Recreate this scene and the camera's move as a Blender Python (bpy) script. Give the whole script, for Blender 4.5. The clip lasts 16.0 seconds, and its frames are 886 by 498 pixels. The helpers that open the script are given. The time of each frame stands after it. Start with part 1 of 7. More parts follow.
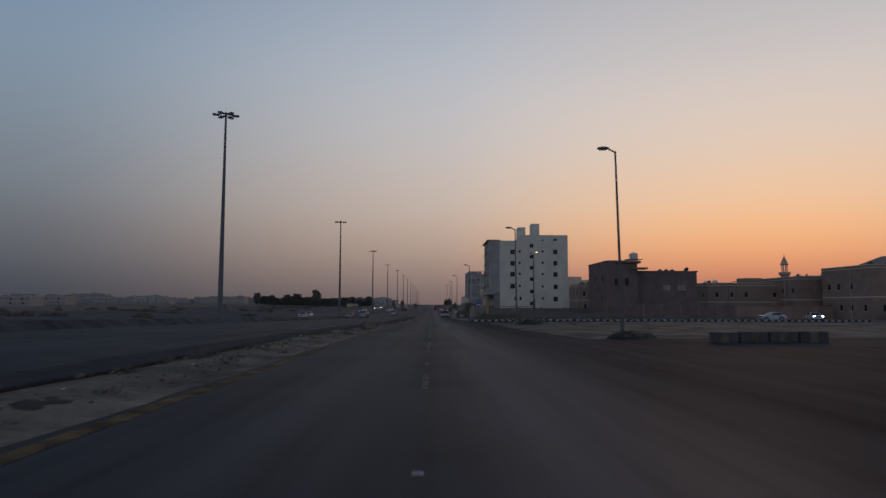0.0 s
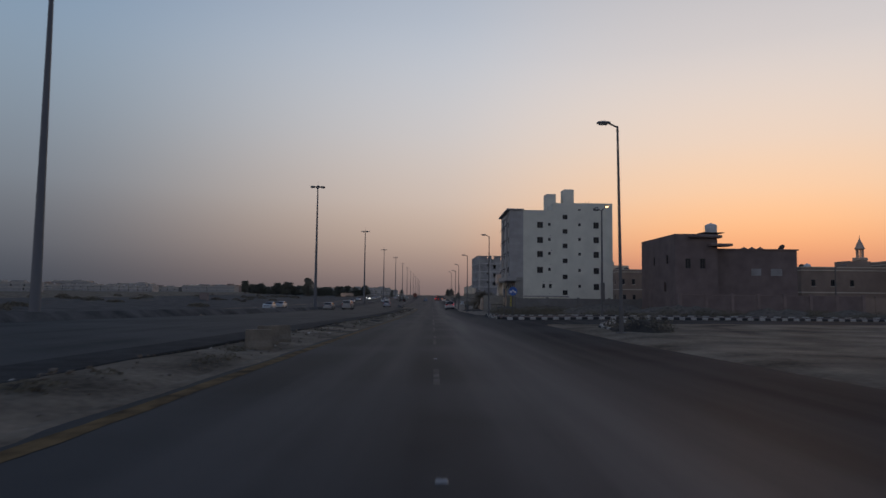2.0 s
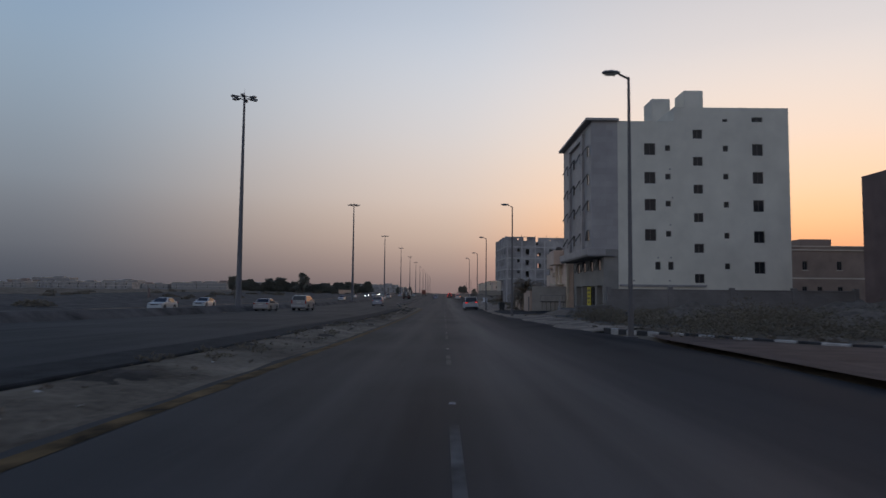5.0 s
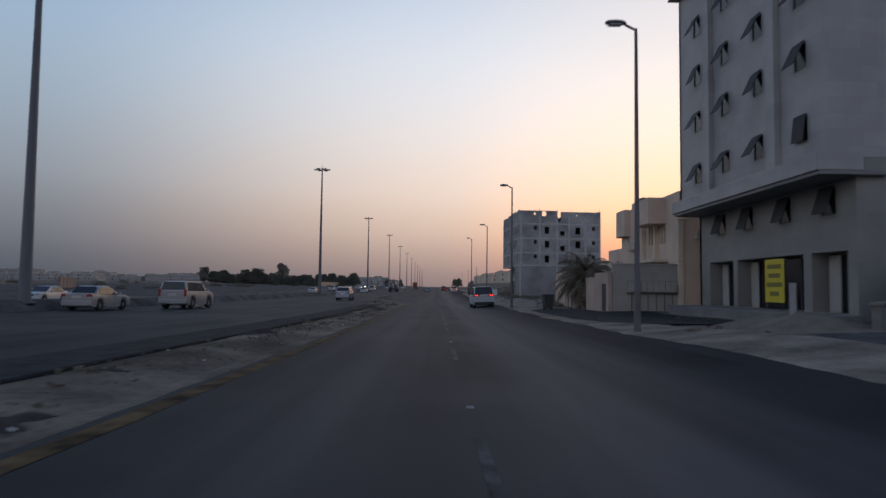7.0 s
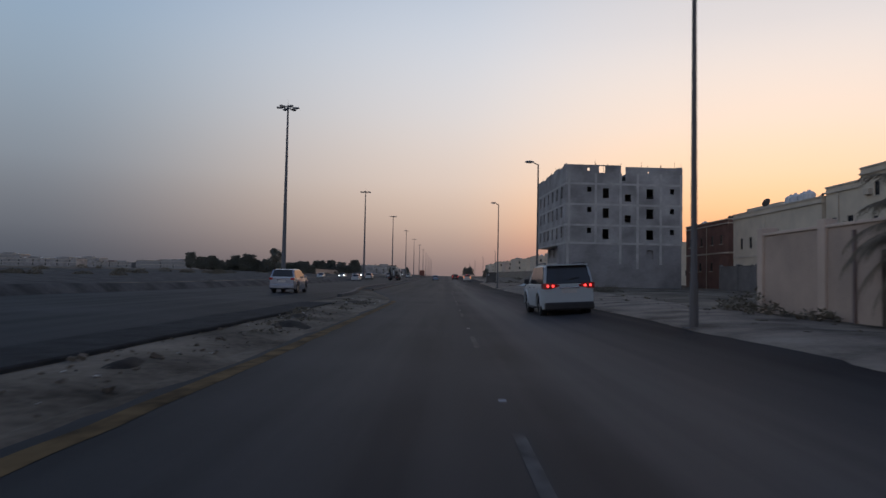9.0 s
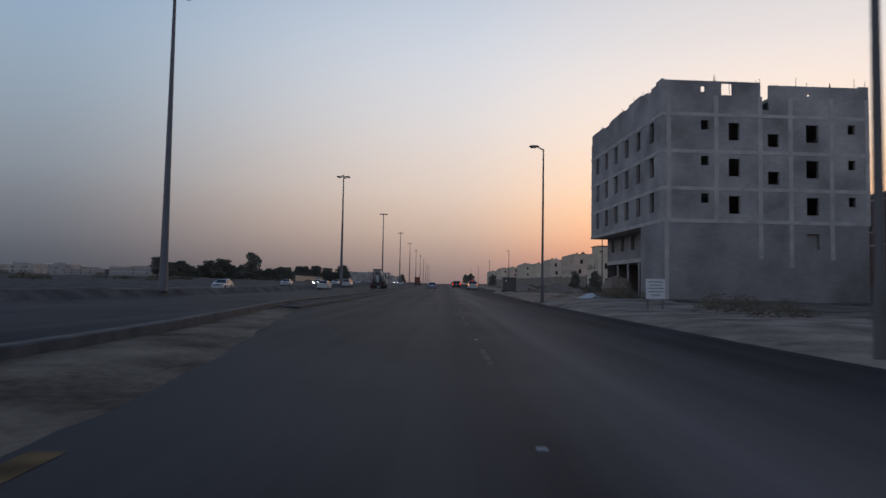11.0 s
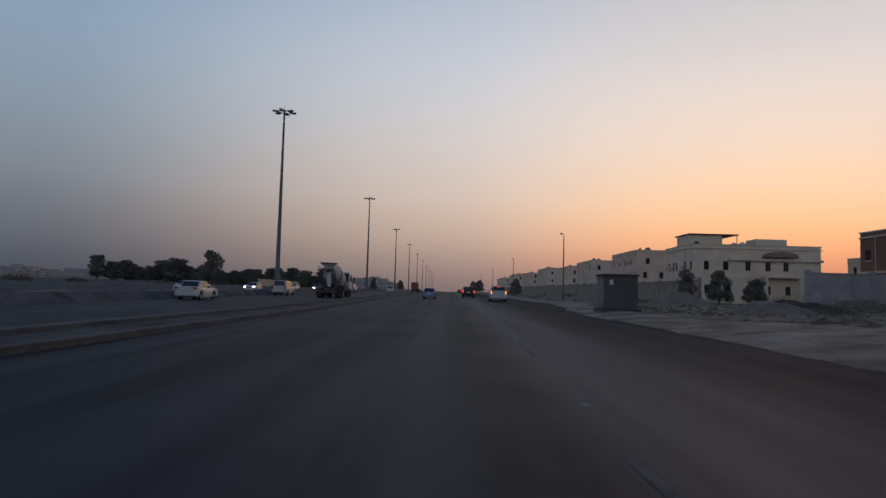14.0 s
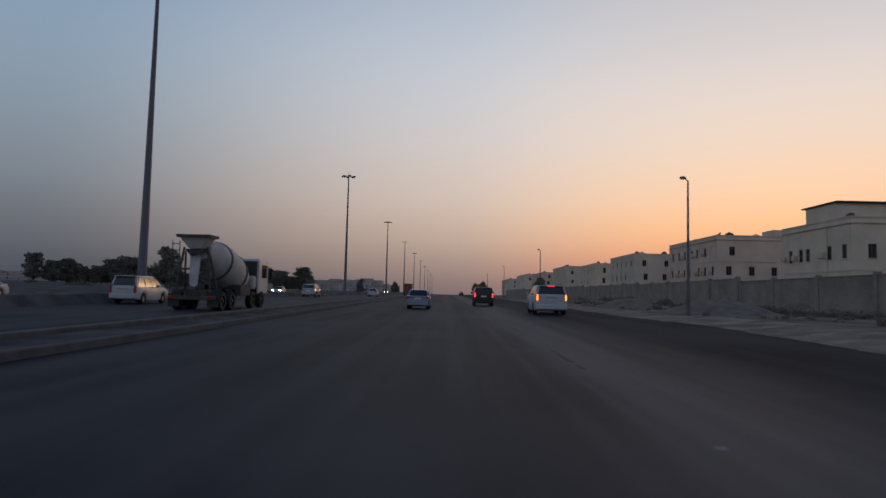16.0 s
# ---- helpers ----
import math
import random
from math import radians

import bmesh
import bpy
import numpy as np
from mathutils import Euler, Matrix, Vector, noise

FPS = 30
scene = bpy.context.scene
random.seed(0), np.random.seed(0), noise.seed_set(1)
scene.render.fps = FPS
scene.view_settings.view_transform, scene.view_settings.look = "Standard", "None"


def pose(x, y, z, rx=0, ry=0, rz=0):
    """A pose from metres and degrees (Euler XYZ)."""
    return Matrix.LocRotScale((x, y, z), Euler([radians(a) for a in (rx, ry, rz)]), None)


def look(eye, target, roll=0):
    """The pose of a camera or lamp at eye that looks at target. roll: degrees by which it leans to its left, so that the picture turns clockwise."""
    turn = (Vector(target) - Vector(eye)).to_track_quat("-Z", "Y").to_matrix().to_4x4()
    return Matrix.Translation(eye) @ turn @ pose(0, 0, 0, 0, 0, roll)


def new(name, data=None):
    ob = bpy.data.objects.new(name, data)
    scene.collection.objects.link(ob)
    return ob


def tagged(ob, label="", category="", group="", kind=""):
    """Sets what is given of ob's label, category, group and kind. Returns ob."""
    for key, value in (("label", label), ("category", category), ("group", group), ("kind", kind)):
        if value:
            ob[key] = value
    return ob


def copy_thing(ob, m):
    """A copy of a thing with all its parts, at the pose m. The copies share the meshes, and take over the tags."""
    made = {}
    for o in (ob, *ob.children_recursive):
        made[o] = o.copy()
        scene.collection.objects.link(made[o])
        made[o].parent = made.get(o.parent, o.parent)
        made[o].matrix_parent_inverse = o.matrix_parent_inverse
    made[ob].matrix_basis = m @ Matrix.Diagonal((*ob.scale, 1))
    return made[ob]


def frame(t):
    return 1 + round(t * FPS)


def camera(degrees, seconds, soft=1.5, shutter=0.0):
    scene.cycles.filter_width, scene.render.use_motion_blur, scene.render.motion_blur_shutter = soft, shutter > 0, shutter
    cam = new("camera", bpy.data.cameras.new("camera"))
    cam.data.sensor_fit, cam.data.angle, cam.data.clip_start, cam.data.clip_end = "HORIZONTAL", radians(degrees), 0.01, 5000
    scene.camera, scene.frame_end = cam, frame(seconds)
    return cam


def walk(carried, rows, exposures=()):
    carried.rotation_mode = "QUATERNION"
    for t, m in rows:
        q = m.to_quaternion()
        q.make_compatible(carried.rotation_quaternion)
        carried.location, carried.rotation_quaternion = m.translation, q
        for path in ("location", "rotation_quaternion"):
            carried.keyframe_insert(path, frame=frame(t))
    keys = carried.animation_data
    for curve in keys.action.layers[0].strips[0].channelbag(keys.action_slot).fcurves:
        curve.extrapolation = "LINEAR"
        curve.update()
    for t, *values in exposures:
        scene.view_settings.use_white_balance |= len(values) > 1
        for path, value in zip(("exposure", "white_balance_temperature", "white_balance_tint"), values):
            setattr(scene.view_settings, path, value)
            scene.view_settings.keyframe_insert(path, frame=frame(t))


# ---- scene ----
cam = camera(67.6, 16.0, soft=1.5, shutter=0.2)
# seconds, x, y, z, pitch + 90, roll, yaw of a camera behind the windscreen of a car, 1.45 m over the road
PATH = [
    (0.0, 0.00, 0.00, 1.450, 94.79, -0.18, -0.95),
    (0.5, -0.13, 9.30, 1.359, 94.78, -0.22, -1.02),
    (1.0, -0.22, 18.51, 1.270, 94.51, -0.49, -1.01),
    (1.5, -0.24, 27.81, 1.159, 94.23, -0.88, -0.95),
    (2.0, -0.21, 37.10, 1.044, 94.00, -0.61, -0.88),
    (2.5, -0.17, 46.36, 0.916, 93.95, -0.40, -0.84),
    (3.0, -0.13, 55.58, 0.782, 93.86, -0.37, -0.82),
    (3.5, -0.11, 65.10, 0.634, 94.08, -0.97, -0.63),
    (4.0, -0.18, 74.80, 0.474, 94.16, -0.75, -0.11),
    (6.5, -0.40, 121.88, -0.367, 93.31, -0.34, 0.01),
    (7.0, -0.58, 131.43, -0.506, 93.35, -0.68, -0.54),
    (7.5, -0.65, 140.65, -0.639, 93.21, -0.92, -0.73),
    (8.0, -0.70, 149.82, -0.745, 93.14, -1.54, -0.74),
    (8.5, -0.77, 159.17, -0.854, 92.77, -1.36, 0.05),
    (9.0, -0.84, 168.61, -0.937, 92.44, -1.04, 0.24),
    (9.5, -1.00, 178.08, -1.017, 92.49, -1.36, -0.20),
    (10.0, -1.08, 187.77, -1.064, 92.62, -1.06, 0.06),
    (12.5, -0.92, 236.83, -1.172, 93.75, -1.02, 0.12),
    (13.0, -0.97, 246.52, -1.170, 93.75, -1.34, 0.27),
    (13.5, -1.02, 256.06, -1.162, 93.94, -1.48, 0.49),
    (14.0, -1.09, 265.66, -1.136, 93.83, -1.57, 0.49),
    (14.5, -1.17, 275.29, -1.098, 93.95, -1.13, 0.48),
    (15.0, -1.26, 284.93, -1.051, 94.28, -1.24, 0.33),
    (15.5, -1.35, 294.55, -0.997, 94.23, -1.13, 0.43),
    (16.0, -1.46, 304.55, -0.933, 94.07, -1.38, 0.44),
]
EXPOSURE = [(t, e, 6950, 10) for t, e in ((0.0, -0.03), (1.0, 0.0), (2.0, 0.15), (2.5, 0.07), (3.5, 0.14), (4.0, 0.15), (6.5, 0.65), (7.0, 0.65), (8.0, 0.52), (9.0, 0.42), (10.0, 0.43), (12.5, 0.48), (13.0, 0.46), (13.5, 0.28), (14.0, 0.26), (14.5, 0.22), (15.0, 0.24), (16.0, 0.22))]
walk(cam, [(t, pose(x, y, z, rx, ry, rz)) for t, x, y, z, rx, ry, rz in PATH], EXPOSURE)


# ---- world and light ----
SUN_AZ = 28.0  # degrees to the right of straight ahead
SUN_EL = 2.0


def srgb(r, g, b):
    return tuple((c / 255 / 12.92) if c <= 10 else ((c / 255 + 0.055) / 1.055) ** 2.4 for c in (r, g, b)) + (1.0,)


def build_world():
    w = bpy.data.worlds.new("dusk_sky")
    scene.world = w
    w.use_nodes = True
    nt = w.node_tree
    nt.nodes.clear()
    N, Lk = nt.nodes.new, nt.links.new
    out = N("ShaderNodeOutputWorld")
    bg = N("ShaderNodeBackground")
    tc = N("ShaderNodeTexCoord")
    sep = N("ShaderNodeSeparateXYZ")
    Lk(tc.outputs["Generated"], sep.inputs[0])

    def ramp(stops):
        r = N("ShaderNodeValToRGB")
        r.color_ramp.interpolation = "B_SPLINE"
        el = r.color_ramp.elements
        while len(el) < len(stops):
            el.new(0.5)
        for e, (p, c) in zip(el, stops):
            e.position, e.color = p, srgb(*c)
        Lk(height.outputs[0], r.inputs[0])
        return r

    # height: sine of the elevation, 0 .. 1
    height = N("ShaderNodeMapRange")
    height.inputs["From Min"].default_value, height.inputs["From Max"].default_value = 0.0, 1.0
    Lk(sep.outputs["Z"], height.inputs["Value"])
    # side: cosine of the angle from the sunset, in plan
    flat = N("ShaderNodeVectorMath")
    flat.operation = "MULTIPLY"
    flat.inputs[1].default_value = (1, 1, 0)
    Lk(tc.outputs["Generated"], flat.inputs[0])
    nrm = N("ShaderNodeVectorMath")
    nrm.operation = "NORMALIZE"
    Lk(flat.outputs[0], nrm.inputs[0])
    dot = N("ShaderNodeVectorMath")
    dot.operation = "DOT_PRODUCT"
    a = radians(SUN_AZ)
    dot.inputs[1].default_value = (math.sin(a), math.cos(a), 0)
    Lk(nrm.outputs[0], dot.inputs[0])

    def smooth(lo, hi):
        m = N("ShaderNodeMapRange")
        m.interpolation_type = "SMOOTHSTEP"
        m.inputs["From Min"].default_value, m.inputs["From Max"].default_value = lo, hi
        Lk(dot.outputs["Value"], m.inputs["Value"])
        return m

    def mix(f, c1, c2):
        m = N("ShaderNodeMix")
        m.data_type = "RGBA"
        if isinstance(f, float):
            m.inputs["Factor"].default_value = f
        else:
            Lk(f.outputs[0], m.inputs["Factor"])
        Lk(c1, m.inputs["A"])
        Lk(c2, m.inputs["B"])
        return m.outputs["Result"]

    away = ramp(SKY_AWAY)
    mid = ramp(SKY_MID)
    glow = ramp(SKY_GLOW)
    back = ramp(SKY_BACK)
    c = mix(smooth(-0.95, 0.1), back.outputs[0], away.outputs[0])
    c = mix(smooth(0.469, 1.014), c, mid.outputs[0])
    c = mix(smooth(0.88, 1.04), c, glow.outputs[0])
    sky = N("ShaderNodeTexSky")
    sky.sky_type = "NISHITA"
    sky.sun_disc = False
    sky.sun_elevation, sky.sun_rotation = radians(SUN_EL), radians(SUN_AZ)
    sky.dust_density, sky.air_density = 5.0, 1.5
    dim = N("ShaderNodeMix")
    dim.data_type, dim.blend_type = "RGBA", "MULTIPLY"
    dim.inputs["Factor"].default_value = 1.0
    dim.inputs["B"].default_value = (0.1, 0.1, 0.1, 1)
    Lk(sky.outputs[0], dim.inputs["A"])
    c = mix(0.06, c, dim.outputs["Result"])
    Lk(c, bg.inputs["Color"])
    bg.inputs["Strength"].default_value = 1.0
    Lk(bg.outputs[0], out.inputs[0])


SKY_BACK = [(0.0, (112, 112, 126)), (0.06, (148, 144, 154)), (0.15, (178, 172, 182)), (0.3, (174, 184, 202)), (0.42, (144, 164, 194)), (0.6, (98, 118, 156)), (0.78, (56, 84, 130)), (1.0, (32, 58, 106))]
SKY_AWAY = [(0.0, (62, 68, 80)), (0.06, (88, 93, 104)), (0.15, (118, 126, 138)), (0.3, (133, 154, 176)), (0.42, (120, 147, 179)), (0.6, (98, 116, 146)), (0.78, (56, 84, 130)), (1.0, (32, 58, 106))]
SKY_MID = [(0.0, (122, 106, 108)), (0.035, (152, 132, 128)), (0.08, (186, 164, 152)), (0.14, (208, 190, 180)), (0.24, (206, 203, 206)), (0.39, (182, 195, 214)), (0.6, (116, 132, 158)), (0.78, (56, 84, 130)), (1.0, (32, 58, 106))]
SKY_GLOW = [(0.0, (158, 104, 100)), (0.035, (208, 132, 106)), (0.07, (242, 168, 120)), (0.105, (249, 190, 140)), (0.15, (241, 202, 168)), (0.216, (229, 208, 192)), (0.34, (211, 209, 214)), (0.6, (134, 144, 164)), (0.78, (56, 84, 130)), (1.0, (32, 58, 106))]
build_world()

sun = new("sun", bpy.data.lights.new("sun", "SUN"))
sun.data.energy, sun.data.angle, sun.data.color = 0.25, radians(12), (1.0, 0.62, 0.36)
sun.matrix_world = look((0, 0, 60), (-math.sin(radians(SUN_AZ)) * 100, -math.cos(radians(SUN_AZ)) * 100, 60 - 100 * math.tan(radians(SUN_EL + 1.5))))


# ---- materials ----
def mat(name, color, rough=0.8, metal=0.0, vary=0.15, scale=3.0, bump=0.0, fine=40.0, emit=None, strength=0.0, spec=0.5, tint=None, brick=None):
    m = bpy.data.materials.new(name)
    m.use_nodes = True
    nt = m.node_tree
    N, Lk = nt.nodes.new, nt.links.new
    b = nt.nodes["Principled BSDF"]
    b.inputs["Roughness"].default_value = rough
    b.inputs["Metallic"].default_value = metal
    b.inputs["Specular IOR Level"].default_value = spec
    col = (*color, 1.0)
    if emit:
        b.inputs["Emission Color"].default_value = (*emit, 1)
        b.inputs["Emission Strength"].default_value = strength
    if vary <= 0 and not brick:
        b.inputs["Base Color"].default_value = col
        return m
    n1 = N("ShaderNodeTexNoise")
    n1.inputs["Scale"].default_value, n1.inputs["Detail"].default_value = scale, 6
    n2 = N("ShaderNodeTexNoise")
    n2.inputs["Scale"].default_value, n2.inputs["Detail"].default_value = fine, 4
    geo = N("ShaderNodeNewGeometry")
    Lk(geo.outputs["Position"], n1.inputs["Vector"])
    Lk(geo.outputs["Position"], n2.inputs["Vector"])
    add = N("ShaderNodeMath")
    add.operation = "MULTIPLY_ADD"
    add.inputs[1].default_value = 0.35
    Lk(n2.outputs["Fac"], add.inputs[0])
    Lk(n1.outputs["Fac"], add.inputs[2])
    r = N("ShaderNodeValToRGB")
    dark = tuple(c * (1 - vary) for c in color)
    lite = tuple(min(1, c * (1 + vary)) for c in (tint or color))
    r.color_ramp.elements[0].position, r.color_ramp.elements[0].color = 0.45, (*dark, 1)
    r.color_ramp.elements[1].position, r.color_ramp.elements[1].color = 0.9, (*lite, 1)
    Lk(add.outputs[0], r.inputs[0])
    base = r.outputs[0]
    if brick:
        bw, bh, mortar = brick
        bt = N("ShaderNodeTexBrick")
        bt.inputs["Scale"].default_value = 1.0
        bt.inputs["Brick Width"].default_value, bt.inputs["Row Height"].default_value = bw, bh
        bt.inputs["Mortar Size"].default_value = 0.012
        bt.inputs["Color1"].default_value, bt.inputs["Color2"].default_value = (1, 1, 1, 1), (0.9, 0.9, 0.9, 1)
        bt.inputs["Mortar"].default_value = (mortar, mortar, mortar, 1)
        cx = N("ShaderNodeSeparateXYZ")
        Lk(geo.outputs["Position"], cx.inputs[0])
        s = N("ShaderNodeMath")
        Lk(cx.outputs["X"], s.inputs[0])
        Lk(cx.outputs["Y"], s.inputs[1])
        cm = N("ShaderNodeCombineXYZ")
        Lk(s.outputs[0], cm.inputs["X"])
        Lk(cx.outputs["Z"], cm.inputs["Y"])
        Lk(cm.outputs[0], bt.inputs["Vector"])
        mx = N("ShaderNodeMix")
        mx.data_type, mx.blend_type = "RGBA", "MULTIPLY"
        mx.inputs["Factor"].default_value = 1.0
        Lk(base, mx.inputs["A"])
        Lk(bt.outputs["Color"], mx.inputs["B"])
        base = mx.outputs["Result"]
    Lk(base, b.inputs["Base Color"])
    if bump > 0:
        bp = N("ShaderNodeBump")
        bp.inputs["Strength"].default_value, bp.inputs["Distance"].default_value = 0.6, bump
        Lk(n2.outputs["Fac"], bp.inputs["Height"])
        Lk(bp.outputs[0], b.inputs["Normal"])
    return m


def glass_mat(name, color=(0.02, 0.022, 0.025), spec=0.25):
    m = bpy.data.materials.new(name)
    m.use_nodes = True
    b = m.node_tree.nodes["Principled BSDF"]
    b.inputs["Base Color"].default_value = (*color, 1)
    b.inputs["Roughness"].default_value = 0.08
    b.inputs["Specular IOR Level"].default_value = spec
    return m


def asphalt_mat():
    """Worn asphalt: long streaks along the lanes, patches, and blown sand dust with sunset sheen put into its colour.
    """
    m = bpy.data.materials.new("asphalt")
    m.use_nodes = True
    nt = m.node_tree
    N, Lk = nt.nodes.new, nt.links.new
    b = nt.nodes["Principled BSDF"]
    geo = N("ShaderNodeNewGeometry")
    mp = N("ShaderNodeMapping")
    mp.inputs["Scale"].default_value = (0.9, 0.02, 1)
    Lk(geo.outputs["Position"], mp.inputs["Vector"])
    streak = N("ShaderNodeTexNoise")
    streak.inputs["Scale"].default_value, streak.inputs["Detail"].default_value = 1.3, 5
    Lk(mp.outputs[0], streak.inputs["Vector"])
    patch = N("ShaderNodeTexNoise")
    patch.inputs["Scale"].default_value, patch.inputs["Detail"].default_value = 0.16, 6
    Lk(geo.outputs["Position"], patch.inputs["Vector"])
    grain = N("ShaderNodeTexNoise")
    grain.inputs["Scale"].default_value, grain.inputs["Detail"].default_value = 60, 3
    Lk(geo.outputs["Position"], grain.inputs["Vector"])
    r1 = N("ShaderNodeValToRGB")
    r1.color_ramp.elements[0].position, r1.color_ramp.elements[0].color = 0.4, (0.012, 0.014, 0.018, 1)
    r1.color_ramp.elements[1].position, r1.color_ramp.elements[1].color = 0.62, (0.036, 0.037, 0.04, 1)
    Lk(streak.outputs["Fac"], r1.inputs[0])
    r2 = N("ShaderNodeValToRGB")
    r2.color_ramp.elements[0].position, r2.color_ramp.elements[0].color = 0.42, (0, 0, 0, 1)
    r2.color_ramp.elements[1].position, r2.color_ramp.elements[1].color = 0.66, (0.75, 0.75, 0.75, 1)
    Lk(patch.outputs["Fac"], r2.inputs[0])
    mx = N("ShaderNodeMix")
    mx.data_type = "RGBA"
    mx.inputs["B"].default_value = (0.046, 0.047, 0.051, 1)
    Lk(r2.outputs[0], mx.inputs["Factor"])
    Lk(r1.outputs[0], mx.inputs["A"])
    # across the near carriageway: oily lane middle, paler wheel tracks, a darker outer edge, and a dusty strip with the
    # sunset's reflection in its colour
    sep = N("ShaderNodeSeparateXYZ")
    Lk(geo.outputs["Position"], sep.inputs[0])
    sway = N("ShaderNodeMath")
    sway.operation = "MULTIPLY_ADD"
    sway.inputs[1].default_value = 1.3
    Lk(patch.outputs["Fac"], sway.inputs[0])
    Lk(sep.outputs["X"], sway.inputs[2])
    across = N("ShaderNodeMapRange")
    across.inputs["From Min"].default_value, across.inputs["From Max"].default_value = -5.0 + 0.65, 7.0 + 0.65
    Lk(sway.outputs[0], across.inputs["Value"])
    lanes = N("ShaderNodeValToRGB")
    el = lanes.color_ramp.elements
    lanes.color_ramp.interpolation = "B_SPLINE"
    stops = ((-5.0, 0.0), (-3.0, 0.05), (-1.8, 0.42), (-1.1, 0.2), (-0.5, 0.0), (0.1, 0.12), (1.2, 0.95), (2.2, 0.85), (3.2, 0.3), (4.4, 0.0), (7.0, 0.1))
    while len(el) < len(stops):
        el.new(0.5)
    for e, (x, v) in zip(el, stops):
        e.position, e.color = (x + 5.0) / 12.0, (v, v, v, 1)
    Lk(across.outputs[0], lanes.inputs[0])
    amt = N("ShaderNodeMath")
    amt.operation = "MULTIPLY"
    Lk(lanes.outputs[0], amt.inputs[0])
    Lk(streak.outputs["Fac"], amt.inputs[1])
    more = N("ShaderNodeMath")
    more.operation = "MULTIPLY"
    more.use_clamp = True
    more.inputs[1].default_value = 1.5
    Lk(amt.outputs[0], more.inputs[0])
    mx2 = N("ShaderNodeMix")
    mx2.data_type = "RGBA"
    # warm pale tone: dust, and the glow's reflection put into the colour
    mx2.inputs["B"].default_value = (0.128, 0.115, 0.11, 1)
    Lk(more.outputs[0], mx2.inputs["Factor"])
    Lk(mx.outputs["Result"], mx2.inputs["A"])
    Lk(mx2.outputs["Result"], b.inputs["Base Color"])
    # traffic polishes the lanes; the dusty outer edge stays dull
    for name, inner, outer in (("Roughness", 0.69, 0.86), ("Specular IOR Level", 0.09, 0.045)):
        dull = N("ShaderNodeMapRange")
        dull.inputs["From Min"].default_value, dull.inputs["From Max"].default_value = 3.0, 6.2
        dull.inputs["To Min"].default_value, dull.inputs["To Max"].default_value = inner, outer
        Lk(sway.outputs[0], dull.inputs["Value"])
        Lk(dull.outputs[0], b.inputs[name])
    bp = N("ShaderNodeBump")
    bp.inputs["Strength"].default_value, bp.inputs["Distance"].default_value = 0.5, 0.008
    Lk(grain.outputs["Fac"], bp.inputs["Height"])
    Lk(bp.outputs[0], b.inputs["Normal"])
    return m


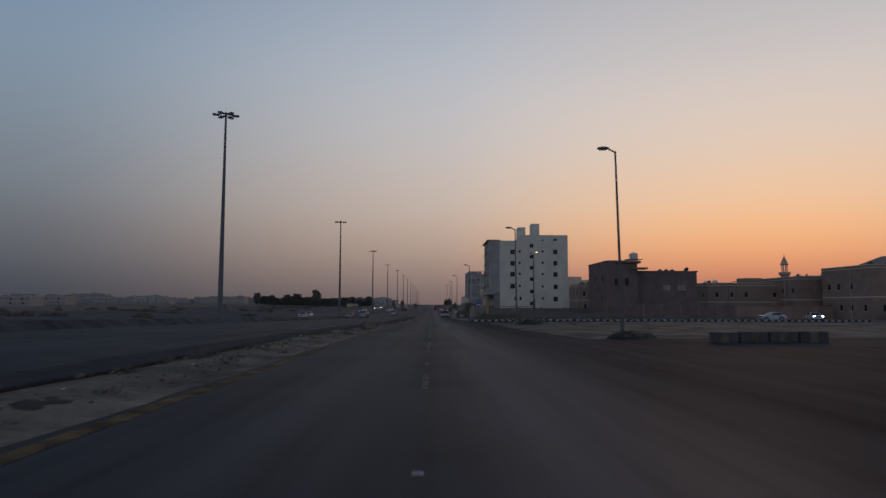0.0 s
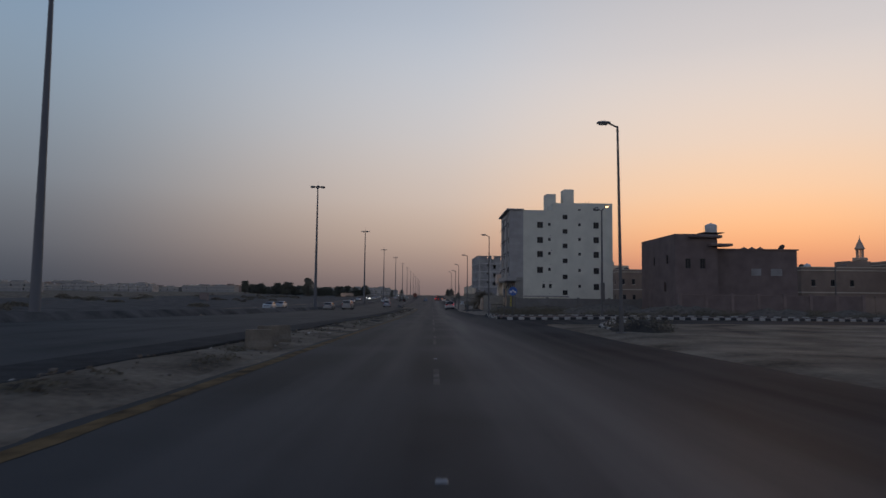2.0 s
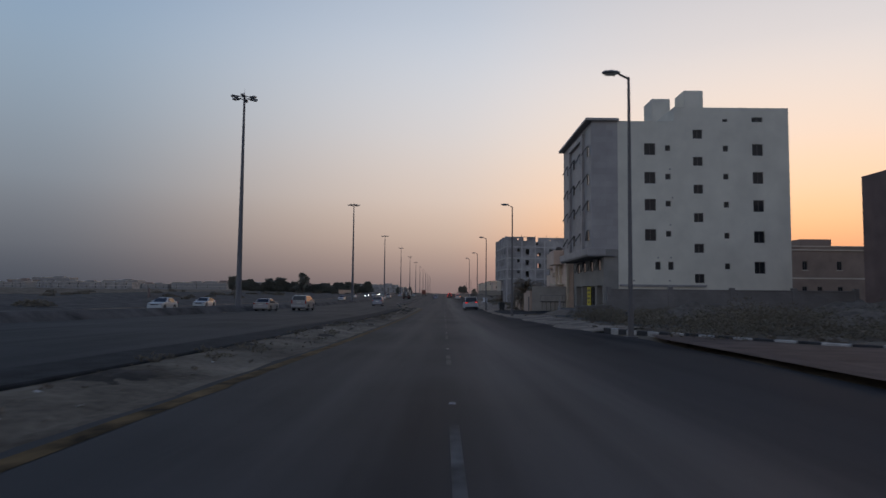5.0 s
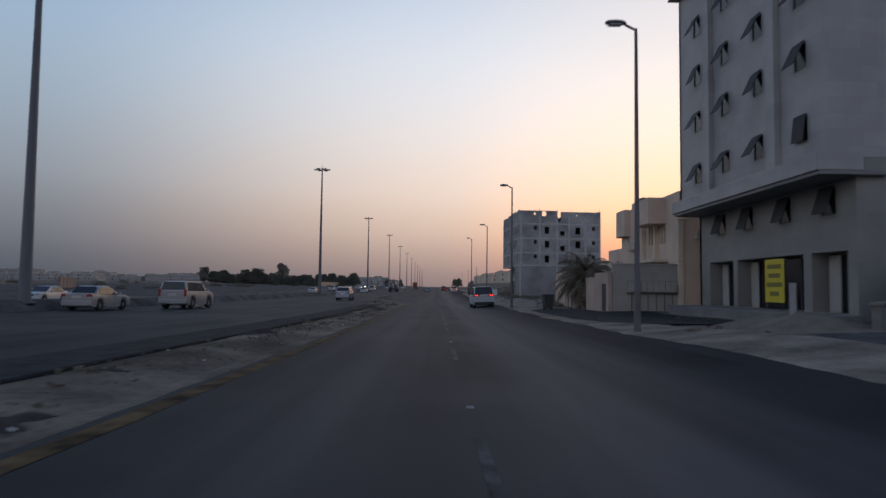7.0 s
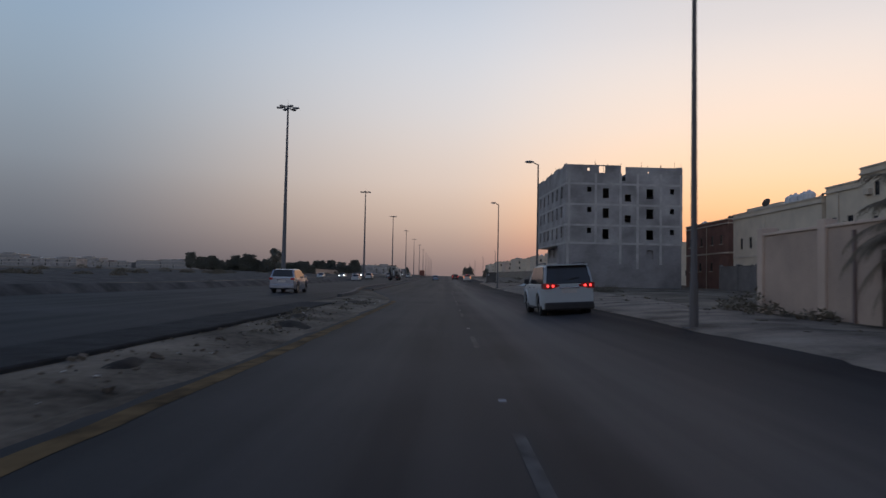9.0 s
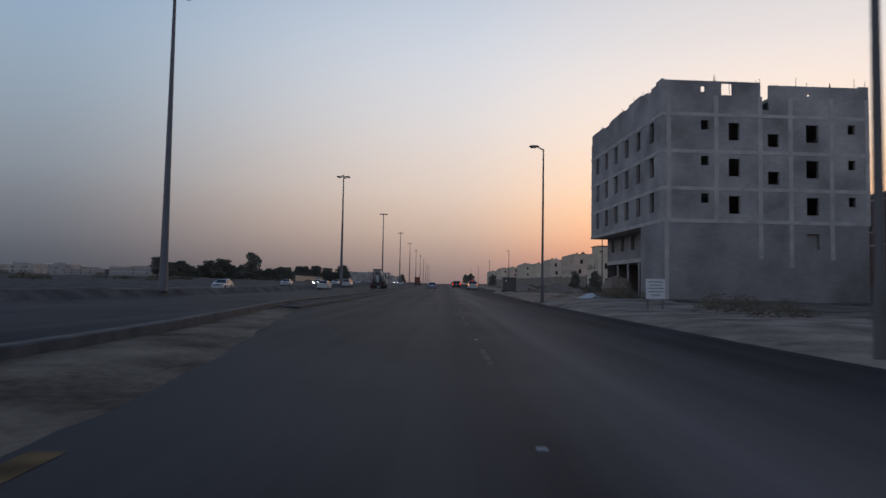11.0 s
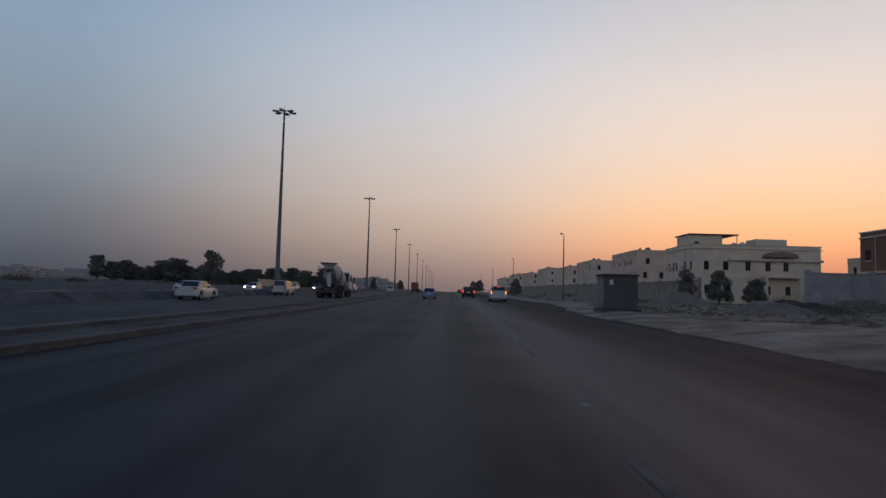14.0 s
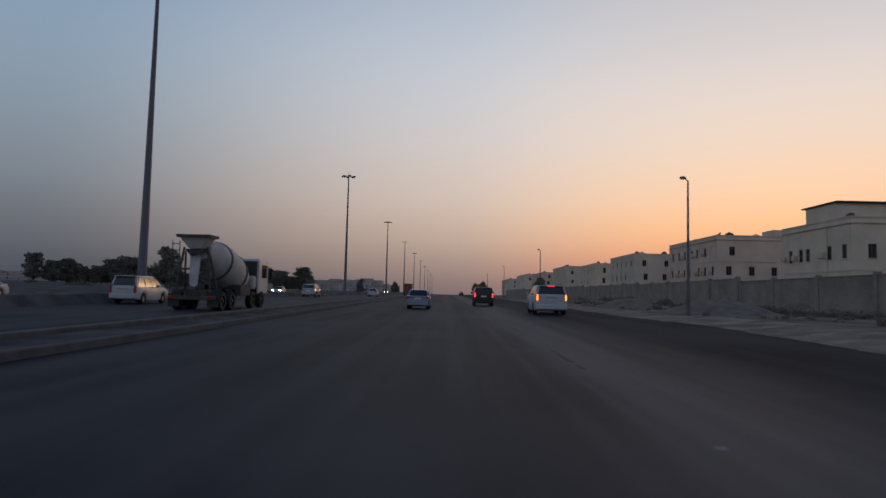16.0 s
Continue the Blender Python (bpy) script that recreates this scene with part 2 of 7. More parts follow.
M = {
    "asphalt": asphalt_mat(),
    "sand": mat("dusty_sand", (0.096, 0.079, 0.06), 0.95, vary=0.6, scale=0.35, bump=0.05, fine=6, tint=(0.172, 0.142, 0.107), spec=0.1),
    "pale_sand": mat("pale_verge_sand", (0.185, 0.15, 0.118), 0.95, vary=0.45, scale=0.6, bump=0.03, fine=9, tint=(0.255, 0.21, 0.165), spec=0.1),
    "dusty_block": mat("dusty_tan_blockwork", (0.27, 0.232, 0.19), 0.92, vary=0.25, scale=0.5, bump=0.01, fine=14, brick=(0.4, 0.2, 0.85)),
    "heap": mat("heaped_sand", (0.2, 0.165, 0.13), 0.95, vary=0.25, scale=1.5, bump=0.04, fine=14, spec=0.1),
    "meter_wall": mat("pale_grey_render", (0.37, 0.35, 0.31), 0.88, vary=0.16, scale=0.6, bump=0.004, fine=20),
    "dark_edge": mat("broken_asphalt_edge", (0.028, 0.03, 0.033), 0.9, vary=0.4, scale=1.5, bump=0.03, fine=8, spec=0.1),
    "bank": mat("trodden_dark_dirt", (0.06, 0.06, 0.06), 0.95, vary=0.45, scale=0.5, bump=0.04, fine=7, tint=(0.085, 0.082, 0.078), spec=0.1),
    "olive_clad": mat("olive_grey_cladding", (0.25, 0.24, 0.22), 0.6, vary=0.14, scale=0.5, bump=0.004, fine=20, brick=(1.2, 0.6, 0.9)),
    "paver": mat("dusty_red_pavers", (0.115, 0.084, 0.072), 0.92, vary=0.3, scale=1.2, bump=0.008, fine=14, spec=0.1),
    "rubble": mat("rubble", (0.15, 0.125, 0.1), 0.95, vary=0.4, scale=2.5, bump=0.03, fine=20, spec=0.1),
    "dark_dirt": mat("dark_dirt", (0.06, 0.052, 0.044), 0.95, vary=0.4, scale=1.2, bump=0.04, fine=12, spec=0.1),
    "yellow_line": mat("worn_yellow_paint", (0.105, 0.069, 0.032), 0.9, vary=0.85, scale=1.6, fine=7, spec=0.1),
    "white_line": mat("worn_white_paint", (0.085, 0.084, 0.082), 0.8, vary=0.7, scale=2.0, fine=9, spec=0.1),
    "concrete": mat("concrete", (0.3, 0.29, 0.28), 0.9, vary=0.25, scale=0.8, bump=0.01, fine=18),
    # lower storeys of the unfinished building, a tone darker than the upper ones
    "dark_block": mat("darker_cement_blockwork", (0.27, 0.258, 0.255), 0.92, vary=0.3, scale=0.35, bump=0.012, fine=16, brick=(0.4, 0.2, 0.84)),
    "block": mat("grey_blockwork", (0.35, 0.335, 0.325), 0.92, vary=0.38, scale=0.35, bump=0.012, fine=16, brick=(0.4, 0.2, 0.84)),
    "slab": mat("cast_slab", (0.43, 0.41, 0.39), 0.9, vary=0.2, scale=1.0, bump=0.01, fine=20),
    "white_render": mat("white_render", (0.66, 0.635, 0.54), 0.85, vary=0.1, scale=0.5, bump=0.004, fine=30),
    "grey_clad": mat("grey_stone_cladding", (0.37, 0.352, 0.34), 0.55, vary=0.14, scale=0.5, bump=0.004, fine=20, brick=(1.2, 0.6, 0.86)),
    "pilaster": mat("dark_grey_trim", (0.2, 0.192, 0.19), 0.7, vary=0.15, scale=1.2),
    "brown_render": mat("brown_render", (0.175, 0.132, 0.123), 0.9, vary=0.2, scale=0.6, bump=0.006, fine=18),
    "brown_light": mat("brown_trim", (0.22, 0.165, 0.15), 0.9, vary=0.2, scale=0.8),
    "red_brown": mat("red_brown_render", (0.2, 0.105, 0.08), 0.9, vary=0.2, scale=0.7, bump=0.005, fine=18),
    "tan_render": mat("tan_render", (0.62, 0.485, 0.385), 0.88, vary=0.14, scale=0.5, bump=0.005, fine=20),
    "cream_render": mat("cream_render", (0.64, 0.545, 0.415), 0.88, vary=0.12, scale=0.5, bump=0.005, fine=20),
    "pale_render": mat("pale_render", (0.58, 0.5, 0.4), 0.88, vary=0.14, scale=0.5, bump=0.005, fine=20),
    "dun_render": mat("dun_brown_render", (0.27, 0.2, 0.16), 0.9, vary=0.2, scale=0.5, bump=0.005, fine=20),
    "sand_wall": mat("sand_wall", (0.47, 0.36, 0.285), 0.9, vary=0.16, scale=0.7, bump=0.005, fine=20),
    "grey_wall": mat("grey_block_wall", (0.19, 0.18, 0.17), 0.92, vary=0.2, scale=0.6, bump=0.01, fine=14, brick=(0.4, 0.2, 0.85)),
    "glass": glass_mat("dark_window_glass"),
    "sash": mat("dark_sash", (0.028, 0.027, 0.027), 0.7, vary=0.1),
    "car_glass": glass_mat("tinted_car_glass", (0.035, 0.036, 0.039), 0.45),
    "frame": mat("dark_aluminium", (0.09, 0.085, 0.08), 0.5, 0.3, vary=0.1),
    # the darkness of unlit rooms is put into this colour
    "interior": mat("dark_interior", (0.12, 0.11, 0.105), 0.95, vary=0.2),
    "galv": mat("galvanised_steel", (0.125, 0.116, 0.112), 0.7, 0.15, vary=0.06, scale=1.0),
    "mast": mat("weathered_mast_steel", (0.15, 0.15, 0.16), 0.7, 0.2, vary=0.06, scale=0.6),
    "lamp_body": mat("lamp_housing", (0.2, 0.2, 0.2), 0.5, 0.3, vary=0.1),
    "lamp_lens": mat("lamp_lens", (0.5, 0.5, 0.48), 0.2, vary=0.0),
    "lamp_lit": mat("lit_lamp_lens", (0.9, 0.7, 0.4), 0.3, vary=0.0, emit=(1.0, 0.62, 0.3), strength=3.0),
    "sign_blue": mat("blue_sign_face", (0.02, 0.1, 0.38), 0.4, vary=0.05, scale=4),
    "sign_white": mat("white_sign_sheet", (0.62, 0.64, 0.66), 0.4, vary=0.06, scale=4),
    "banner": mat("yellow_banner", (0.62, 0.5, 0.03), 0.6, vary=0.1, scale=3),
    "print_grey": mat("grey_print", (0.25, 0.26, 0.27), 0.6, vary=0.0),
    "banner_ink": mat("dark_banner_print", (0.2, 0.16, 0.03), 0.6, vary=0.0),
    "tyre": mat("tyre_rubber", (0.018, 0.018, 0.019), 0.9, vary=0.1),
    "rim": mat("alloy_rim", (0.38, 0.38, 0.4), 0.35, 0.8, vary=0.05),
    "black_plastic": mat("black_plastic", (0.022, 0.022, 0.024), 0.6, vary=0.1),
    "chrome": mat("chrome_trim", (0.6, 0.6, 0.62), 0.15, 1.0, vary=0.0),
    "tail_off": mat("red_lamp_glass", (0.32, 0.02, 0.018), 0.2, vary=0.0),
    "tail_on": mat("lit_red_lamp", (0.4, 0.02, 0.02), 0.3, vary=0.0, emit=(1.0, 0.05, 0.05), strength=2.2),
    "amber_on": mat("lit_amber_lamp", (0.5, 0.15, 0.02), 0.3, vary=0.0, emit=(1.0, 0.26, 0.05), strength=2.4),
    "head_on": mat("lit_head_lamp", (0.8, 0.8, 0.75), 0.2, vary=0.0, emit=(1.0, 0.95, 0.85), strength=10.0),
    "head_off": mat("clear_lamp_glass", (0.4, 0.4, 0.42), 0.12, vary=0.0),
    "plate": mat("pale_plate", (0.5, 0.48, 0.45), 0.5, vary=0.1, scale=8),
    "white_paint": mat("white_car_paint", (0.42, 0.46, 0.47), 0.36, vary=0.04, scale=2),
    "silver_paint": mat("silver_car_paint", (0.34, 0.37, 0.42), 0.25, 0.55, vary=0.04, scale=2),
    "blue_silver": mat("blue_silver_car_paint", (0.22, 0.3, 0.4), 0.25, 0.5, vary=0.04, scale=2),
    "beige_paint": mat("pale_silver_car_paint", (0.31, 0.305, 0.3), 0.35, 0.2, vary=0.04, scale=2),
    "black_paint": mat("black_car_paint", (0.025, 0.024, 0.026), 0.2, vary=0.05, scale=2),
    "red_paint": mat("dark_red_paint", (0.18, 0.05, 0.035), 0.35, vary=0.08, scale=2),
    "drum": mat("dusty_mixer_drum", (0.42, 0.41, 0.39), 0.7, vary=0.25, scale=1.2, bump=0.004, fine=12),
    "dirty_steel": mat("dirty_steel", (0.085, 0.075, 0.07), 0.8, 0.2, vary=0.35, scale=2.0),
    "leaf": mat("dusty_leaves", (0.15, 0.15, 0.12), 0.8, vary=0.4, scale=1.2, fine=8),
    "leaf_dry": mat("dry_scrub", (0.14, 0.12, 0.085), 0.9, vary=0.4, scale=1.5, fine=9),
    "palm_leaf": mat("palm_frond", (0.2, 0.165, 0.115), 0.75, vary=0.35, scale=1.5, fine=9),
    "bark": mat("dusty_bark", (0.13, 0.1, 0.075), 0.95, vary=0.3, scale=4, bump=0.02, fine=20),
    "kerb_grey": mat("dusty_kerb_concrete", (0.075, 0.074, 0.075), 0.9, vary=0.35, scale=1.2, bump=0.01, fine=9),
    "kerb_white": mat("white_kerb_paint", (0.4, 0.385, 0.36), 0.8, vary=0.25, scale=2.2, fine=12),
    "kerb_black": mat("black_kerb_paint", (0.03, 0.03, 0.032), 0.8, vary=0.3, scale=2.2, fine=12),
    "tank_tan": mat("dusty_tan_plastic", (0.21, 0.175, 0.135), 0.75, vary=0.3, scale=1.2, bump=0.01, fine=9),
    "tarp": mat("pale_blue_tarpaulin", (0.42, 0.47, 0.47), 0.6, vary=0.2, scale=2.0, bump=0.02, fine=5),
    "tank": mat("white_water_tank", (0.6, 0.6, 0.6), 0.5, vary=0.08),
    "tank_dark": mat("brown_water_tank", (0.12, 0.09, 0.08), 0.6, vary=0.1),
    "hut": mat("dark_brown_grey_steel", (0.1, 0.092, 0.086), 0.65, 0.2, vary=0.2, scale=1.2),
    "hut_side": mat("grey_steel_sheet", (0.17, 0.17, 0.17), 0.65, 0.2, vary=0.2, scale=1.2),
    "bin": mat("dark_steel_bin", (0.05, 0.055, 0.055), 0.6, 0.3, vary=0.25, scale=3),
    "wood": mat("old_planks", (0.1, 0.075, 0.055), 0.9, vary=0.3, scale=5, bump=0.005, fine=30),
}


# ---- mesh helpers ----
def part(name, bm, material, parent=None, label="", m=None, smooth=False, sharp=40):
    """Links a bmesh as one mesh object, under a thing or part if parent is given."""
    me = bpy.data.meshes.new(name)
    bm.to_mesh(me)
    bm.free()
    if isinstance(material, str):
        material = M[material]
    me.materials.append(material)
    if smooth:
        me.polygons.foreach_set("use_smooth", [True] * len(me.polygons))
        me.set_sharp_from_angle(angle=radians(sharp))
    ob = new(name, me)
    if parent is not None:
        ob.parent = parent
    if m is not None:
        ob.matrix_basis = m
    if label:
        tagged(ob, label)
    return ob


def again(ob, parent, m):
    """One more object on the same mesh, under the same or another parent."""
    o = new(ob.name.split(".")[0], ob.data)
    o.parent = parent
    o.matrix_basis = m
    return o


def thing(name, label, category, m, group="", kind=""):
    e = new(name)
    e.empty_display_size = 0.2
    e.matrix_basis = m
    return tagged(e, label, category, group, kind)


def box(bm, x0, x1, y0, y1, z0, z1, bevel=0.0):
    v = [bm.verts.new((x, y, z)) for x in (x0, x1) for y in (y0, y1) for z in (z0, z1)]
    fs = [bm.faces.new([v[i] for i in f]) for f in ((0, 1, 3, 2), (4, 6, 7, 5), (0, 4, 5, 1), (2, 3, 7, 6), (0, 2, 6, 4), (1, 5, 7, 3))]
    if bevel > 0:
        es = {e for f in fs for e in f.edges}
        bmesh.ops.bevel(bm, geom=list(es), offset=bevel, segments=2, profile=0.5, affect="EDGES")
    return fs


def boxes(*args, bevel=0.0):
    bm = bmesh.new()
    for a in args:
        box(bm, *a, bevel=bevel)
    return bm


def tube(bm, p0, p1, r0, r1, n=10, caps=True):
    p0, p1 = Vector(p0), Vector(p1)
    q = (p1 - p0).to_track_quat("Z", "Y")
    rings = []
    for p, r in ((p0, r0), (p1, r1)):
        rings.append([bm.verts.new(p + q @ Vector((r * math.cos(a), r * math.sin(a), 0))) for a in (2 * math.pi * k / n for k in range(n))])
    for k in range(n):
        bm.faces.new((rings[0][k], rings[0][(k + 1) % n], rings[1][(k + 1) % n], rings[1][k]))
    if caps:
        bm.faces.new(rings[0][::-1])
        bm.faces.new(rings[1])


def loft(bm, rings, closed=True, caps=True):
    vs = [[bm.verts.new(p) for p in r] for r in rings]
    n = len(vs[0])
    for a, b in zip(vs, vs[1:]):
        for k in range(n if closed else n - 1):
            bm.faces.new((a[k], a[(k + 1) % n], b[(k + 1) % n], b[k]))
    if caps:
        bm.faces.new(vs[0][::-1])
        bm.faces.new(vs[-1])
    bmesh.ops.recalc_face_normals(bm, faces=bm.faces[:])


def lathe(bm, prof, n=20):
    """prof: (radius, z) pairs, bottom to top."""
    loft(bm, [[(r * math.cos(2 * math.pi * k / n), r * math.sin(2 * math.pi * k / n), z) for k in range(n)] for r, z in prof])


def quad(bm, a, b, c, d):
    return bm.faces.new([bm.verts.new(p) for p in (a, b, c, d)])


def rnd(a, b):
    return random.uniform(a, b)


# ---- the lie of the land ----
KNOTS_Y = [-100 + 80 * k for k in range(14)]
KNOTS_Z = [0.82, 0.22, -0.61, -2.26, -2.70, -2.52, -1.67, -1.35, -0.85, -0.33, 0.04, 0.12, 0.05, -0.02]


def G(y):
    """Height of the carriageway: a shallow dip of some 2.7 m between 150 and 320 m ahead."""
    return sum(float(np.interp(y + d, KNOTS_Y, KNOTS_Z)) for d in (-40, -20, 0, 20, 40)) / 5


def sm(a, b, x):
    t = min(1.0, max(0.0, (x - a) / (b - a)))
    return t * t * (3 - 2 * t)


def road_left(y):
    return -4.55 - 4.75 * sm(208, 250, y)


def road_right(y):
    return float(np.interp(y, [-100, 25, 36, 62, 70, 88.5, 90, 102, 118, 122, 150, 180, 200, 222, 256, 275, 302, 312, 330, 350, 700], [7.0, 7.4, 8.2, 7.6, 7.2, 5.6, 5.2, 5.3, 6.8, 6.2, 5.6, 5.4, 5.6, 5.4, 5.5, 5.9, 6.1, 7.4, 8.6, 8.8, 8.8]))


def main_right(y):
    return -8.5 - 3.0 * sm(216, 256, y)


MAIN_LEFT, ONC_RIGHT, ONC_LEFT = -22.7, -27.2, -40.5


def D(x, y):
    """Height over the carriageway across the section."""
    lift = 0.3 - 0.16 * sm(230, 300, y)
    mr = main_right(y)
    z = lift * sm(mr + 1.2, mr - 1.5, x) if x < mr + 1.2 else 0.0
    if x < MAIN_LEFT:
        z += 0.5 * sm(MAIN_LEFT, -23.2, x) * (1 - sm(-24.4, ONC_RIGHT, x))
    if x < ONC_LEFT:
        z += 0.5 * sm(ONC_LEFT, -52, x) + 1.2 * sm(-60, -160, x)
    if x > 2.6:
        z += 0.42 * sm(2.6, 5.1, x) * sm(60, 85, y) * (1 - sm(106, 122, y))
    if x > 0.8:
        # the outer lane rises towards the verge
        e = road_right(y)
        z += (0.36 * sm(0.8, e + 0.4, x) + 0.1 * sm(e + 0.05, e + 2.2, x)) * sm(108, 122, y) * (1 - 0.5 * sm(330, 345, y)) + 0.1 * sm(e + 3, e + 9, x) + 0.14 * sm(e + 0.1, e + 4.5, x) * sm(238, 248, y) * (1 - sm(284, 298, y))
    return z


def paved(x, y):
    """How far inside a paved surface (metres, negative outside)."""
    a = min(x - road_left(y), road_right(y) - x)
    b = min(x - MAIN_LEFT, main_right(y) - x)
    c = min(x - ONC_LEFT, ONC_RIGHT - x)
    d = min(x - 5.0, 160 - x, y - 79.0, 89.7 - y)
    e = min(x - 5.0, 60 - x, y + 60, 36.5 - y)
    return max(a, b, c, d, e)


def H(x, y):
    z = G(y) + D(x, y)
    p = paved(x, y)
    if p < 0:
        k = min(1.0, -p / 2.0)
        far = 1.0 + 2.5 * sm(60, 300, abs(x))
        z += k * ((0.05 + 0.05 * sm(3, 9, -p)) * noise.noise((x * 0.35, y * 0.35, 0.3)) + far * 0.16 * noise.noise((x * 0.07, y * 0.07, 4.1)) + 0.06)
        if road_left(y) > x > main_right(y) and y < 250:
            z += k * 0.14
    return z


def axis(lo, hi, step, far, grow=1.18):
    v = list(np.arange(lo, hi + 0.01, step))
    s, x, y = step, lo, hi
    while y < far or x > -far:
        s *= grow
        if y < far:
            y += s
            v.append(y)
        if x > -far:
            x -= s
            v.insert(0, x)
    return v


def ground():
    xs = axis(-48.0, 62.0, 1.1, 2600)
    ys = [y for y in axis(-80.0, 420.0, 2.2, 3600) if y > -600]
    verts, faces = [], []
    for y in ys:
        for x in xs:
            p = paved(x, y)
            z = H(x, y) - 0.2 * sm(-0.2, 0.6, p)
            verts.append((x, y, z))
    n = len(xs)
    for j in range(len(ys) - 1):
        for i in range(n - 1):
            a = j * n + i
            faces.append((a, a + 1, a + n + 1, a + n))
    me = bpy.data.meshes.new("ground")
    me.from_pydata(verts, [], faces)
    me.materials.append(M["sand"])
    me.polygons.foreach_set("use_smooth", [True] * len(me.polygons))
    tagged(new("ground", me), "dusty sand and compacted dirt beside the roads", "ground", kind="structure")


def strip(name, label, left, right, y0, y1, step, material, lift=0.012, cols=6, kind="structure", category="road", parent=None, rough=False, skirt=0.0):
    verts, faces = [], []
    ys = list(np.arange(y0, y1 + 0.01, step))
    for y in ys:
        a, b = left(y), right(y)
        for i in range(cols + 1):
            x = a + (b - a) * i / cols
            if skirt and i in (0, cols):
                xx = x - skirt if i == 0 else x + skirt
                verts.append((xx, y, (H(xx, y) if rough else G(y) + D(xx, y)) - (0.1 if rough else 0.02)))
                continue
            verts.append((x, y, (H(x, y) if rough else G(y) + D(x, y)) + lift))
    n = cols + 1
    for j in range(len(ys) - 1):
        for i in range(cols):
            k = j * n + i
            faces.append((k, k + 1, k + n + 1, k + n))
    me = bpy.data.meshes.new(name)
    me.from_pydata(verts, [], faces)
    me.materials.append(M[material])
    me.polygons.foreach_set("use_smooth", [True] * len(me.polygons))
    ob = new(name, me)
    if parent:
        ob.parent = parent
        return ob
    return tagged(ob, label, category, kind=kind)


ground()
strip("road", "worn grey asphalt carriageway dusted with sand", road_left, road_right, -80, 1400, 4.0, "asphalt", cols=16)
strip("road_main", "wide asphalt main carriageway beyond the sandy median", lambda y: MAIN_LEFT, main_right, -80, 1400, 4.0, "asphalt", cols=8)
strip("road_oncoming", "asphalt carriageway of the oncoming traffic", lambda y: ONC_LEFT, lambda y: ONC_RIGHT, -80, 1400, 5.0, "asphalt", cols=4)
strip("road_side", "asphalt side street joining the carriageway", lambda y: road_right(y) - 1.2, lambda y: 160, 77.6, 89.6, 1.5, "asphalt", lift=0.018, cols=60, skirt=0.9)
strip("road_slip", "asphalt forecourt beside the carriageway", lambda y: road_right(y) - 0.6, lambda y: 58 - 12 * sm(10, 36, y), -60, 36, 3.0, "asphalt", lift=0.009, cols=14)
strip("apron", "dark oily dirt lot before the shops and yard walls", lambda y: road_right(y) + 0.35 + 0.3 * noise.noise((y * 0.3, 1.0, 0.0)), lambda y: 12.4 - 2.55 * sm(170.6, 171.4, y), 154, 178.4, 1.1, "dark_edge", lift=0.045, cols=12, category="ground", rough=True, skirt=0.35)
strip("verge", "dark rubbly dirt behind the sandy road edge", lambda y: road_right(y) + 2.6 + 0.8 * noise.noise((y * 0.25, 6.0, 0.0)), lambda y: 16.5, 122.5, 149, 1.1, "bank", lift=0.04, cols=9, category="ground", rough=True, skirt=0.4)
strip("bank", "low bank of trodden dark dirt beyond the main carriageway", lambda y: ONC_RIGHT - 0.2, lambda y: MAIN_LEFT - 0.15 + 0.3 * noise.noise((y * 0.2, 2.0, 0.0)), -80, 700, 2.2, "bank", lift=0.04, cols=8, category="ground", rough=True, skirt=0.35)
strip("waste_ground", "dark trodden dirt beyond the oncoming carriageway", lambda y: -120.0, lambda y: ONC_LEFT - 0.3, -80, 620, 2.2, "bank", lift=0.05, cols=40, category="ground", rough=True, skirt=0.35)
strip("sand_drift", "sand blown over the edge of the asphalt", lambda y: road_left(y) - 0.25, lambda y: road_left(y) + 0.14 + 0.22 * noise.noise((y * 0.23, 3.0, 0.0)) + 0.12 * noise.noise((y * 0.9, 5.0, 0.0)), -40, 236, 0.6, "sand", lift=0.022, cols=5, category="ground", skirt=0.12)
strip("sand_drift", "pale sand blown over the verge side of the asphalt", lambda y: road_right(y) - 0.25 + 0.55 * noise.noise((y * 0.16, 8.0, 0.0)) + 0.3 * noise.noise((y * 0.8, 9.0, 0.0)), lambda y: road_right(y) + float(np.interp(y, [122, 150, 156, 163, 177.3, 179.5, 192, 205, 222, 235, 282, 296, 420], [2.2, 2.4, 1.4, 0.4, 0.4, 4.6, 4.4, 5.5, 7.5, 7.5, 6.0, 2.8, 2.4])) + 0.5 * noise.noise((y * 0.3, 17.0, 0.0)), 122, 420, 0.6, "pale_sand", lift=0.05, cols=12, category="ground", rough=True, skirt=0.3)
strip("edge_line", "worn yellow painted edge line on the asphalt", lambda y: road_left(y) + 0.27 + 0.06 * noise.noise((y * 0.7, 21.0, 0.0)), lambda y: road_left(y) + 0.58 + 0.08 * noise.noise((y * 0.9, 31.0, 0.0)), -60, 213, 1.0, "yellow_line", lift=0.017, cols=1, category="road marking")


def lane_marks():
    """Worn dashes between the two lanes."""
    holder = tagged(new("lane_line"), "worn white painted lane dashes on the asphalt", "road marking", kind="structure")
    for k in range(36):
        y = -12 + 12.2 * k
        x = -0.12 + 1.3 * sm(235, 300, y)
        lf = 0.9 if (k % 3) else 1.0
        strip("dash", "", lambda yy: x - 0.06, lambda yy: x + 0.06, y, y + 4.0 * lf, 1.0, "white_line", lift=0.018, cols=1, parent=holder)


lane_marks()


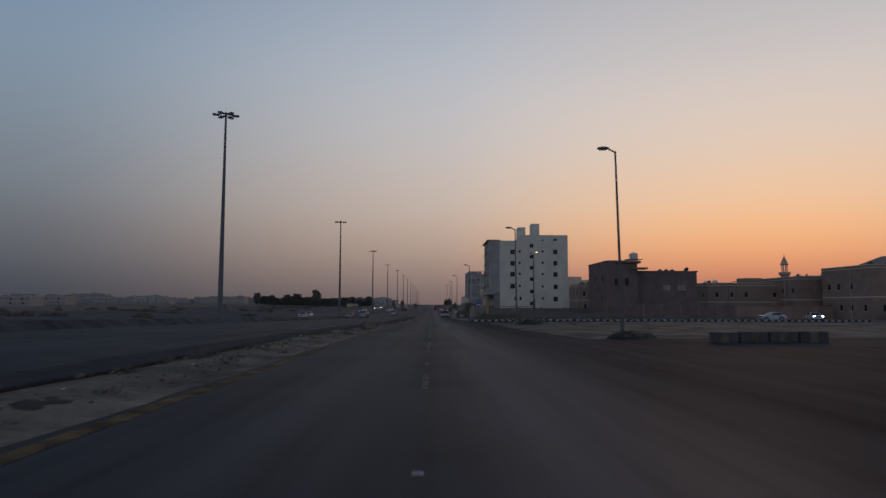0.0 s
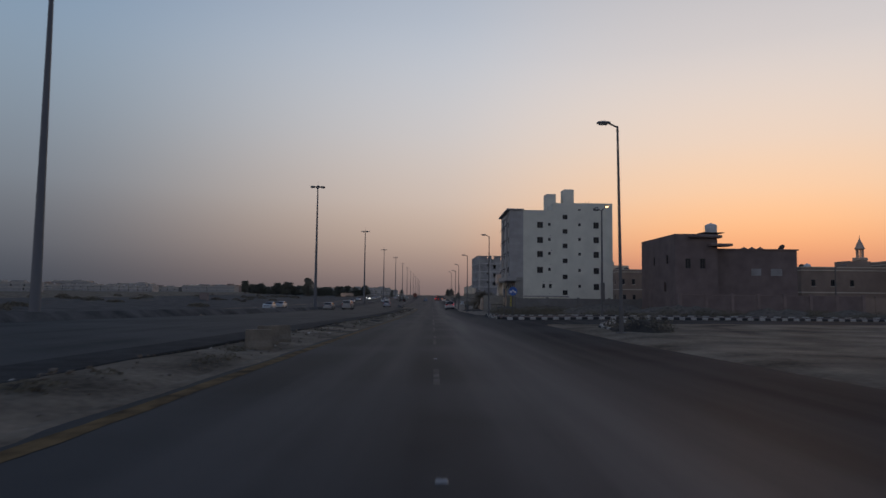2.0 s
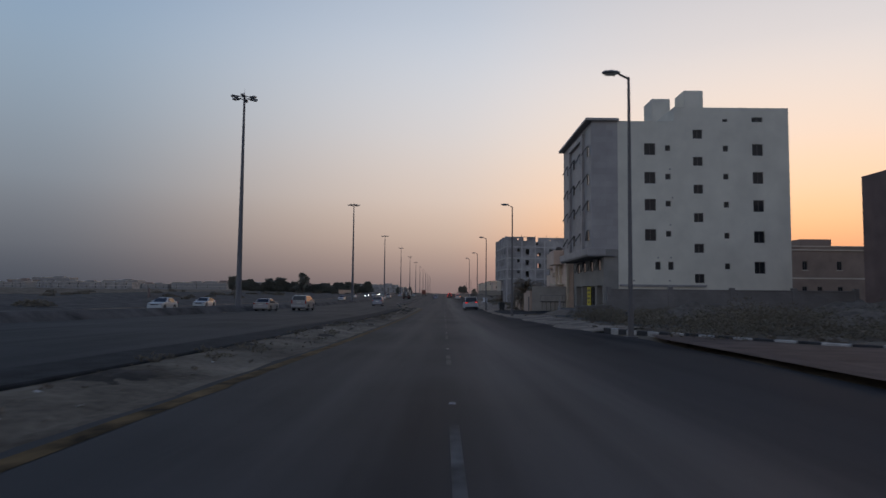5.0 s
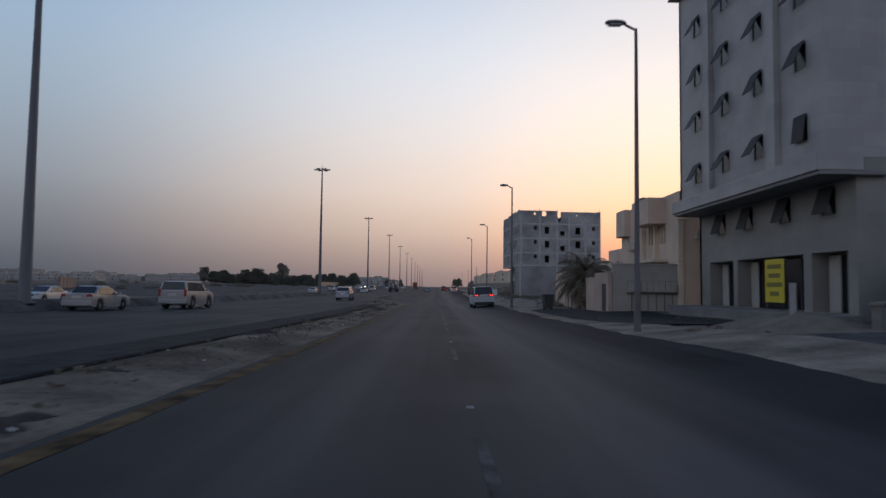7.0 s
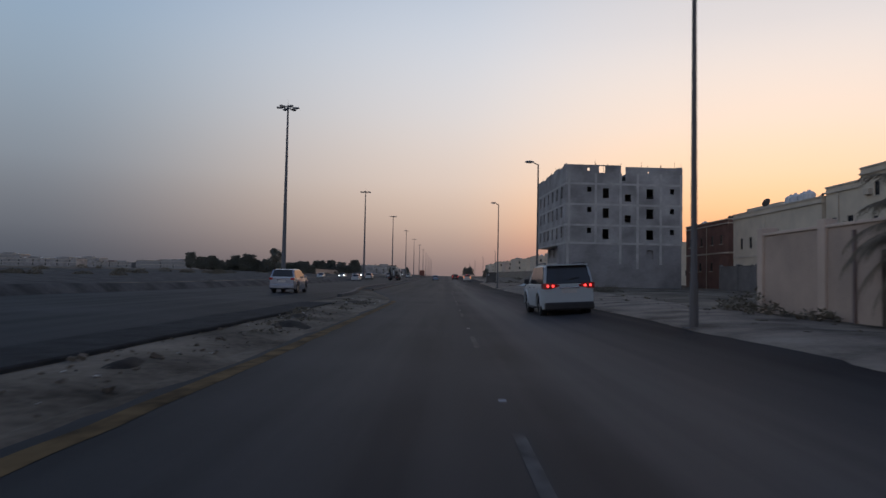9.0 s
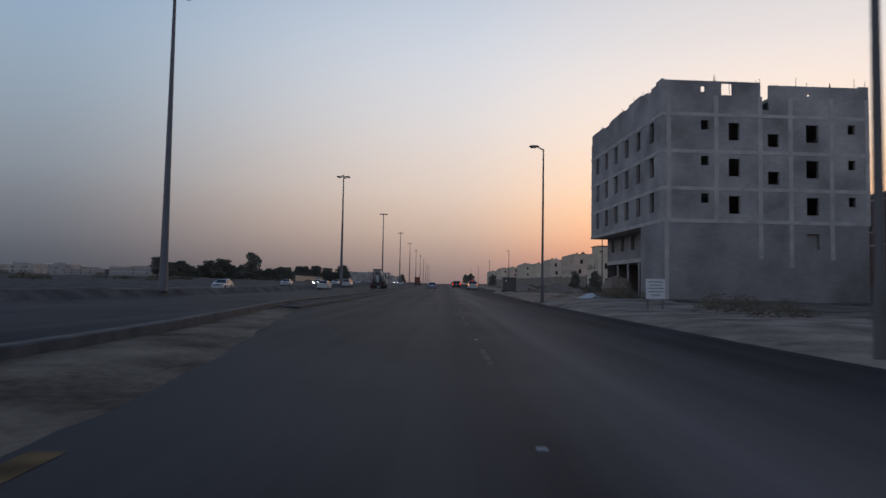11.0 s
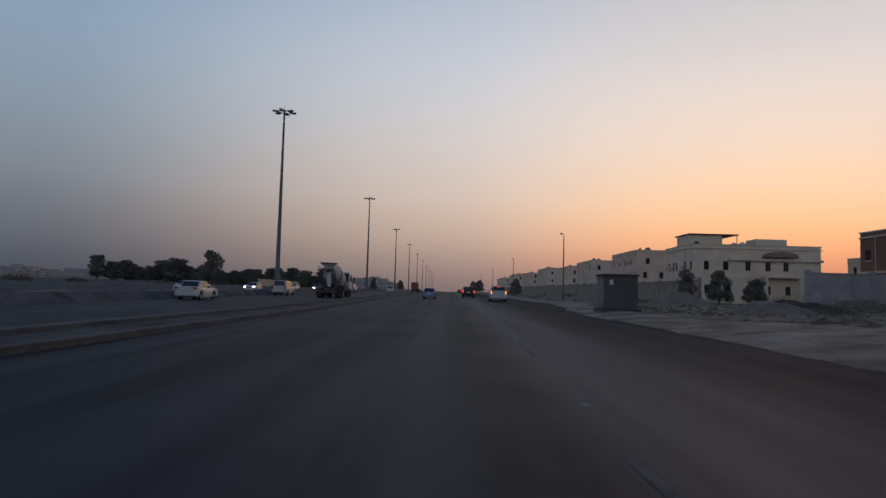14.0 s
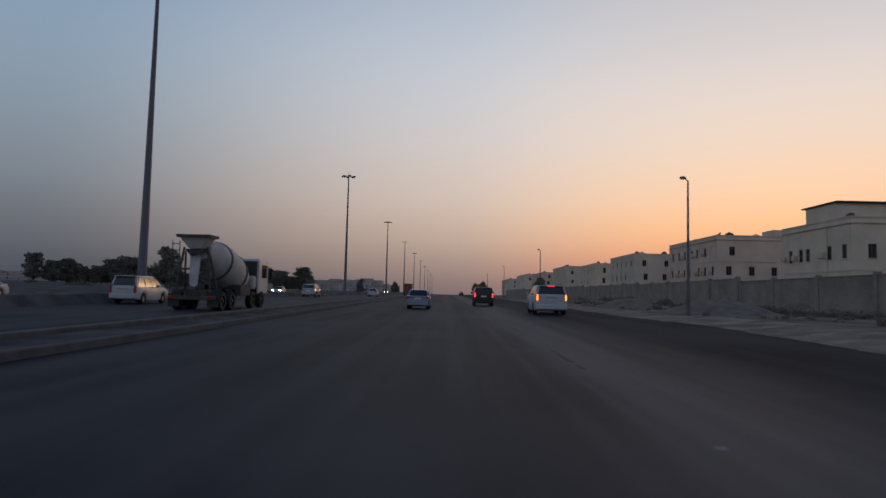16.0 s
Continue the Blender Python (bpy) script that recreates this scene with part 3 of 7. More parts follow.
# ---- buildings ----
def wall(bm, p0, u, n, length, z0, z1, holes=(), thick=0.25):
    """An upright wall from p0 along u, outer side towards n, with openings (u0, u1, z0, z1) through it."""
    p0, u, n = Vector((p0[0], p0[1], 0)), Vector((u[0], u[1], 0)), Vector((n[0], n[1], 0))
    us = sorted({0.0, length, *[h[0] for h in holes], *[h[1] for h in holes]})
    zs = sorted({z0, z1, *[h[2] for h in holes], *[h[3] for h in holes]})
    us, zs = [a for a in us if 0 <= a <= length], [a for a in zs if z0 <= a <= z1]

    def pt(a, z, d):
        q = p0 + u * a - n * d
        return (q.x, q.y, z)

    grid = {}

    def vert(a, z, d):
        if (a, z, d) not in grid:
            grid[(a, z, d)] = bm.verts.new(pt(a, z, d))
        return grid[(a, z, d)]

    def solid(i, j):
        if not (0 <= i < len(us) - 1 and 0 <= j < len(zs) - 1):
            return False
        cu, cz = (us[i] + us[i + 1]) / 2, (zs[j] + zs[j + 1]) / 2
        return not any(h[0] < cu < h[1] and h[2] < cz < h[3] for h in holes)

    for i in range(len(us) - 1):
        for j in range(len(zs) - 1):
            if not solid(i, j):
                continue
            a, b, c, d = us[i], us[i + 1], zs[j], zs[j + 1]
            bm.faces.new((vert(a, c, 0), vert(b, c, 0), vert(b, d, 0), vert(a, d, 0)))
            bm.faces.new((vert(a, c, thick), vert(a, d, thick), vert(b, d, thick), vert(b, c, thick)))
            if not solid(i - 1, j):
                bm.faces.new((vert(a, c, 0), vert(a, d, 0), vert(a, d, thick), vert(a, c, thick)))
            if not solid(i + 1, j):
                bm.faces.new((vert(b, c, 0), vert(b, c, thick), vert(b, d, thick), vert(b, d, 0)))
            if not solid(i, j - 1):
                bm.faces.new((vert(a, c, 0), vert(a, c, thick), vert(b, c, thick), vert(b, c, 0)))
            if not solid(i, j + 1):
                bm.faces.new((vert(a, d, 0), vert(b, d, 0), vert(b, d, thick), vert(a, d, thick)))


def ring_walls(bm, x0, x1, y0, y1, z0, z1, front=(), left=(), right=(), back=(), thick=0.25):
    """Four walls; front faces -y (u = x - x0), left faces -x (u = y - y0)."""
    wall(bm, (x0, y0), (1, 0), (0, -1), x1 - x0, z0, z1, front, thick)
    wall(bm, (x0, y1), (1, 0), (0, 1), x1 - x0, z0, z1, back, thick)
    wall(bm, (x0, y0 + thick), (0, 1), (-1, 0), y1 - y0 - 2 * thick, z0, z1, [(h[0] - thick, h[1] - thick, h[2], h[3]) for h in left], thick)
    wall(bm, (x1, y0 + thick), (0, 1), (1, 0), y1 - y0 - 2 * thick, z0, z1, [(h[0] - thick, h[1] - thick, h[2], h[3]) for h in right], thick)
    bmesh.ops.remove_doubles(bm, verts=bm.verts[:], dist=0.001)
    bmesh.ops.recalc_face_normals(bm, faces=bm.faces[:])


WIN = {}


def window(parent, w, h, m, name="window", mullion=True, frame_mat="frame", set_back=0.12):
    """A framed window in a wall opening; m puts the opening's centre, x along the wall, -y outwards."""
    key = (round(w, 2), round(h, 2), mullion, frame_mat)
    if key not in WIN:
        bm = bmesh.new()
        t = 0.06
        for a in ((-w / 2, w / 2, -h / 2, -h / 2 + t), (-w / 2, w / 2, h / 2 - t, h / 2), (-w / 2, -w / 2 + t, -h / 2 + t, h / 2 - t), (w / 2 - t, w / 2, -h / 2 + t, h / 2 - t)):
            box(bm, a[0], a[1], -0.03, 0.03, a[2], a[3])
        if mullion:
            box(bm, -0.025, 0.025, -0.028, 0.028, -h / 2 + t, h / 2 - t)
        f = part(name, bm, frame_mat, parent)
        p = part("pane", boxes((-w / 2 + t, w / 2 - t, -0.006, 0.006, -h / 2 + t, h / 2 - t)), "glass", f)
        WIN[key] = (f.data, p.data)
    else:
        fd, pd = WIN[key]
        f = new(name, fd)
        f.parent = parent
        p = new("pane", pd)
        p.parent = f
    f.matrix_basis = m @ pose(0, set_back, 0)
    return f


def roof_tank(parent, x, y, z, r=0.8, h=1.4, material="tank", name="roof_tank"):
    bm = bmesh.new()
    lathe(bm, [(r * 0.96, 0), (r, 0.1), (r, h * 0.5), (r * 1.02, h * 0.55), (r, h * 0.6), (r, h * 0.85), (r * 0.7, h * 0.97), (r * 0.25, h * 1.03), (r * 0.22, h * 1.1)], 16)
    return part(name, bm, material, parent, m=pose(x, y, z), smooth=True)


def dish(parent, x, y, z, rz, r=0.45):
    bm = bmesh.new()
    prof = [(0.02, 0.0), (r * 0.5, r * 0.07), (r * 0.85, r * 0.2), (r, r * 0.3), (r * 0.97, r * 0.33), (r * 0.5, r * 0.11), (0.02, 0.03)]
    lathe(bm, prof, 16)
    bmesh.ops.rotate(bm, verts=bm.verts[:], cent=(0, 0, 0), matrix=Matrix.Rotation(radians(55), 3, "X"))
    bmesh.ops.translate(bm, verts=bm.verts[:], vec=(0, 0, 0.75))
    tube(bm, (0, 0, 0), (0, 0, 0.75), 0.03, 0.03, 6)
    tube(bm, (0, 0, 0.75), (0, -r * 0.9, 0.75 + r * 0.6), 0.012, 0.012, 5)
    return part("satellite_dish", bm, "galv", parent, m=pose(x, y, z, 0, 0, rz), smooth=True)


def ac_unit(parent, m):
    bm = boxes((-0.4, 0.4, -0.35, 0, -0.28, 0.28), bevel=0.03)
    for k in range(5):
        box(bm, -0.34, 0.34, -0.365, -0.35, -0.22 + k * 0.1, -0.19 + k * 0.1)
    return part("air_conditioner", bm, "pale_render", parent, m=m)


def awning_window(parent, w, h, m, tilt=24):
    """A window in a dark frame whose sash hangs open from its top edge."""
    f = window(parent, w, h, m, mullion=False, set_back=0.05)
    key = ("sash", w, h)
    if key not in WIN:
        bm = bmesh.new()
        box(bm, -w / 2, w / 2, -0.03, 0.0, -h, -h + 0.05)
        box(bm, -w / 2, w / 2, -0.03, 0.0, -0.05, 0)
        box(bm, -w / 2, -w / 2 + 0.05, -0.03, 0.0, -h + 0.05, -0.05)
        box(bm, w / 2 - 0.05, w / 2, -0.03, 0.0, -h + 0.05, -0.05)
        box(bm, -w / 2 + 0.05, w / 2 - 0.05, -0.02, -0.012, -h + 0.05, -0.05)
        s = part("sash", bm, "sash", f)
        WIN[key] = s.data
    else:
        s = new("sash", WIN[key])
        s.parent = f
    s.matrix_basis = pose(0, -0.1, h / 2, -tilt, 0, 0)
    return f


def apartment_block():
    """Six-storey white block: grey clad bay with hanging sashes to the road, plain white side wall."""
    X0, X1, Y0, Y1, B = 15.87, 31.95, 155.05, 169.2, -2.45
    t = thing("apartment_building", "six-storey white rendered apartment block with grey clad front", "building", pose(0, 0, 0))
    rows = [13.84, 11.13, 8.59, 5.76]
    side = []
    for z in rows:
        side += [(18.9, z, 1.05, 1.1), (20.58, z + 0.12, 0.5, 0.55)]
    for z in (15.3, 12.72, 10.1, 7.42, 4.55, 1.75):
        side.append((23.4, z, 0.9, 0.85))
    for z in (16.5, 13.95, 11.3, 8.65, 5.75, 2.9):
        side.append((26.0, z, 0.5, 0.55))
        side.append((29.0, z - 0.1, 1.0, 1.1))
    side += [(19.55, 2.9, 0.5, 0.75), (20.75, 2.9, 0.5, 0.75)]
    holes = [(x - w / 2 - X0, x + w / 2 - X0, z - h / 2, z + h / 2) for x, z, w, h in side]
    bm = bmesh.new()
    ring_walls(bm, X0, X1, Y0, Y1, B, 16.5, [h for h in holes if h[3] < 16.4])
    part("wall", bm, "white_render", t)
    bm = bmesh.new()
    hi = [(h[0] - 5.33, h[1] - 5.33, h[2], h[3]) for h in holes if h[3] > 16.4]
    ring_walls(bm, X0 + 5.33, X1, Y0, Y1, 16.5, 17.85, [(a, b, max(c, 16.5), d) for a, b, c, d in hi])
    part("parapet", bm, "white_render", t)
    part("roof", boxes((X0 + 0.2, X1 - 0.2, Y0 + 0.2, Y1 - 0.2, 15.9, 16.1)), "concrete", t)
    for z in (13, 10.3, 7.6, 4.9, 2.2, -0.5):
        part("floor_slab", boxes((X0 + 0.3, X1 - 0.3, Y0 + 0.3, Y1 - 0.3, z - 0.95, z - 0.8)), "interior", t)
    for x, z, w, h in side:
        window(t, w, h, pose(x, Y0, z), mullion=w > 0.8)
    # stair head and tank rooms
    for x0, x1, z in ((20.9, 22.8, 20.35), (24.2, 26.2, 21.25)):
        part("roof_room", boxes((x0, x1, 160.6, 163.4, 16.1, z), bevel=0.12), "white_render", t)
    # clad bay over the road
    bx, by0, by1 = 13.4, 155.0, 169.2
    cols = [156.5, 159.9, 163.2, 166.6]
    bm = bmesh.new()
    lh = [(y - 0.42 - by0 - 0.25, y + 0.42 - by0 - 0.25, z - 0.52, z + 0.52) for y in cols for z in rows]
    wall(bm, (bx, by0 + 0.25), (0, 1), (-1, 0), by1 - by0 - 0.25, 4.4, 16.45, lh, 0.25)
    wall(bm, (bx, by0), (1, 0), (0, -1), X0 - bx, 4.4, 16.45, (), 0.25)
    wall(bm, (bx, by1), (1, 0), (0, 1), X0 - bx, 4.4, 16.45, (), 0.25)
    bmesh.ops.recalc_face_normals(bm, faces=bm.faces[:])
    part("clad_bay", bm, "grey_clad", t)
    for y in cols:
        for z in rows:
            awning_window(t, 0.84, 1.04, pose(bx, y, z, 0, 0, -90), tilt=rnd(20, 34) if (y, z) != (156.5, 5.76) else 7)
    part("cornice", boxes((bx - 0.55, X0 + 0.1, by0 - 0.3, by1 + 0.3, 16.45, 16.7), bevel=0.04), "grey_clad", t)
    for y in (158.4, 164.9):
        part("pilaster", boxes((bx - 0.26, bx, y - 0.37, y + 0.37, 4.5, 15.4), bevel=0.02), "grey_clad", t)
    part("pilaster_head", boxes((bx - 0.26, bx, 158.03, 165.27, 15.4, 15.95), bevel=0.02), "grey_clad", t)
    part("ledge", boxes((bx - 0.5, bx + 1.2, by0 - 0.35, by1 + 0.0, 3.85, 4.5), bevel=0.03), "grey_clad", t)
    part("soffit", boxes((bx - 0.42, X0 - 0.35, by0 - 0.33, by1 - 0.1, 3.7, 3.846), bevel=0.02), "pilaster", t)
    # lower front, with one row of windows and shop bays
    lx = 14.5
    bm = bmesh.new()
    lows = [156.7, 159.9, 163.3, 166.3]
    hl = [(y - 0.48 - by0 - 0.25, y + 0.48 - by0 - 0.25, 2.45, 3.55) for y in lows]
    shops = [(155.55, 157.9), (158.5, 164.5), (164.95, 167.8)]
    hl += [(a - by0 - 0.25, b - by0 - 0.25, -1.3, 1.05) for a, b in shops]
    wall(bm, (lx, by0 + 0.25), (0, 1), (-1, 0), by1 - by0 - 0.25, B, 3.85, hl, 0.3)
    wall(bm, (lx, by0), (1, 0), (0, -1), X0 - lx, B, 4.39, (), 0.25)
    wall(bm, (lx, by1), (1, 0), (0, 1), X0 - lx, B, 3.85, (), 0.25)
    bmesh.ops.recalc_face_normals(bm, faces=bm.faces[:])
    part("lower_front", bm, "olive_clad", t)
    for y in lows:
        awning_window(t, 0.96, 1.1, pose(lx, y, 3.0, 0, 0, -90), tilt=18)
    for a, b in shops:
        w = b - a
        n = max(1, round(w / 1.5))
        f = part("shop_front", boxes((-w / 2, -w / 2 + 0.08, -0.04, 0.04, -1.12, 1.2), (w / 2 - 0.08, w / 2, -0.04, 0.04, -1.12, 1.2), (-w / 2 + 0.08, w / 2 - 0.08, -0.04, 0.04, 1.12, 1.2), *[(-w / 2 + w * k / n - 0.04, -w / 2 + w * k / n + 0.04, -0.04, 0.04, -1.12, 1.12) for k in range(1, n)]), "galv", t, m=pose(lx + 0.75, (a + b) / 2, -0.18, 0, 0, -90))
        for k in range(n):
            u0, u1 = -w / 2 + w * k / n + 0.04, -w / 2 + w * (k + 1) / n - 0.04
            part("pane", boxes((u0, u1, -0.008, 0.008, -1.12, 1.12)), "glass", f)
        part("reveal", boxes((lx + 0.3, lx + 0.71, a - 0.02, a, -1.3, 1.05), (lx + 0.3, lx + 0.71, b, b + 0.02, -1.3, 1.05), (lx + 0.3, lx + 0.71, a, b, 1.03, 1.05)), "olive_clad", t)
        part("roller_door", boxes((lx + 0.62, lx + 0.7, b - 0.85, b - 0.1, -1.3, 0.95), bevel=0.01), "meter_wall", t, "pale grey closed door leaf")
    part("terrace", boxes((12.6, lx, 154.6, 169.0, B - 0.1, -1.32), bevel=0.03), "grey_wall", t)
    vent = part("vent", boxes((-0.06, 0.06, -0.1, 0.0, -0.06, 0.06), bevel=0.015), "pilaster", t, m=pose(20.75, Y0, 11.95))
    for x, z in ((20.95, 9.25), (20.75, 6.7), (19.55, 3.65), (20.75, 3.65), (20.6, 1.5), (17.3, 1.5)):
        again(vent, t, pose(x, Y0, z))
    part("ledge", boxes((X0 + 0.1, 24.0, Y0 - 0.14, Y0, 0.95, 1.15)), "concrete", t)
    for k in range(3):
        tube(b2 := bmesh.new(), (0, 0, 0), (0, 0, 0.5), 0.03, 0.03, 6)
        part("roof_pipe", b2, "galv", t, m=pose(27.4 + 0.6 * k, 156.5, 17.8))


def yard_wall(name, label, x0, y0, x1, y1, top, material="grey_wall", thick=0.22, pil=3.0, cap=True, pil_mat=None, sink=0.5, category="wall"):
    """A yard wall between two points, with coping and pilasters; top: height over the ground."""
    L = math.hypot(x1 - x0, y1 - y0)
    ang = math.degrees(math.atan2(y1 - y0, x1 - x0))
    z = min(H(x0, y0), H(x1, y1), H((x0 + x1) / 2, (y0 + y1) / 2))
    t = thing(name, label, category, pose(x0, y0, z, 0, 0, ang))
    part("wall_panel", boxes((0, L, -thick / 2, thick / 2, -sink, top)), material, t)
    if cap:
        part("coping", boxes((-0.05, L + 0.05, -thick / 2 - 0.06, thick / 2 + 0.06, top, top + 0.1), bevel=0.02), pil_mat or material, t)
    if pil:
        n = max(1, int(L / pil))
        first = part("pilaster", boxes((-0.2, 0.2, -thick / 2 - 0.09, thick / 2 + 0.09, -sink, top + 0.28), bevel=0.02), pil_mat or material, t)
        for k in range(1, n + 1):
            again(first, t, pose(L * k / n, 0, 0))
    return t


def dark_building():
    t = thing("brown_building", "dark brown two-storey building with flat stepped roof", "building", pose(0, 0, 0))
    B = -2.2
    f1 = [(1.5 + 2.2 * k, 2.3 + 2.2 * k, 5.4, 6.9) for k in range(2)]
    bm = bmesh.new()
    ring_walls(bm, 35.7, 42.0, 134.6, 150.4, B, 10.55, f1, [(3, 3.8, 6.2, 7.6), (9, 9.8, 6.2, 7.6), (4.0, 4.9, 2.0, 3.4)])
    part("wall", bm, "brown_render", t)
    part("roof", boxes((35.9, 41.8, 134.8, 150.2, 9.9, 10.1)), "brown_light", t)
    for k in range(2):
        window(t, 0.8, 1.5, pose(35.7 + 1.9 + 2.2 * k, 134.6, 6.15))
    for y, z, h in ((137.0 + 1.0, 6.9, 1.4), (144.0, 6.9, 1.4)):
        window(t, 0.8, h, pose(35.7, y, z, 0, 0, -90))
    bm = bmesh.new()
    ring_walls(bm, 42.0, 54.9, 136.4, 150.0, B, 8.35)
    part("wing_wall", bm, "brown_render", t)
    part("wing_roof", boxes((42.1, 54.8, 136.5, 149.9, 7.7, 7.9)), "brown_light", t)
    part("parapet", boxes((41.9, 55.1, 136.2, 136.5, 8.35, 8.55)), "brown_light", t)
    part("ledge", boxes((40.6, 43.9, 133.6, 136.4, 8.75, 9.1), bevel=0.05), "brown_light", t)
    part("roof_slab", boxes((37.6, 42.6, 134.0, 140.0, 9.95, 10.4), bevel=0.15), "brown_render", t)
    part("tank_stand", boxes(*[(x, x + 0.1, y, y + 0.1, 10.4, 10.75) for x in (40.4, 42.2) for y in (135.0, 136.6)], (40.0, 43.2, 134.8, 137.0, 10.75, 10.85)), "dirty_steel", t)
    roof_tank(t, 41.65, 135.9, 10.85, 0.85, 1.35)
    for k in range(3):
        roof_tank(t, 48.5 + 1.3 * k, 140, 7.9, 0.5, 1.1, "tank_dark")
    dish(t, 53.2, 137.4, 8.0, 200, 0.6)
    for x, w in ((48.6, 1.5), (51.7, 1.7)):
        part("shutter", boxes((x - w / 2, x + w / 2, 136.33, 136.4, 4.5, 5.55), bevel=0.01), "concrete", t, "pale closed roller shutter")
    tube(b2 := bmesh.new(), (40.2, 134.9, 10.4), (40.2, 134.9, 12.0), 0.03, 0.02, 6)
    part("aerial", b2, "galv", t)
    yard_wall("yard_wall", "dark brown yard wall with pale pilasters before a building", 33.5, 127.0, 58.0, 126.0, 2.7, "brown_render", pil=3.4, pil_mat="brown_light")


def plain_house(name, label, x0, x1, y0, y1, top, material, rows, front_n, left_n, base=None, parapet=0.5, tanks=2, trim="pale_render", ac=False, seed=1):
    """A flat-roofed house with windows on its two seen sides, a parapet, tanks and dishes."""
    rr = random.Random(seed)
    B = (min(H(x0, y0), H(x1, y0), H(x0, y1)) - 0.4) if base is None else base
    t = thing(name, label, "house", pose(0, 0, 0))
    fw, lw = [], []
    for z in rows:
        for k in range(front_n):
            fw.append(((x1 - x0) * (k + 0.6) / (front_n + 0.2), z))
        for k in range(left_n):
            lw.append(((y1 - y0) * (k + 0.6) / (left_n + 0.2), z))
    w, h = rr.choice((0.7, 0.8, 0.9)), rr.choice((1.1, 1.25, 1.35))
    fw = [(u + rr.uniform(-0.35, 0.35), z) for u, z in fw if rr.random() > 0.12]
    lw = [(u + rr.uniform(-0.45, 0.45), z) for u, z in lw if rr.random() > 0.12]
    bm = bmesh.new()
    ring_walls(bm, x0, x1, y0, y1, B, top, [(u - w / 2, u + w / 2, z - h / 2, z + h / 2) for u, z in fw], [(u - w / 2, u + w / 2, z - h / 2, z + h / 2) for u, z in lw])
    part("wall", bm, material, t)
    part("roof", boxes((x0 + 0.2, x1 - 0.2, y0 + 0.2, y1 - 0.2, top - parapet - 0.2, top - parapet)), "concrete", t)
    bm = bmesh.new()
    for a in ((x0 - 0.08, x1 + 0.08, y0 - 0.08, y0 + 0.3), (x0 - 0.08, x1 + 0.08, y1 - 0.3, y1 + 0.08), (x0 - 0.08, x0 + 0.3, y0 + 0.3, y1 - 0.3), (x1 - 0.3, x1 + 0.08, y0 + 0.3, y1 - 0.3)):
        box(bm, *a, top, top + 0.14)
    part("coping", bm, trim, t)
    for z in rows[:-1]:
        zz = (z + rows[rows.index(z) + 1]) / 2 if rows.index(z) + 1 < len(rows) else z
        part("string_course", boxes((x0 - 0.07, x1 + 0.07, y0 - 0.07, y0, zz - 0.1, zz + 0.1), (x0 - 0.07, x0, y0, y1, zz - 0.1, zz + 0.1)), trim, t)
    for u, z in fw:
        f = window(t, w, h, pose(x0 + u, y0, z))
        part("window_sill", boxes((-w / 2 - 0.1, w / 2 + 0.1, -0.2, 0.0, -h / 2 - 0.09, -h / 2)), trim, f)
    for u, z in lw:
        f = window(t, w, h, pose(x0, y0 + u, z, 0, 0, -90))
        part("window_sill", boxes((-w / 2 - 0.1, w / 2 + 0.1, -0.2, 0.0, -h / 2 - 0.09, -h / 2)), trim, f)
        if ac and rr.random() < 0.5:
            ac_unit(t, pose(x0, y0 + u + 1.0, z - 0.2, 0, 0, -90))
    for k in range(tanks):
        roof_tank(t, rr.uniform(x0 + 1, x0 + (x1 - x0) * 0.6), rr.uniform(y0 + 1.5, y1 - 1.5), top - parapet, 0.6, 1.3, rr.choice(("tank", "tank_dark")))
    dish(t, x0 + 1.2, y0 + 2.0, top - parapet, rr.uniform(150, 230))
    part("cornice", boxes((x0 - 0.16, x1 + 0.16, y0 - 0.16, y0 - 0.001, top - 0.55, top - 0.4), (x0 - 0.16, x0 - 0.001, y0, y1, top - 0.55, top - 0.4)), trim, t)
    if left_n:
        tube(b3 := bmesh.new(), (0, 0, B), (0, 0, top - 0.6), 0.05, 0.05, 6)
        part("drain_pipe", b3, trim, t, m=pose(x0 - 0.07, y0 + (y1 - y0) * rr.uniform(0.3, 0.7), 0))
    part("stair_head", boxes((x0 + (x1 - x0) * 0.55, x0 + (x1 - x0) * 0.8, y0 + 2.5, y0 + 6.0, top - parapet, top + 1.3), bevel=0.04), material, t)
    return t


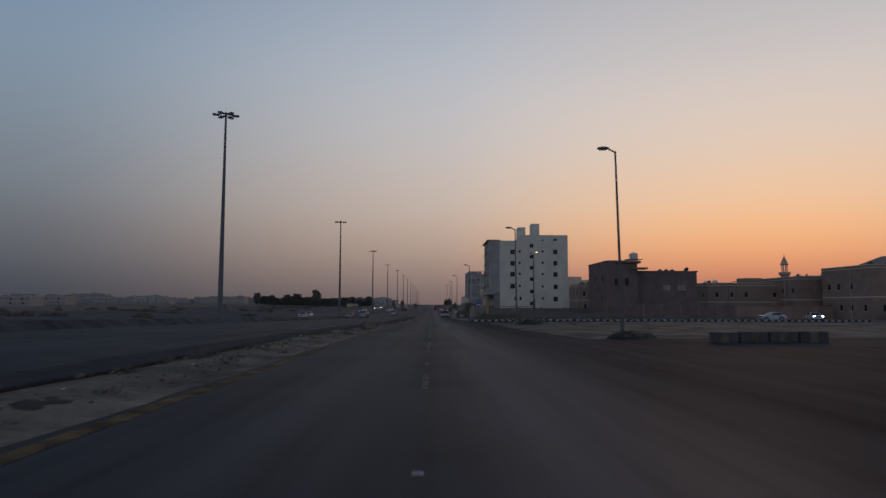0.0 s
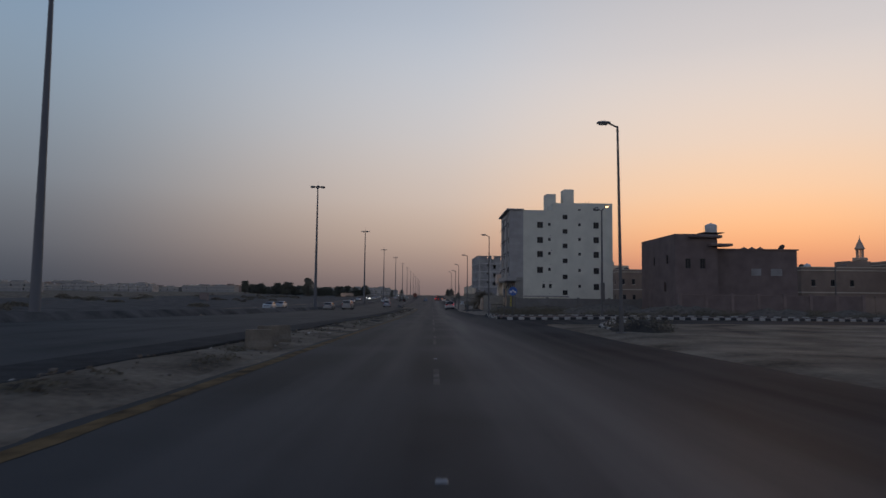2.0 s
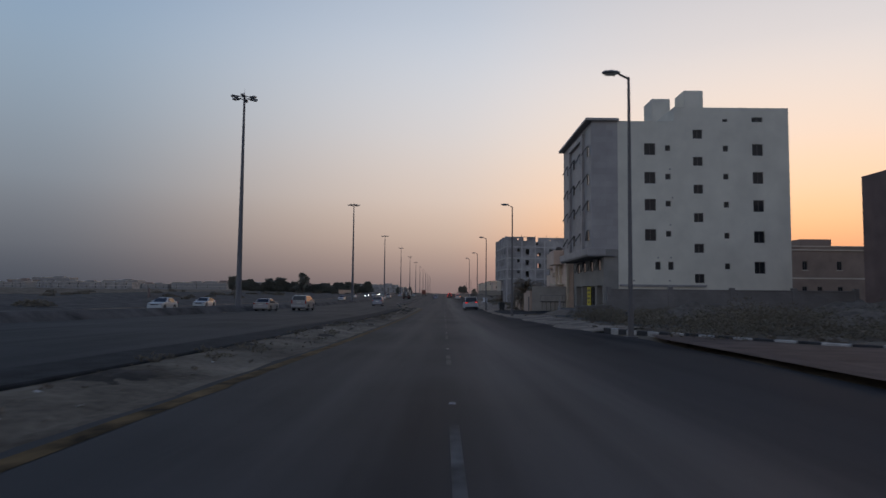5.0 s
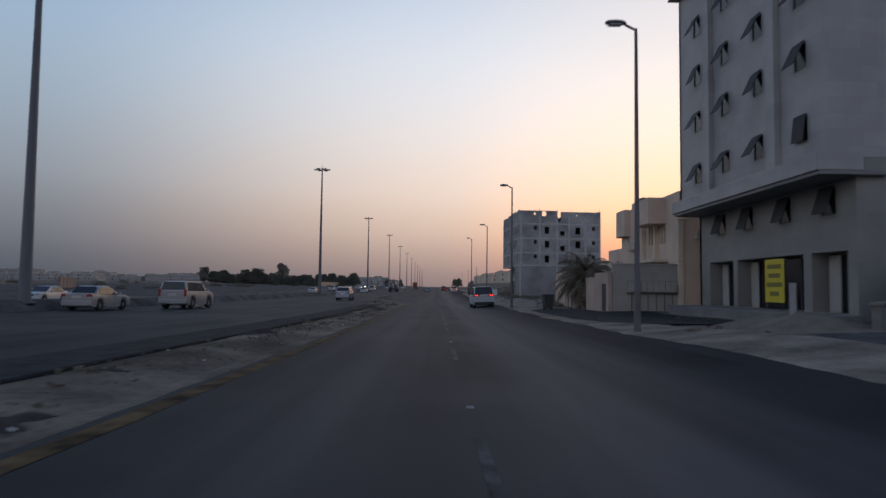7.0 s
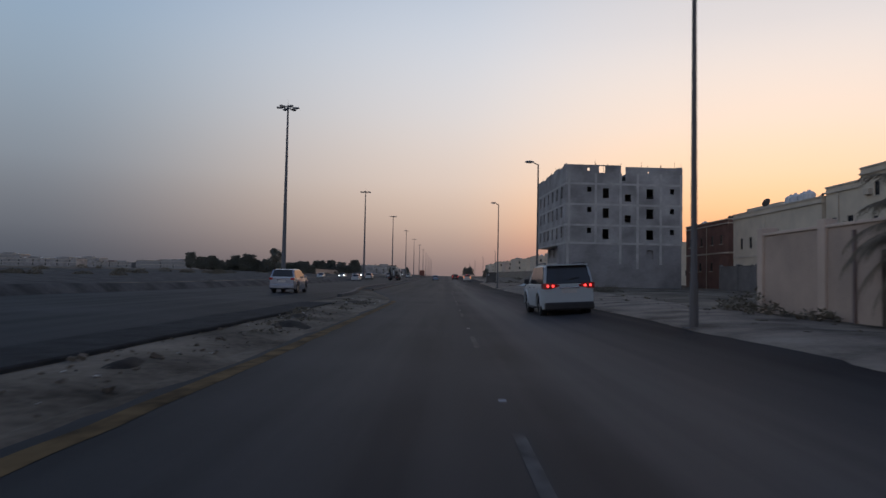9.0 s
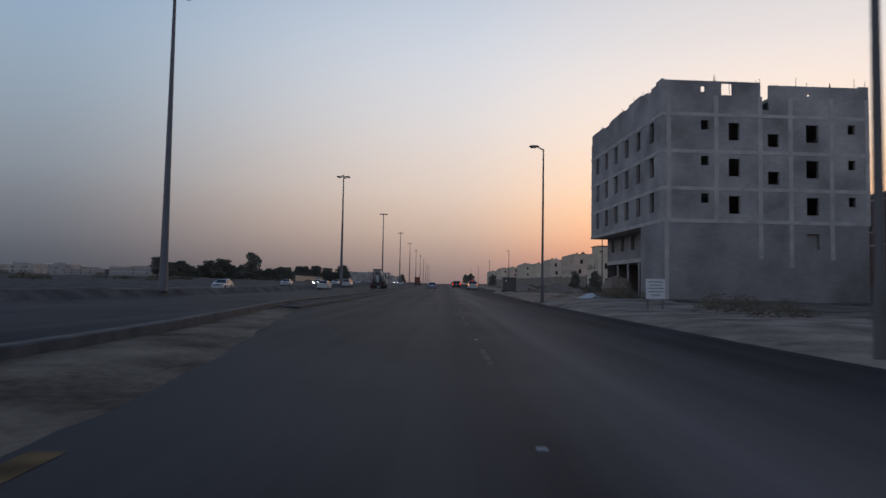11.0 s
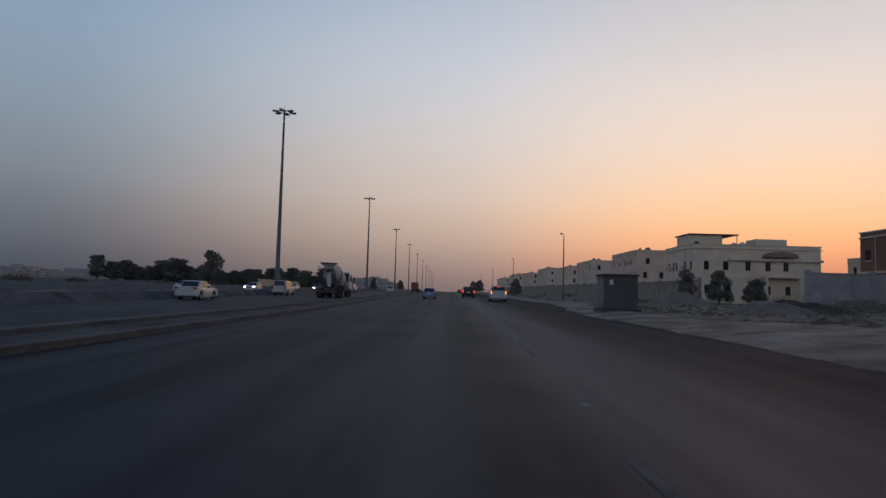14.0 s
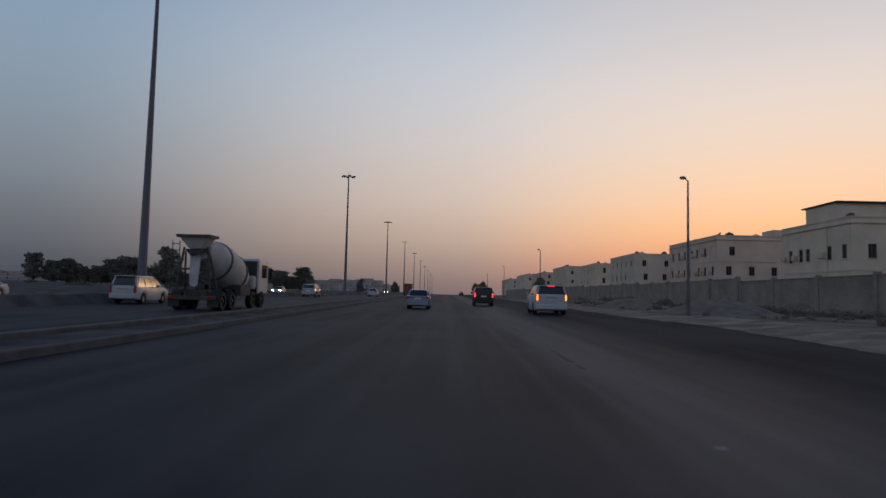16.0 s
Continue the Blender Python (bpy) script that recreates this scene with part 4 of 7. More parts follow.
def villa_by_road():
    """Two-storey tan villa with projecting rooms, behind its yard wall."""
    B = -2.7
    t = thing("villa", "two-storey tan villa with projecting upper rooms and narrow windows", "house", pose(0, 0, 0))
    x = 14.2
    y0 = 171.6
    slots = [174.2, 174.7, 176.7, 177.3, 179.2, 179.8, 182.3]
    bm = bmesh.new()
    ring_walls(bm, x, 27.0, y0, 184.2, B, 5.6, [(3, 4, 2.2, 3.6), (7, 8, 2.2, 3.6)], [(s - 0.15 - y0, s + 0.15 - y0, 2.55, 3.7) for s in slots], [])
    part("wall", bm, "tan_render", t)
    part("roof", boxes((x + 0.2, 26.8, y0 + 0.2, 184.0, 5.0, 5.15)), "concrete", t)
    for s in slots:
        window(t, 0.3, 1.15, pose(x, s, 3.12, 0, 0, -90), mullion=False)
    for u in (3.5, 7.5):
        window(t, 1.0, 1.4, pose(x + u, y0, 2.9))
    part("projecting_room", boxes((13.0, x, 173.9, 177.4, 3.8, 5.5), bevel=0.03), "tan_render", t)
    part("projecting_room", boxes((13.75, x, 181.9, 184.2, 3.6, 5.65), bevel=0.03), "tan_render", t)
    for y in (175.5, 178.2):
        part("column", boxes((13.9, x, y - 0.14, y + 0.14, -2.7, 3.85), bevel=0.03), "cream_render", t)
    part("corner_column", boxes((x - 0.12, x + 0.22, y0 - 0.12, y0 + 0.2, -2.7, 3.8), (x - 0.2, x + 0.3, y0 - 0.2, y0 + 0.24, 3.8, 3.95), (x - 0.2, x + 0.3, y0 - 0.2, y0 + 0.24, 1.3, 1.42), bevel=0.02), "cream_render", t)
    part("canopy", boxes((13.2, x, 173.6, 177.8, 1.3, 1.5), bevel=0.03), "cream_render", t)
    for y, z in ((181.2, 2.75), (180.2, 2.75)):
        ac_unit(t, pose(x, y, z, 0, 0, -90))
    ac_unit(t, pose(15.5, y0, 2.9))
    dish(t, 14.8, 180.5, 5.15, 160, 0.5)
    # yard walls
    yard_wall("yard_wall", "grey rendered yard wall with meter cabinets", 14.1, 171.75, 10.1, 171.75, 2.85, "meter_wall", pil=0)
    w = yard_wall("yard_wall", "cream rendered yard wall with a narrow black door", 9.95, 171.6, 9.95, 175.1, 2.45, "sand_wall", pil=0, cap=False)
    d = part("door", boxes((0, 0.9, 0.09, 0.135, 0.05, 1.75), bevel=0.01), "black_plastic", w, "black steel door", m=pose(0.6, 0, 0))
    part("door_handle", boxes((0.08, 0.12, 0.135, 0.175, 0.85, 1.0)), "chrome", d)
    yard_wall("yard_wall", "lower cream yard wall with a plain coping", 9.95, 175.15, 9.95, 177.6, 2.15, "sand_wall", pil=0)
    yard_wall("yard_wall", "cream yard wall set back behind palms", 12.3, 177.6, 12.3, 184.4, 2.3, "cream_render", pil=0)
    mc = thing("meter_cabinets", "row of grey steel electricity meter cabinets on a wall", "cabinet", pose(13.95, 171.62, H(12.0, 171.5) + 0.36, 0, 0, 180))
    part("board", boxes((-0.05, 2.95, 0, 0.05, 0.62, 1.5)), "concrete", mc)
    first = part("cabinet", boxes((0.0, 0.34, 0.05, 0.24, 0.8, 1.42), bevel=0.015), "meter_wall", mc)
    for k in range(1, 8):
        again(first, mc, pose(0.365 * k, 0, 0))
    part("rail", boxes((-0.1, 3.0, 0.05, 0.11, 0.68, 0.76)), "galv", mc)
    bm = bmesh.new()
    tube(bm, (0, 0, -0.4), (0, 0, 0.68), 0.025, 0.025, 6)
    pipe = part("conduit", bm, "galv", mc, m=pose(0.2, 0.05, 0))
    for k in range(1, 6):
        again(pipe, mc, pose(0.2 + 0.5 * k, 0.05, 0))
    # low wing beyond the villa
    bm = bmesh.new()
    ring_walls(bm, 14.6, 24.0, 184.25, 189.8, B, 2.9, (), [(1.2, 1.7, 1.0, 1.9), (2.3, 2.8, 1.0, 1.9)], [])
    part("wing_wall", bm, "tan_render", t)
    part("wing_roof", boxes((14.8, 23.8, 184.4, 189.6, 2.3, 2.45)), "concrete", t)
    for y in (185.7, 186.8):
        window(t, 0.5, 0.9, pose(14.6, y, 1.45, 0, 0, -90), mullion=False)
    g = yard_wall("yard_wall", "tan rendered yard wall with pilasters and coping", 10.6, 184.6, 10.6, 192.4, 2.75, "sand_wall", pil=3.9, pil_mat="tan_render")
    part("door", boxes((0.35, 1.2, 0.115, 0.16, 0.0, 2.0), bevel=0.01), "wood", g, "brown steel gate")
    part("pipe", boxes((2.3, 2.38, 0.12, 0.2, -0.2, 2.6)), "brown_light", g)
    yard_wall("yard_wall", "tan rendered yard wall running back from the road", 10.8, 192.4, 24.0, 192.4, 2.75, "sand_wall", pil=4.0, pil_mat="tan_render")


def white_villas():
    v = plain_house("villa", "cream two-storey villa with paired windows and roof dishes", 36.0, 50.0, 233.6, 253.6, 7.6, "cream_render", [0.6, 3.9], 4, 6, ac=True, tanks=0, seed=3)
    part("roof_room", boxes((37.5, 46.0, 244.5, 253.2, 7.1, 8.45), bevel=0.05), "cream_render", v)
    for k in range(4):
        roof_tank(v, 37.3 + 0.2 * (k % 2), 238.2 + 1.35 * k, 7.1, 0.62, 1.7)
    dish(v, 36.4, 245.5, 7.6, 200, 0.55)
    plain_house("villa", "cream villa wing with a flat raised roof", 36.3, 50.0, 227.7, 233.4, 8.4, "cream_render", [0.9, 4.9], 3, 2, ac=True, tanks=0, seed=6)
    plain_house("villa", "tall cream villa with a heavy roof cornice", 36.0, 52.0, 213.0, 227.5, 9.35, "cream_render", [0.9, 4.4, 7.4], 4, 4, ac=True, tanks=1, seed=4)
    plain_house("villa", "brown two-storey house with roof tanks", 36.8, 50.0, 257.0, 272.5, 7.5, "red_brown", [1.2, 4.9], 4, 4, tanks=4, seed=5)
    yard_wall("yard_wall", "dark grey blockwork yard wall before cream villas", 34.6, 214.0, 34.6, 254.0, 3.0, "grey_wall", pil=5.0, sink=1.0)


def unfinished_block():
    """Bare grey blockwork building under construction: upper storeys hang over shop bays."""
    X0, X1, Y0, Y1, B = 14.7, 30.3, 255.1, 273.75, -3.0
    OX = 16.22  # recessed lower side
    Z0, TOP = 3.95, 13.15
    t = thing("unfinished_building", "unfinished grey blockwork building with bare window openings", "building", pose(X0, Y0, 0, 0, 0, 3.2) @ pose(-X0, -Y0, 0))
    rows = [10.7, 8.05, 5.38]
    bays = [Y0 + u for u in (16.45, 13.65, 10.8, 7.95, 5.1, 2.2)]
    fr = []
    for z in (10.45, 7.8, 5.05):
        fr += [(17.85, z + 0.5, 0.6, 0.7), (20.05, z + 0.05, 0.85, 1.3), (25.95, z + 0.05, 0.95, 1.3), (28.95, z + 0.45, 0.55, 0.7)]
    for z in (9.93, 7.15):
        fr.append((23.0, z, 0.85, 0.95))
    lf = [(y, z, 0.95, 1.5) for z in rows for y in bays]
    bm = bmesh.new()
    # openings in the unseen back wall are added to let sky light in
    ring_walls(bm, X0, X1, Y0, Y1, Z0, TOP, [(x - w / 2 - X0, x + w / 2 - X0, max(z - h / 2, Z0 + 0.2), z + h / 2) for x, z, w, h in fr] + [(7.35, 8.0, 12.2, TOP)], [(y - w / 2 - Y0, y + w / 2 - Y0, z - h / 2, z + h / 2) for y, z, w, h in lf], (), [(u, u + 1.4, z, z + 1.3) for z in (7.2, 9.9) for u in (2.4, 6.2, 10.4)])
    part("wall", bm, "block", t)
    # ragged parapet
    bm = bmesh.new()
    wall(bm, (X0, Y0), (1, 0), (0, -1), 7.35, TOP, 14.22, [(2.85, 3.2, 13.4, 13.85), (4.4, 5.25, 13.2, 14.1)], 0.2)
    wall(bm, (X0 + 8.0, Y0), (1, 0), (0, -1), 6.85, TOP, 14.05, [(2.9, 3.15, 13.3, 13.5)], 0.2)
    wall(bm, (X0 + 14.85, Y0), (1, 0), (0, -1), 0.75, TOP, 14.15, (), 0.2)
    u = 0.2
    rr = random.Random(8)
    top = 14.15
    while u < Y1 - Y0 - 0.5:
        w = rr.uniform(0.8, 2.0)
        w = min(w, Y1 - Y0 - u - 0.2)
        wall(bm, (X0, Y0 + u), (0, 1), (-1, 0), w, TOP, top + rr.choice((0, 0.2, -0.2)), (), 0.2)
        top = max(13.95, top - rr.choice((0, 0.03, 0.06)))
        u += w
    wall(bm, (X1, Y0 + 0.2), (0, 1), (1, 0), Y1 - Y0 - 0.4, TOP, 13.6, (), 0.2)
    bmesh.ops.recalc_face_normals(bm, faces=bm.faces[:])
    part("parapet", bm, "block", t)
    # slabs and the frame that shows in the faces
    for z in (Z0 - 0.18, 6.15, 8.87, 11.6):
        part("floor_slab", boxes((X0 - 0.03, X1 + 0.02, Y0 - 0.03, Y1 + 0.02, z - 0.02, z + 0.24)), "slab", t)
    part("roof", boxes((X0 + 0.1, X0 + 7.3, Y0 + 0.1, Y1 - 0.1, TOP - 0.25, TOP - 0.02), (X0 + 8.05, X1 - 0.1, Y0 + 0.1, Y1 - 0.1, TOP - 0.25, TOP - 0.02)), "slab", t)
    for x in (15.15, 18.7, 22.0, 24.3, 27.4, 30.15):
        part("column", boxes((x - 0.16, x + 0.16, Y0 - 0.025, Y0 + 0.2, Z0, TOP)), "slab", t)
    rods = bmesh.new()
    for k in range(26):
        x, y = rr.choice(((rr.uniform(X0, X1), Y0 + 0.1), (X0 + 0.1, rr.uniform(Y0, Y1)), (rr.choice((X0 + 0.2, 18.7, 22, 24.3, 27.4, X1 - 0.2)) + rr.uniform(-0.1, 0.1), Y0 + 0.15)))
        tube(rods, (x, y, 12.9), (x + rr.uniform(-0.05, 0.05), y, 13.9 + rr.uniform(0.2, 0.9)), 0.02, 0.02, 4)
    part("starter_bars", rods, "dirty_steel", t)
    # lower storeys: flush with the front, set back along the side behind a closed corner room
    YC = 259.6
    holes = [(y - 0.45 - Y0 - 0.3, y + 0.45 - Y0 - 0.3, 2.33, 3.58) for y in bays[:5]]
    bm = bmesh.new()
    ring_walls(bm, OX, X1 - 0.1, Y0 + 0.3, Y1 - 0.5, 1.5, Z0 - 0.2, (), holes)
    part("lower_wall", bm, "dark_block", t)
    bm = bmesh.new()
    wall(bm, (X0, Y0), (1, 0), (0, -1), X1 - X0 - 0.1, B, Z0 - 0.2, [(25.95 - 0.47 - X0, 25.95 + 0.47 - X0, 1.95, 3.1)], 0.25)
    wall(bm, (X0, Y0 + 0.25), (0, 1), (-1, 0), YC - Y0 - 0.25, B, Z0 - 0.2, (), 0.25)
    wall(bm, (X0 + 0.25, YC), (1, 0), (0, 1), OX - X0 - 0.25, B, Z0 - 0.2, (), 0.25)
    bmesh.ops.recalc_face_normals(bm, faces=bm.faces[:])
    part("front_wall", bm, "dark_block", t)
    for x, z in ((15.0, B), (22.0, 1.2), (24.3, 0.6), (27.4, 1.2)):
        part("column", boxes((x - 0.16, x + 0.16, Y0 - 0.025, Y0 + 0.1, z, Z0 - 0.22)), "slab", t)
    part("bay_ceiling", boxes((OX + 0.4, X1 - 0.2, Y0 + 0.3, Y1 - 0.7, 1.2, 1.45)), "slab", t)
    part("beam", boxes((OX - 0.05, OX + 0.35, YC + 0.05, Y1 - 0.45, 1.15, 1.5)), "slab", t)
    for u in (6.4, 9.3, 12.2, 15.1):
        part("column", boxes((OX, OX + 0.14, Y0 + u - 0.08, Y0 + u + 0.08, B, 1.15)), "slab", t)
    bm = bmesh.new()
    wall(bm, (OX + 7.5, Y0 + 0.3), (0, 1), (-1, 0), Y1 - Y0 - 1.0, B, 1.5, (), 0.2)
    wall(bm, (OX, Y1 - 0.5), (1, 0), (0, 1), X1 - OX - 0.1, B, 1.5, (), 0.2)
    bmesh.ops.recalc_face_normals(bm, faces=bm.faces[:])
    # shade deep in the bays is put into the wall's colour
    part("ground_wall", bm, "interior", t, "bare wall inside the shop bays, its shade in the colour")
    part("ground_slab", boxes((OX - 0.4, X1, Y0 + 0.3, Y1 - 0.3, B, -2.3)), "concrete", t)


def notice_board():
    """White board with lines of small print on two posts, before the unfinished building."""
    x, y = 8.67, 237.8
    z = H(x, y)
    t = thing("notice_board", "white notice board with dark print on two short posts", "sign", pose(x, y, z, 0, 0, 4))
    part("panel", boxes((-0.45, 0.45, 0, 0.03, -1.58 - z, -0.66 - z), bevel=0.005), "sign_white", t)
    for k in range(5):
        w = (0.36, 0.3, 0.38, 0.34, 0.22)[k]
        part("print", boxes((-w, w, -0.006, 0, -0.82 - 0.15 * k - z, -0.77 - 0.15 * k - z)), "print_grey", t)
    for px in (-0.35, 0.35):
        part("post", boxes((px - 0.03, px + 0.03, 0.03, 0.08, -0.3, -0.7 - z)), "galv", t)


def far_villas():
    plain_house("villa", "cream two-storey villa with arched porch and roof pergola", 35.8, 55.0, 366.0, 378.5, 7.3, "cream_render", [0.6, 4.2], 6, 6, ac=True, seed=11)
    fv = bpy.data.objects[max((o.name for o in bpy.data.objects if o.name.startswith("villa") and not o.parent), key=lambda n: int(n[6:]) if n[6:].isdigit() else 0)]
    part("porch", boxes((46.0, 51.5, 364.6, 366.0, 2.5, 2.9), (46.0, 46.4, 364.6, 365.0, -2.6, 2.5), (51.1, 51.5, 364.6, 365.0, -2.6, 2.5), bevel=0.03), "cream_render", fv)
    bm = bmesh.new()
    loft(bm, [[(48.7 + 2.6 * math.cos(math.pi * k / 10), y, 5.6 + 0.9 * math.sin(math.pi * k / 10)) for k in range(11)] for y in (365.0, 366.0)])
    part("arched_canopy", bm, "brown_light", fv, "brown arched canopy")
    part("ledge", boxes((41.0, 55.2, 365.5, 366.0, 5.0, 5.35), bevel=0.03), "pale_render", fv)
    t = thing("roof_pergola", "flat pergola over a small room on a villa roof", "pergola", pose(36.2, 369.0, 6.8))
    part("room", boxes((0, 5.2, 0, 5.5, 0, 2.3), bevel=0.04), "cream_render", t)
    part("deck", boxes((-0.2, 7.6, -0.5, 6.0, 2.3, 2.44), bevel=0.02), "dirty_steel", t)
    for x, y in ((7.3, -0.3), (7.3, 5.7)):
        part("post", boxes((x, x + 0.1, y, y + 0.1, 0, 2.3)), "dirty_steel", t)
    plain_house("villa", "tan three-storey house with bay front and roof tanks", 36.3, 53.0, 398.0, 418.0, 8.5, "tan_render", [0.9, 3.6, 6.4], 5, 7, tanks=5, ac=True, seed=12)
    plain_house("villa", "pale villa with stepped roof beyond the grey wall", 35.5, 52.0, 437.0, 456.0, 8.4, "pale_render", [1.2, 3.9, 6.6], 4, 5, tanks=3, seed=13)
    plain_house("villa", "beige villa with roof tanks beyond the grey wall", 36.0, 52.0, 474.0, 494.0, 8.3, "cream_render", [1.4, 4.0, 6.6], 4, 5, tanks=4, seed=14)
    plain_house("villa", "pale villa in a row along the road", 35.0, 52.0, 512.0, 536.0, 9.3, "pale_render", [1.9, 4.6, 7.4], 4, 5, tanks=4, seed=15)
    plain_house("villa", "tan villa in a row along the road", 34.0, 52.0, 556.0, 582.0, 8.9, "tan_render", [2.2, 5.0, 7.4], 4, 5, tanks=4, seed=16)
    plain_house("villa", "beige villa in a row along the road", 33.0, 52.0, 606.0, 640.0, 9.6, "cream_render", [2.4, 5.2, 7.8], 4, 6, tanks=4, seed=17)
    plain_house("villa", "far pale villa in a row along the road", 32.0, 52.0, 670.0, 720.0, 9.4, "pale_render", [2.6, 5.4, 7.8], 4, 6, tanks=4, seed=18)
    plain_house("villa", "red-brown two-storey villa behind a yard wall", 41.45, 58.0, 326.5, 334.5, 6.2, "red_brown", [0.4, 3.9], 4, 3, seed=19)
    plain_house("villa", "cream villa with a heavy cornice behind the waste ground", 40.8, 50.0, 304.0, 317.8, 7.0, "cream_render", [0.8, 4.4], 3, 3, ac=True, seed=23)
    plain_house("villa", "low pale house behind the yard walls", 59.0, 74.0, 352.0, 366.0, 5.6, "pale_render", [0.4, 3.7], 4, 4, seed=20)
    for y0, y1 in ((343.0, 372.0), (372.2, 408.0), (408.2, 450.0), (450.2, 500.0), (500.2, 560.0), (560.2, 640.0)):
        yard_wall("compound_wall", "long grey blockwork compound wall along the sandy verge", 28.0, y0, 28.0, y1, 2.9, "dusty_block", pil=7.0, sink=1.0)
    yard_wall("compound_wall", "grey blockwork wall before a red-brown villa", 28.2, 320.0, 44.0, 320.3, 3.0, "concrete", pil=5.0, sink=1.0)


def eastern_quarter():
    """Low tan houses, a minaret and yard walls beyond the side street."""
    plain_house("house", "tan house with two roof tanks behind the brown building", 42.0, 60.0, 188.0, 202.0, 7.3, "dun_render", [1.0, 4.6], 7, 4, tanks=5, seed=21)
    plain_house("house", "long low tan house beyond the side street", 62.0, 79.0, 148.0, 162.0, 6.4, "dun_render", [0.6, 3.8], 5, 3, seed=22)
    plain_house("house", "tan two-storey house with flat roof", 78.0, 96.0, 140.0, 156.0, 7.6, "dun_render", [0.8, 4.6], 5, 4, seed=23)
    plain_house("house", "wide tan house with a shallow gable", 82.0, 112.0, 122.0, 138.0, 9.1, "dun_render", [1.0, 5.2], 7, 4, tanks=3, seed=24)
    plain_house("house", "tan house among others at the end of the street", 96.0, 124.0, 168.0, 184.0, 9.0, "dun_render", [1.0, 5.0], 7, 4, seed=25)
    plain_house("house", "pale house with roof tanks at the street's end", 66.0, 84.0, 196.0, 210.0, 6.5, "dun_render", [0.8, 4.0], 5, 4, tanks=4, seed=26)
    yard_wall("yard_wall", "tan yard wall along the side street", 60.0, 132.5, 81.0, 133.0, 2.6, "dun_render", pil=4.0)
    yard_wall("yard_wall", "tan yard wall before a wide house", 82.0, 117.0, 120.0, 118.0, 2.6, "dun_render", pil=4.0)
    g = thing("gable_roof", "shallow brown gable roof on a tan house", "roof", pose(84.0, 123.0, 9.1))
    bm = bmesh.new()
    loft(bm, [[(0, 0, 0), (12, 0, 0), (6, 0, 2.2)], [(0, 8, 0), (12, 8, 0), (6, 8, 2.2)]])
    part("roof", bm, "brown_light", g)
    m = thing("minaret", "slender tan minaret with two balconies and a pointed cap", "minaret", pose(114.5, 213.0, H(114.5, 213) - 0.3) @ Matrix.Diagonal((0.84, 0.84, 0.97, 1)))
    bm = bmesh.new()
    lathe(bm, [(1.5, 0), (1.5, 8), (1.3, 8.2), (1.25, 13.5)], 12)
    part("shaft", bm, "sand_wall", m, smooth=True)
    bm = bmesh.new()
    lathe(bm, [(1.3, 13.4), (2.1, 14.2), (2.1, 14.9), (1.9, 15.0)], 12)
    part("balcony", bm, "sand_wall", m)
    bm = bmesh.new()
    for k in range(8):
        a = k * math.pi / 4
        tube(bm, (1.0 * math.cos(a), 1.0 * math.sin(a), 14.9), (1.0 * math.cos(a), 1.0 * math.sin(a), 17.4), 0.16, 0.16, 6)
    part("lantern", bm, "sand_wall", m)
    bm = bmesh.new()
    lathe(bm, [(1.4, 17.3), (1.5, 17.6), (1.2, 18.0), (0.9, 18.8), (0.4, 19.7), (0.1, 20.4), (0.06, 21.2)], 12)
    part("cap", bm, "sand_wall", m, smooth=True)


def western_edge():
    """Low houses, walls and banks far beyond the oncoming carriageway."""
    rr = random.Random(31)
    spec = [(-372, 690, 34, 14, 13.0), (-330, 640, 30, 14, 8.0), (-290, 600, 26, 12, 7.0), (-250, 560, 30, 12, 6.5), (-300, 460, 34, 14, 8.0), (-260, 420, 30, 12, 7.2), (-220, 640, 40, 14, 7.5), (-200, 700, 40, 16, 8.2), (-230, 340, 26, 12, 7.0), (-330, 380, 40, 14, 8.4), (-170, 760, 44, 16, 8.6), (-130, 840, 40, 16, 9.0), (-90, 900, 44, 16, 9.0), (-420, 560, 40, 16, 9.0)]
    for k in range(26):
        spec.append((-560 + 20 * k + rr.uniform(-8, 8), 560 + 9 * k + rr.uniform(-60, 60), rr.uniform(16, 34), 14, rr.uniform(5.5, 10.5)))
    for k, (x, y, w, d, h) in enumerate(spec):
        z = H(x, y)
        plain_house("house", "low pale house on the far side of the highway" if k % 2 else "low grey-brown house on the far side of the highway", x, x + w, y, y + d, z + h * 0.72, rr.choice(("block", "concrete", "block", "brown_light")), [z + 1.5, z + 3.6], 4, 0, tanks=3, seed=40 + k)
    yard_wall("compound_wall", "grey-brown compound wall across the highway", -78.0, 268.0, -92.0, 300.0, 2.4, "brown_light", pil=6, sink=1.0)
    yard_wall("compound_wall", "low tan compound wall on sandy ground across the highway", -60.0, 470.0, -56.0, 540.0, 2.2, "sand_wall", pil=10, sink=1.2)


apartment_block()
dark_building()
villa_by_road()
white_villas()
unfinished_block()
notice_board()
far_villas()
eastern_quarter()
western_edge()
yard_wall("yard_wall", "dark grey blockwork wall round the apartment block", 14.3, 152.4, 36.0, 152.2, 2.25, "grey_wall", pil=4.5)
yard_wall("yard_wall", "low grey terrace wall before the shops", 10.6, 148.2, 14.2, 152.3, 0.7, "grey_wall", pil=0)


